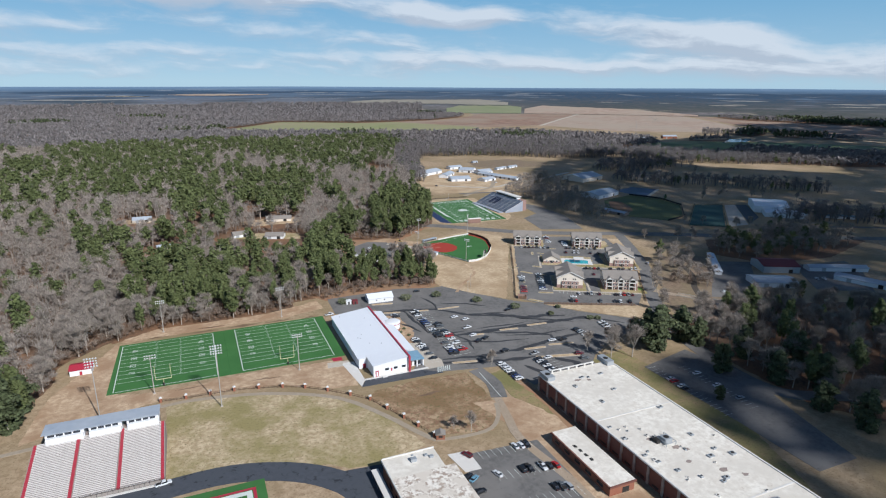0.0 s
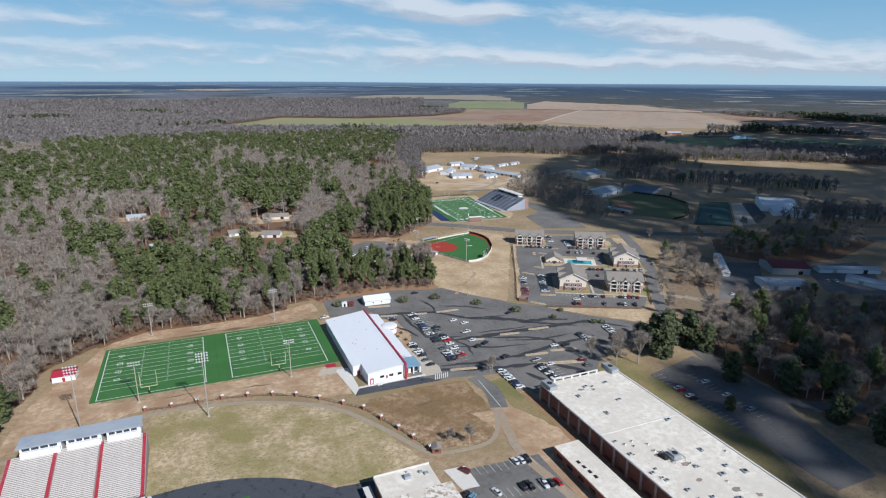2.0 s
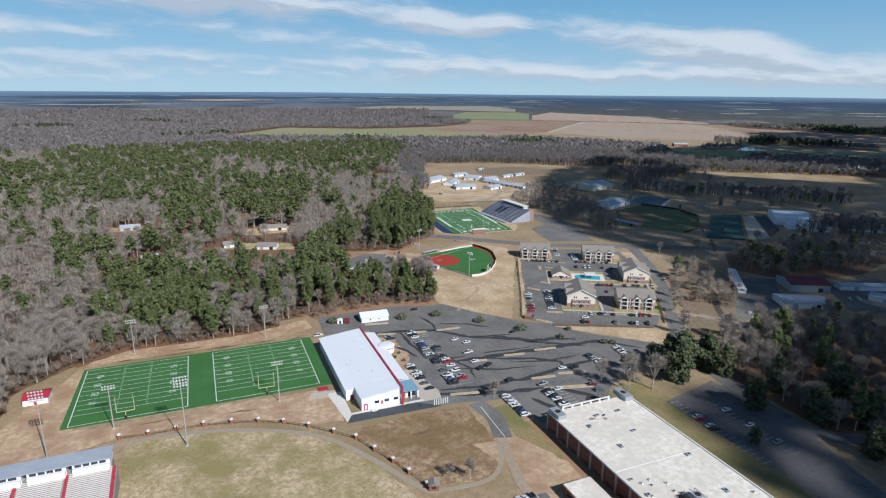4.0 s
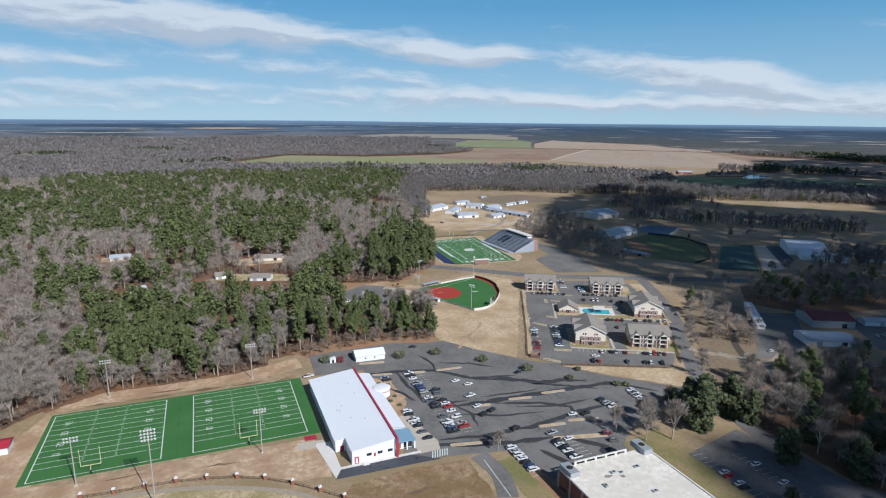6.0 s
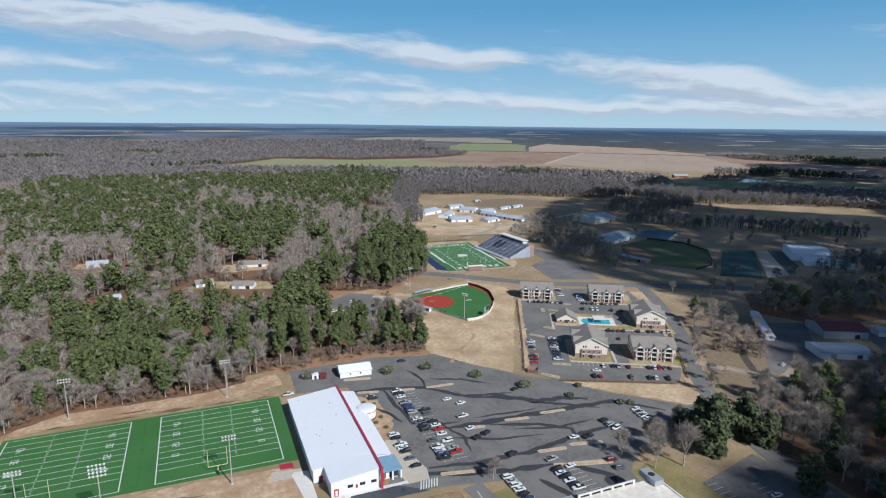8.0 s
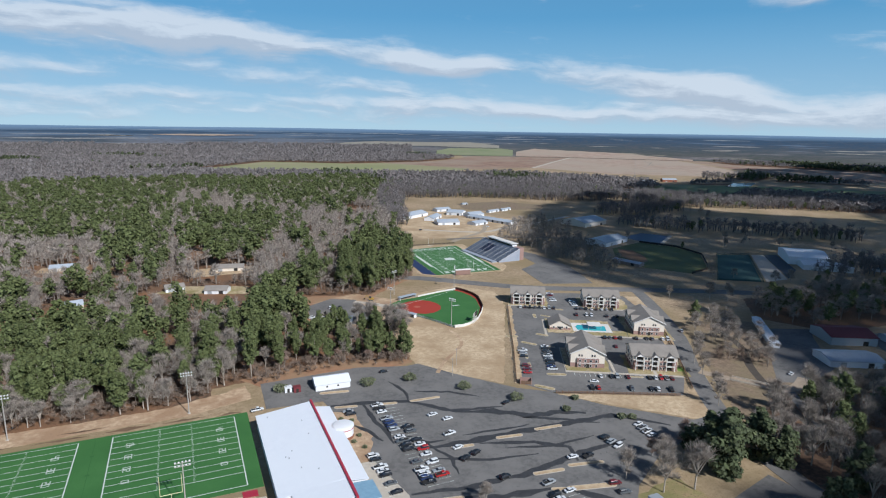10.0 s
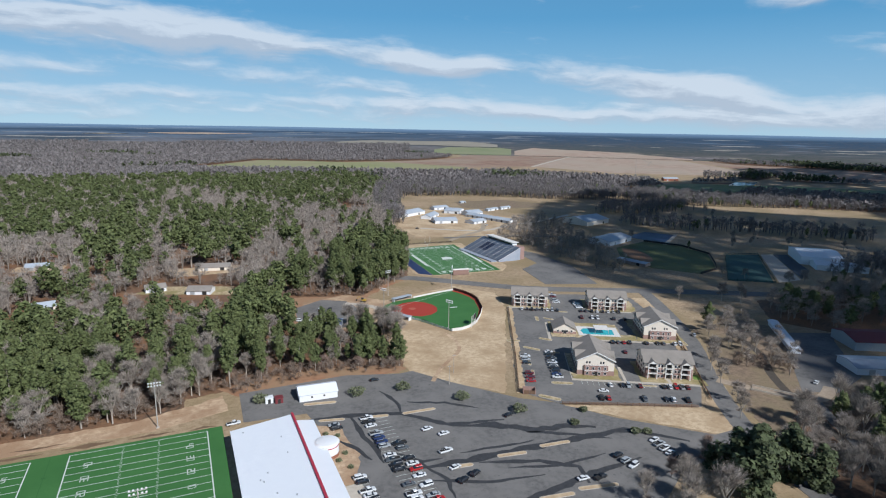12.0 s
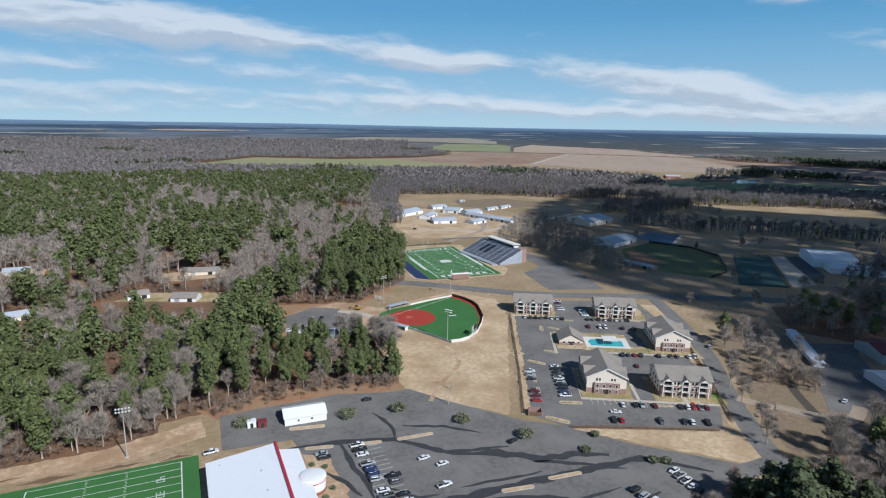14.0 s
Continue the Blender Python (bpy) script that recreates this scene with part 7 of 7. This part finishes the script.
stand_mesh("hedgerow", "thin leafless trees between the stadium and the park", MIDBARE, bx, by, rng.uniform(0.5, 0.95, len(bx)), TWIGS)
bx, by = scatter(BELTS[1:], 7.8, (), 0.6)
i = rng.random(len(bx)) < 0.12
stand_mesh("hedgerow", "dense leafless hedgerow trees across the park", BACKBARE, bx[~i], by[~i], rng.uniform(0.6, 1.25, (~i).sum()), FARTWIGS)
stand_mesh("hedgerow_pines", "scattered evergreens in the hedgerows", BACKPINE, bx[i], by[i], rng.uniform(0.4, 0.75, i.sum()), NEEDLES)
# scattered park trees by the courts
for x, y, s in ((470, 330, 0.7), (540, 250, 0.8), (575, 255, 0.7), (620, 228, 0.85), (650, 240, 0.7), (640, 195, 0.8), (600, 150, 0.9), (585, 120, 0.9), (470, 120, 0.8), (448, 118, 0.85), (330, 120, 0.7),
                (340, 205, 0.7), (420, 160, 0.6), (436, 150, 0.6), (700, 420, 0.9), (740, 470, 0.9)):
    plant(BARES, x, y, s, rng.uniform(0, 360))
# the ragged front of the woods by the practice field
FRONT = [(-114, 52), (-92, 66), (-58, 65), (-26, 66), (-8, 72), (-8, 82), (-52, 78), (-88, 86), (-116, 60)]
sheet("forest_floor", FRONT, 0.072, LITTER, "brown leaf litter at the edge of the woods", "ground")
gx, gy = scatter([FRONT], 6.4, (), 0.7)
for x, y in zip(gx, gy):
    plant(PINES if rng.random() < 0.4 else BARES, x, y, rng.uniform(0.6, 1.15), rng.uniform(0, 360))
# brush along the wood's edge
ux, uy = scatter([FRONT, [(-112, 60), (-88, 88), (-52, 80), (8, 86), (38, 95), (68, 90), (96, 80), (96, 76), (68, 85), (38, 91), (8, 82), (-52, 76), (-88, 84)],
                  [(-150, -30), (-137, 8), (-137, 32), (-112, 58), (-116, 62), (-142, 34), (-143, 8), (-156, -30)],
                  [(14, 76), (60, 81), (92, 73), (98, 77), (92, 84), (66, 90), (30, 94), (6, 86)], [(258, 10), (270, 24), (300, 10), (286, -6)], [(62, 228), (116, 212), (166, 256), (160, 260), (114, 218), (64, 234)]], 3.4, (), 0.9)
stand_mesh("brush", "low leafless brush along the wood's edge", [twig_tris(rng, 130, 4.5, 2.0, 0.055, 1.3) for _ in range(6)], ux, uy, rng.uniform(0.4, 1.6, len(ux)), BRUSHWOOD)

# ---------- lot markings, damp streaks, islands ----------


def streak(line, width, z=0.105):
    """A damp, ragged-edged run of water along a line."""
    pts = []
    for a, b in zip(line, line[1:]):
        n = max(2, int(math.dist(a, b) / 3))
        pts += [(a[0] + (b[0] - a[0]) * k / n, a[1] + (b[1] - a[1]) * k / n) for k in range(n)]
    pts.append(line[-1])
    pts = [(x + 0.8 * noise.noise((x * 0.15, y * 0.15, 0)), y + 0.8 * noise.noise((x * 0.15, y * 0.15, 5))) for x, y in pts]
    left, right = [], []
    for i, p in enumerate(pts):
        a, b = Vector(pts[max(i - 1, 0)]), Vector(pts[min(i + 1, len(pts) - 1)])
        d = (b - a).normalized()
        n = Vector((-d.y, d.x))
        taper = min(1.0, 0.3 + 3 * min(i, len(pts) - 1 - i) / len(pts))
        l = width * taper * (0.5 + 0.45 * noise.noise((p[0] * 0.2, p[1] * 0.2, 9)))
        r = width * taper * (0.5 + 0.45 * noise.noise((p[0] * 0.2, p[1] * 0.2, 17)))
        left.append((p[0] + n.x * l, p[1] + n.y * l))
        right.append((p[0] - n.x * r, p[1] - n.y * r))
    z = layer(z)
    s = Shape()
    for i in range(len(pts) - 1):
        s.face((*right[i], z), (*right[i + 1], z), (*left[i + 1], z), (*left[i], z))
    return part("damp_streak", s, WET, lot, "dark damp streak on the asphalt")


for line, width in (([(37, 40), (57, 37), (78, 30.6), (81, 27), (88, 19), (95, 13), (106, 11), (117, 9)], 3.0), ([(95, 12), (111, 6), (126, -4.7), (139, -6), (150, -12)], 4.2),
                    ([(57, 37), (57, 18), (59, 6), (58, -4)], 2.2), ([(62, -10), (70, -12), (88, -14), (116, -15), (139, -17), (160, -18), (178, -36)], 4.0),
                    ([(92, -17), (113, -25), (125, -34), (122, -44)], 2.6), ([(53, -39), (76, -43), (102, -43), (130, -39), (151, -38)], 3.2), ([(45, -40), (60, -46), (80, -52), (104, -56)], 3.4),
                    ([(108, -58), (118, -70), (112, -80)], 4.5), ([(70, -20), (90, -30), (110, -33)], 1.8), ([(88, -8), (104, -10), (120, -11)], 1.6), ([(70, -6), (76, -22), (74, -34)], 1.5),
                    ([(84, 40), (100, 33), (112, 22)], 2.0), ([(120, -4), (132, -10), (150, -22)], 2.2), ([(76, 55), (80, 42), (78, 31)], 1.6), ([(46, 20), (52, 10), (55, 0)], 2.2),
                    ([(90, -62), (96, -74), (94, -82)], 3.0), ([(100, -24), (118, -30), (140, -30)], 1.5), ([(64, 2), (72, -8), (80, -9)], 1.5)):
    streak(line, width)


def island(x0, y0, x1, y1, w=2.2, label="narrow kerbed island of dry grass in the lot"):
    """A long island with rounded ends: a kerb ring and a grass fill."""
    a, b = Vector((x0, y0)), Vector((x1, y1))
    ang = math.atan2((b - a).y, (b - a).x)
    t = thing("traffic_island", label, "traffic island", x0, y0, 0, math.degrees(ang), "islands of the parking lot")
    ln, r = (b - a).length, w / 2

    def ringp(r):
        pts = [(ln + r * math.sin(k * math.pi / 8), -r * math.cos(k * math.pi / 8)) for k in range(9)]
        return pts + [(-r * math.sin(k * math.pi / 8), r * math.cos(k * math.pi / 8)) for k in range(9)]

    part("kerb", Shape().prism(ringp(r), 0.0, 0.24), CONCRETE, t)
    part("grass", Shape().prism(ringp(r - 0.25), 0.2, 0.28), STRAW, t)


for q in ((79.4, 30, 92.6, 29.3), (61.5, 33, 71.3, 31.2), (44.2, 37, 52.9, 35), (101, -16, 111, -17.5), (120.2, -16, 131.5, -17.2), (101.2, -45, 112.3, -46.5), (117, -45.3, 130, -48),
          (56.6, -45, 68.7, -47.6), (80, -16, 88, -17), (102, -56, 106, -57.5)):
    island(*q)
island(41.5, 54.4, 53.3, 52.2, 2.6, "kerbed strip of grass before the shed")
island(108, -58, 124, -62, 3.0, "tan kerbed island at the school lot")

STALL = Shape().box(-2.5, 2.5, -0.07, 0.07, -0.01, 0.0)
STALL_LINE = obj("stall_line", STALL, LINE, lot)
STALL_LINE.location = (47.5, -8, 0.12)


def stalls(x0, y0, x1, y1, n, turn, host=lot, z=0.12):
    for k in range(n):
        u = k / max(1, n - 1)
        o = new("stall_line", STALL_LINE.data)
        o.parent = host
        o.location, o.rotation_euler = (x0 + (x1 - x0) * u, y0 + (y1 - y0) * u, z), (0, 0, radians(turn))


stalls(47.5, -11, 47.5, -40, 11, 0)
stalls(62.3, 30, 62.3, -37, 24, 0)
stalls(68, 30, 68, -37, 24, 0)
stalls(79.6, -58, 79.6, -78, 8, 0)
stalls(100.6, -59, 100.6, -78, 8, 0)
stalls(107, -59, 107, -78, 8, 0)
stalls(33, -123.4, 56, -125.6, 9, 92)
stalls(33, -138, 58, -141.5, 10, 92)
stalls(30, -154, 58, -157, 11, 92)
stalls(151, -90, 151, -140, 18, 0)
stalls(167, -96, 167, -140, 16, 0)
f = xform(*A, RZ)
for k in range(19):
    o = new("stall_line", STALL_LINE.data)
    o.parent = lot
    o.location, o.rotation_euler = (*f(-8 + k * 2.7, -10), 0.12), (0, 0, radians(RZ + 90))
crossing = Shape()
for k in range(7):
    crossing.prism([(44.6 + k * 1.1, -51.2), (45.1 + k * 1.1, -51.2), (47.1 + k * 1.1, -46.2), (46.6 + k * 1.1, -46.2)], 0.09, 0.125)
part("hatched_marking", crossing, LINE, lot, "white hatched no-parking marking")
part("centre_line", Shape().prism([(64.2, -60), (64.5, -60), (63.2, -86), (62.9, -86)], 0.1, 0.13), LINE, lot)

# ---------- cars ----------
PAINT = {"w": ("white", (0.72, 0.73, 0.74)), "d": ("black", (0.018, 0.019, 0.022)), "s": ("silver", (0.38, 0.40, 0.42)), "b": ("dark blue", (0.025, 0.045, 0.14)),
         "r": ("bright red", (0.42, 0.02, 0.02)), "m": ("maroon", (0.14, 0.015, 0.02)), "g": ("grey", (0.11, 0.12, 0.13)), "l": ("light blue", (0.16, 0.33, 0.45))}
PAINTS = {k: plain("car_paint_" + v[0].replace(" ", "_"), v[1], 0.28, 0.1, 0.6) for k, v in PAINT.items()}
STOCK = {}


def car_body(length, width, z0, deck, hood, tail, w=0.0):
    """A lofted lower body with sloping nose and tail and tucked sides."""
    s = Shape()
    a, h = length / 2, width / 2
    secs = [(-a, z0 + 0.12, tail - 0.12, 0.80), (-a + 0.18, z0, tail, 0.95), (-a * 0.45, z0, deck, 1.0), (a * 0.30, z0, deck, 1.0), (a * 0.45, z0, hood, 1.0), (a - 0.3, z0, hood - 0.1, 0.95), (a, z0 + 0.12, hood - 0.3, 0.78)]
    for x, lo, hi, k in secs:
        mid = (lo + hi) / 2
        s.v += [(x, -h * k * 0.92, lo), (x, -h * k, mid), (x, -h * k * 0.90, hi), (x, h * k * 0.90, hi), (x, h * k, mid), (x, h * k * 0.92, lo)]
    for i in range(len(secs) - 1):
        for j in range(6):
            p, q = i * 6 + j, i * 6 + (j + 1) % 6
            s.f.append((p, p + 6, q + 6, q))
    s.f += [tuple(range(5, -1, -1)), tuple(range(len(s.v) - 6, len(s.v)))]
    return s


def car_cabin(x0, x1, y, z0, z1, rake0, rake1, tuck=0.14):
    s = Shape()
    s.v += [(x0, -y, z0), (x1, -y, z0), (x1, y, z0), (x0, y, z0), (x0 + rake0, -y + tuck, z1), (x1 - rake1, -y + tuck, z1), (x1 - rake1, y - tuck, z1), (x0 + rake0, y - tuck, z1)]
    s.f += [(3, 2, 1, 0), (4, 5, 6, 7), (0, 1, 5, 4), (1, 2, 6, 5), (2, 3, 7, 6), (3, 0, 4, 7)]
    return s


def build_car(kind, colour):
    name, paint = PAINT[colour][0], PAINTS[colour]
    word_ = {"sedan": "saloon car", "suv": "sport utility car", "pickup": "pickup truck"}[kind]
    c = thing(kind if kind != "sedan" else "car", f"parked {name} {word_} on the asphalt", "car" if kind != "pickup" else "pickup truck", 0, 0, 0, 0, "parked vehicles")
    if kind == "sedan":
        ln, wd, top = 4.8, 1.85, 1.45
        part("body", car_body(ln, wd, 0.28, 0.95, 0.92, 0.98), paint, c)
        part("cabin_glass", car_cabin(-1.75, 1.15, 0.80, 0.93, top - 0.04, 0.6, 0.75), GLASS, c)
        part("roof", car_cabin(-1.18, 0.42, 0.68, top - 0.05, top, 0.05, 0.08, 0.05), paint, c)
    elif kind == "suv":
        ln, wd, top = 4.9, 1.95, 1.78
        part("body", car_body(ln, wd, 0.32, 1.08, 1.05, 1.1), paint, c)
        part("cabin_glass", car_cabin(-2.3, 1.1, 0.86, 1.06, top - 0.05, 0.25, 0.7), GLASS, c)
        part("roof", car_cabin(-2.1, 0.45, 0.74, top - 0.06, top, 0.05, 0.08, 0.05), paint, c)
    else:
        ln, wd, top = 5.7, 2.0, 1.85
        part("body", car_body(ln, wd, 0.42, 1.12, 1.15, 1.12), paint, c)
        part("cabin_glass", car_cabin(-0.55, 1.5, 0.88, 1.12, top - 0.05, 0.2, 0.6), GLASS, c)
        part("roof", car_cabin(-0.4, 0.92, 0.76, top - 0.06, top, 0.05, 0.08, 0.05), paint, c)
        part("cargo_bed", Shape().box(-2.65, -0.7, -0.75, 0.75, 1.0, 1.14), DARK, c)
    wr = 0.34 if kind == "sedan" else 0.39
    for sx in (-ln * 0.3, ln * 0.31):
        for sy in (-1, 1):
            y = sy * (wd / 2 - 0.12)
            wh = part("wheel", Shape().tube((sx, y - 0.11, wr), (sx, y + 0.11, wr), wr, wr, 10), TYRE, c)
            part("rim", Shape().tube((sx, y + sy * 0.11, wr), (sx, y + sy * 0.125, wr), wr * 0.6, wr * 0.6, 8), CHROME, wh)
    for sy in (-0.62, 0.62):
        part("headlight", Shape().box(ln / 2 - 0.12, ln / 2 + 0.005, sy - 0.16, sy + 0.16, 0.58, 0.72), LAMPGLASS, c)
        part("tail_light", Shape().box(-ln / 2 - 0.005, -ln / 2 + 0.12, sy - 0.14, sy + 0.14, 0.68, 0.86), TAIL, c)
    return c


def park(x, y, turn, colour, kind=None):
    kind = kind or ("sedan", "suv", "pickup", "suv", "sedan")[int(rng.integers(5))]
    turn += rng.uniform(-2.5, 2.5)
    m = pose(x, y, 0.09, 0, 0, turn)
    if (kind, colour) not in STOCK:
        STOCK[kind, colour] = c = build_car(kind, colour)
        c.matrix_basis = m
        return c
    return copy_thing(STOCK[kind, colour], m)


def row(x0, y0, x1, y1, turn, colours):
    """A row of parked cars, one letter each; a dot leaves a stall empty."""
    n = len(colours)
    for k, ch in enumerate(colours):
        if ch != ".":
            u = k / max(1, n - 1)
            park(x0 + (x1 - x0) * u, y0 + (y1 - y0) * u, turn + (180 if rng.random() < 0.3 else 0), ch)


row(62.4, 31.3, 62.3, -10.6, 0, "wdw.sbbs.wgdd")
row(68.6, 6.7, 68, -12.5, 0, "dg.dwr")
row(62.2, -20.4, 61.3, -35, 0, "g.wwbd")
row(67.6, -16.8, 67.8, -32.4, 0, "w.w.sr")
row(47.6, -9.9, 48.2, -36, 0, "wd.wwd.g.d")
row(48.2, 30.6, 48.6, 27.6, 0, "sd")
row(79.3, -56.7, 79.7, -74.3, 0, "wswwdbw")
row(100, -59.4, 101, -73, 0, "dwdwdw")
row(143.2, -33.6, 143.8, -41.5, 15, "dsw")
row(164.6, -30, 163, -43.2, 10, "wswwd")
row(48.8, -124, 53.8, -125, 92, "wwd")
row(44, -138.4, 57.4, -141, 92, "dd.wdr")
row(49.8, -152, 54.6, -153.6, 92, "dgs")
row(150.8, -104.2, 150.2, -114.6, 0, "wr.wd")
row(163.5, 66.6, 149, 37.4, RZ + 5, "wsd..mmr")
row(179.4, 67.2, 164, 36.4, RZ + 5, "wddgwsddbw")
row(208, 142.4, 229, 130.4, RZ + 90, "wddgdwsd")
row(248.3, 164.4, 239.5, 147, RZ, "wm.sw")
row(251, 138.6, 247.6, 130.5, RZ + 10, "wwsw")
row(243.9, 123.4, 266.8, 112, RZ + 90, "dgdwdwsd")
row(235.4, 111.6, 259.5, 97.4, RZ + 90, "m.ww..d.d")
row(223.6, 66.2, 258.8, 48.6, RZ + 90, "dgrd..d.dg.ww")
row(182.8, 18.7, 216.2, 2, RZ + 90, "w.ds.m...dwrsm")
row(169.6, 9, 205.5, -8.4, RZ + 90, "dr....g..dw.d")
for x, y, turn, c, kind in ((83, 13.2, 10, "w", "sedan"), (87.8, 7, 8, "w", "sedan"), (83.1, -5.5, 8, "w", "pickup"), (81.7, -16.9, 15, "w", "sedan"), (81, -25.5, 28, "d", "suv"),
                            (86.7, -23.4, 28, "d", "suv"), (89, -42.8, 12, "d", "suv"), (10, 47.6, 8, "w", "pickup"), (120.4, 10.9, 20, "d", "sedan"), (106.7, -59.3, 5, "w", "sedan"),
                            (102.3, -52.4, 10, "s", "pickup"), (121.2, -41, 0, "w", "sedan"), (127.3, -42.9, 10, "d", "pickup"), (125, -62, -10, "m", "suv"), (124.6, -67.8, -10, "g", "suv"),
                            (33.7, -137.2, 100, "w", "sedan")):
    park(x, y, turn, c, kind)
for x, y, turn, c, kind in ((28, -121.8, 118, "m", "suv"), (22.6, -134.2, 30, "d", "sedan"), (24, -136.4, 30, "l", "sedan"), (23, -143.9, 10, "d", "suv"), (-84, -94, 8, "w", "pickup"),
                            (167.7, -104.7, 0, "w", "sedan"), (167.2, -118, 5, "w", "sedan"), (167.3, -131.7, 0, "s", "sedan"), (219.9, 51, 60, "m", "sedan"), (175.3, 14.6, RZ, "w", "sedan"),
                            (279, 57.5, 58, "s", "suv"), (356, 470, 30, "w", "pickup"), (262, 475, 20, "d", "suv"), (282, -18, 20, "w", "sedan"), (320, 330, 60, "w", "suv"),
                            (77.5, 67.5, 0, "d", "sedan")):
    park(x, y, turn, c, kind)
row(60.5, 162, 61, 172, 0, "d..w")
row(78, 190, 84, 188, 60, "wd")
row(372, -24, 392, -34, 60, "ww.wd")
row(415, -8, 425, -14, 60, "dgd")

# ---------- the cloud bank over the south-east ----------
VEIL = [(258, -60), (288, -28), (312, 24), (328, 84), (330, 134), (314, 190), (313, 265), (330, 350), (400, 430), (440, 520), (560, 640), (700, 720), (760, 640), (800, 470), (950, 330),
        (1050, 420), (880, 640), (860, 800), (1000, 900), (1250, 950), (1300, 200), (700, -200), (500, -250)]
THICK = [(122, -330), (136, -140), (150, -88), (186, -88), (215, -72), (262, -56), (330, -50), (520, -120), (760, -200), (900, -330)]
FARVEIL = [(1250, 950), (1500, 1000), (1800, 1300), (2600, 1200), (2600, 200), (1300, 200)]
ALT = 900.0
off = -sun_way * (ALT / sun_way.z)
unit = Shape().dome((0, 0, 0), 1.0, 1.0, 2, 6)
cloud = Shape()
for poly, gap, r0, r1 in ((VEIL, 12.0, 7.4, 9.3), (THICK, 14.5, 7.8, 9.8), (FARVEIL, 34.0, 21, 27)):
    cxs, cys = scatter([poly], gap)
    for x, y in zip(cxs, cys):
        r = rng.uniform(r0, r1)
        n0 = len(cloud.v)
        cloud.v += [(x - off.x + r * a, y - off.y + r * b, ALT + r * 0.7 * c + rng.uniform(-9, 9)) for a, b, c in unit.v]
        cloud.f += [tuple(n0 + k for k in fc) for fc in unit.f]
CLOUD = mat("cloud_vapour", (0.85, 0.86, 0.88), (0.8, 0.81, 0.84), 0.01, rough=1.0, spec=0.0)
tagged(obj("cloud", cloud, CLOUD, smooth=True), "broken grey-white cumulus bank overhead", "cloud", kind="stuff")
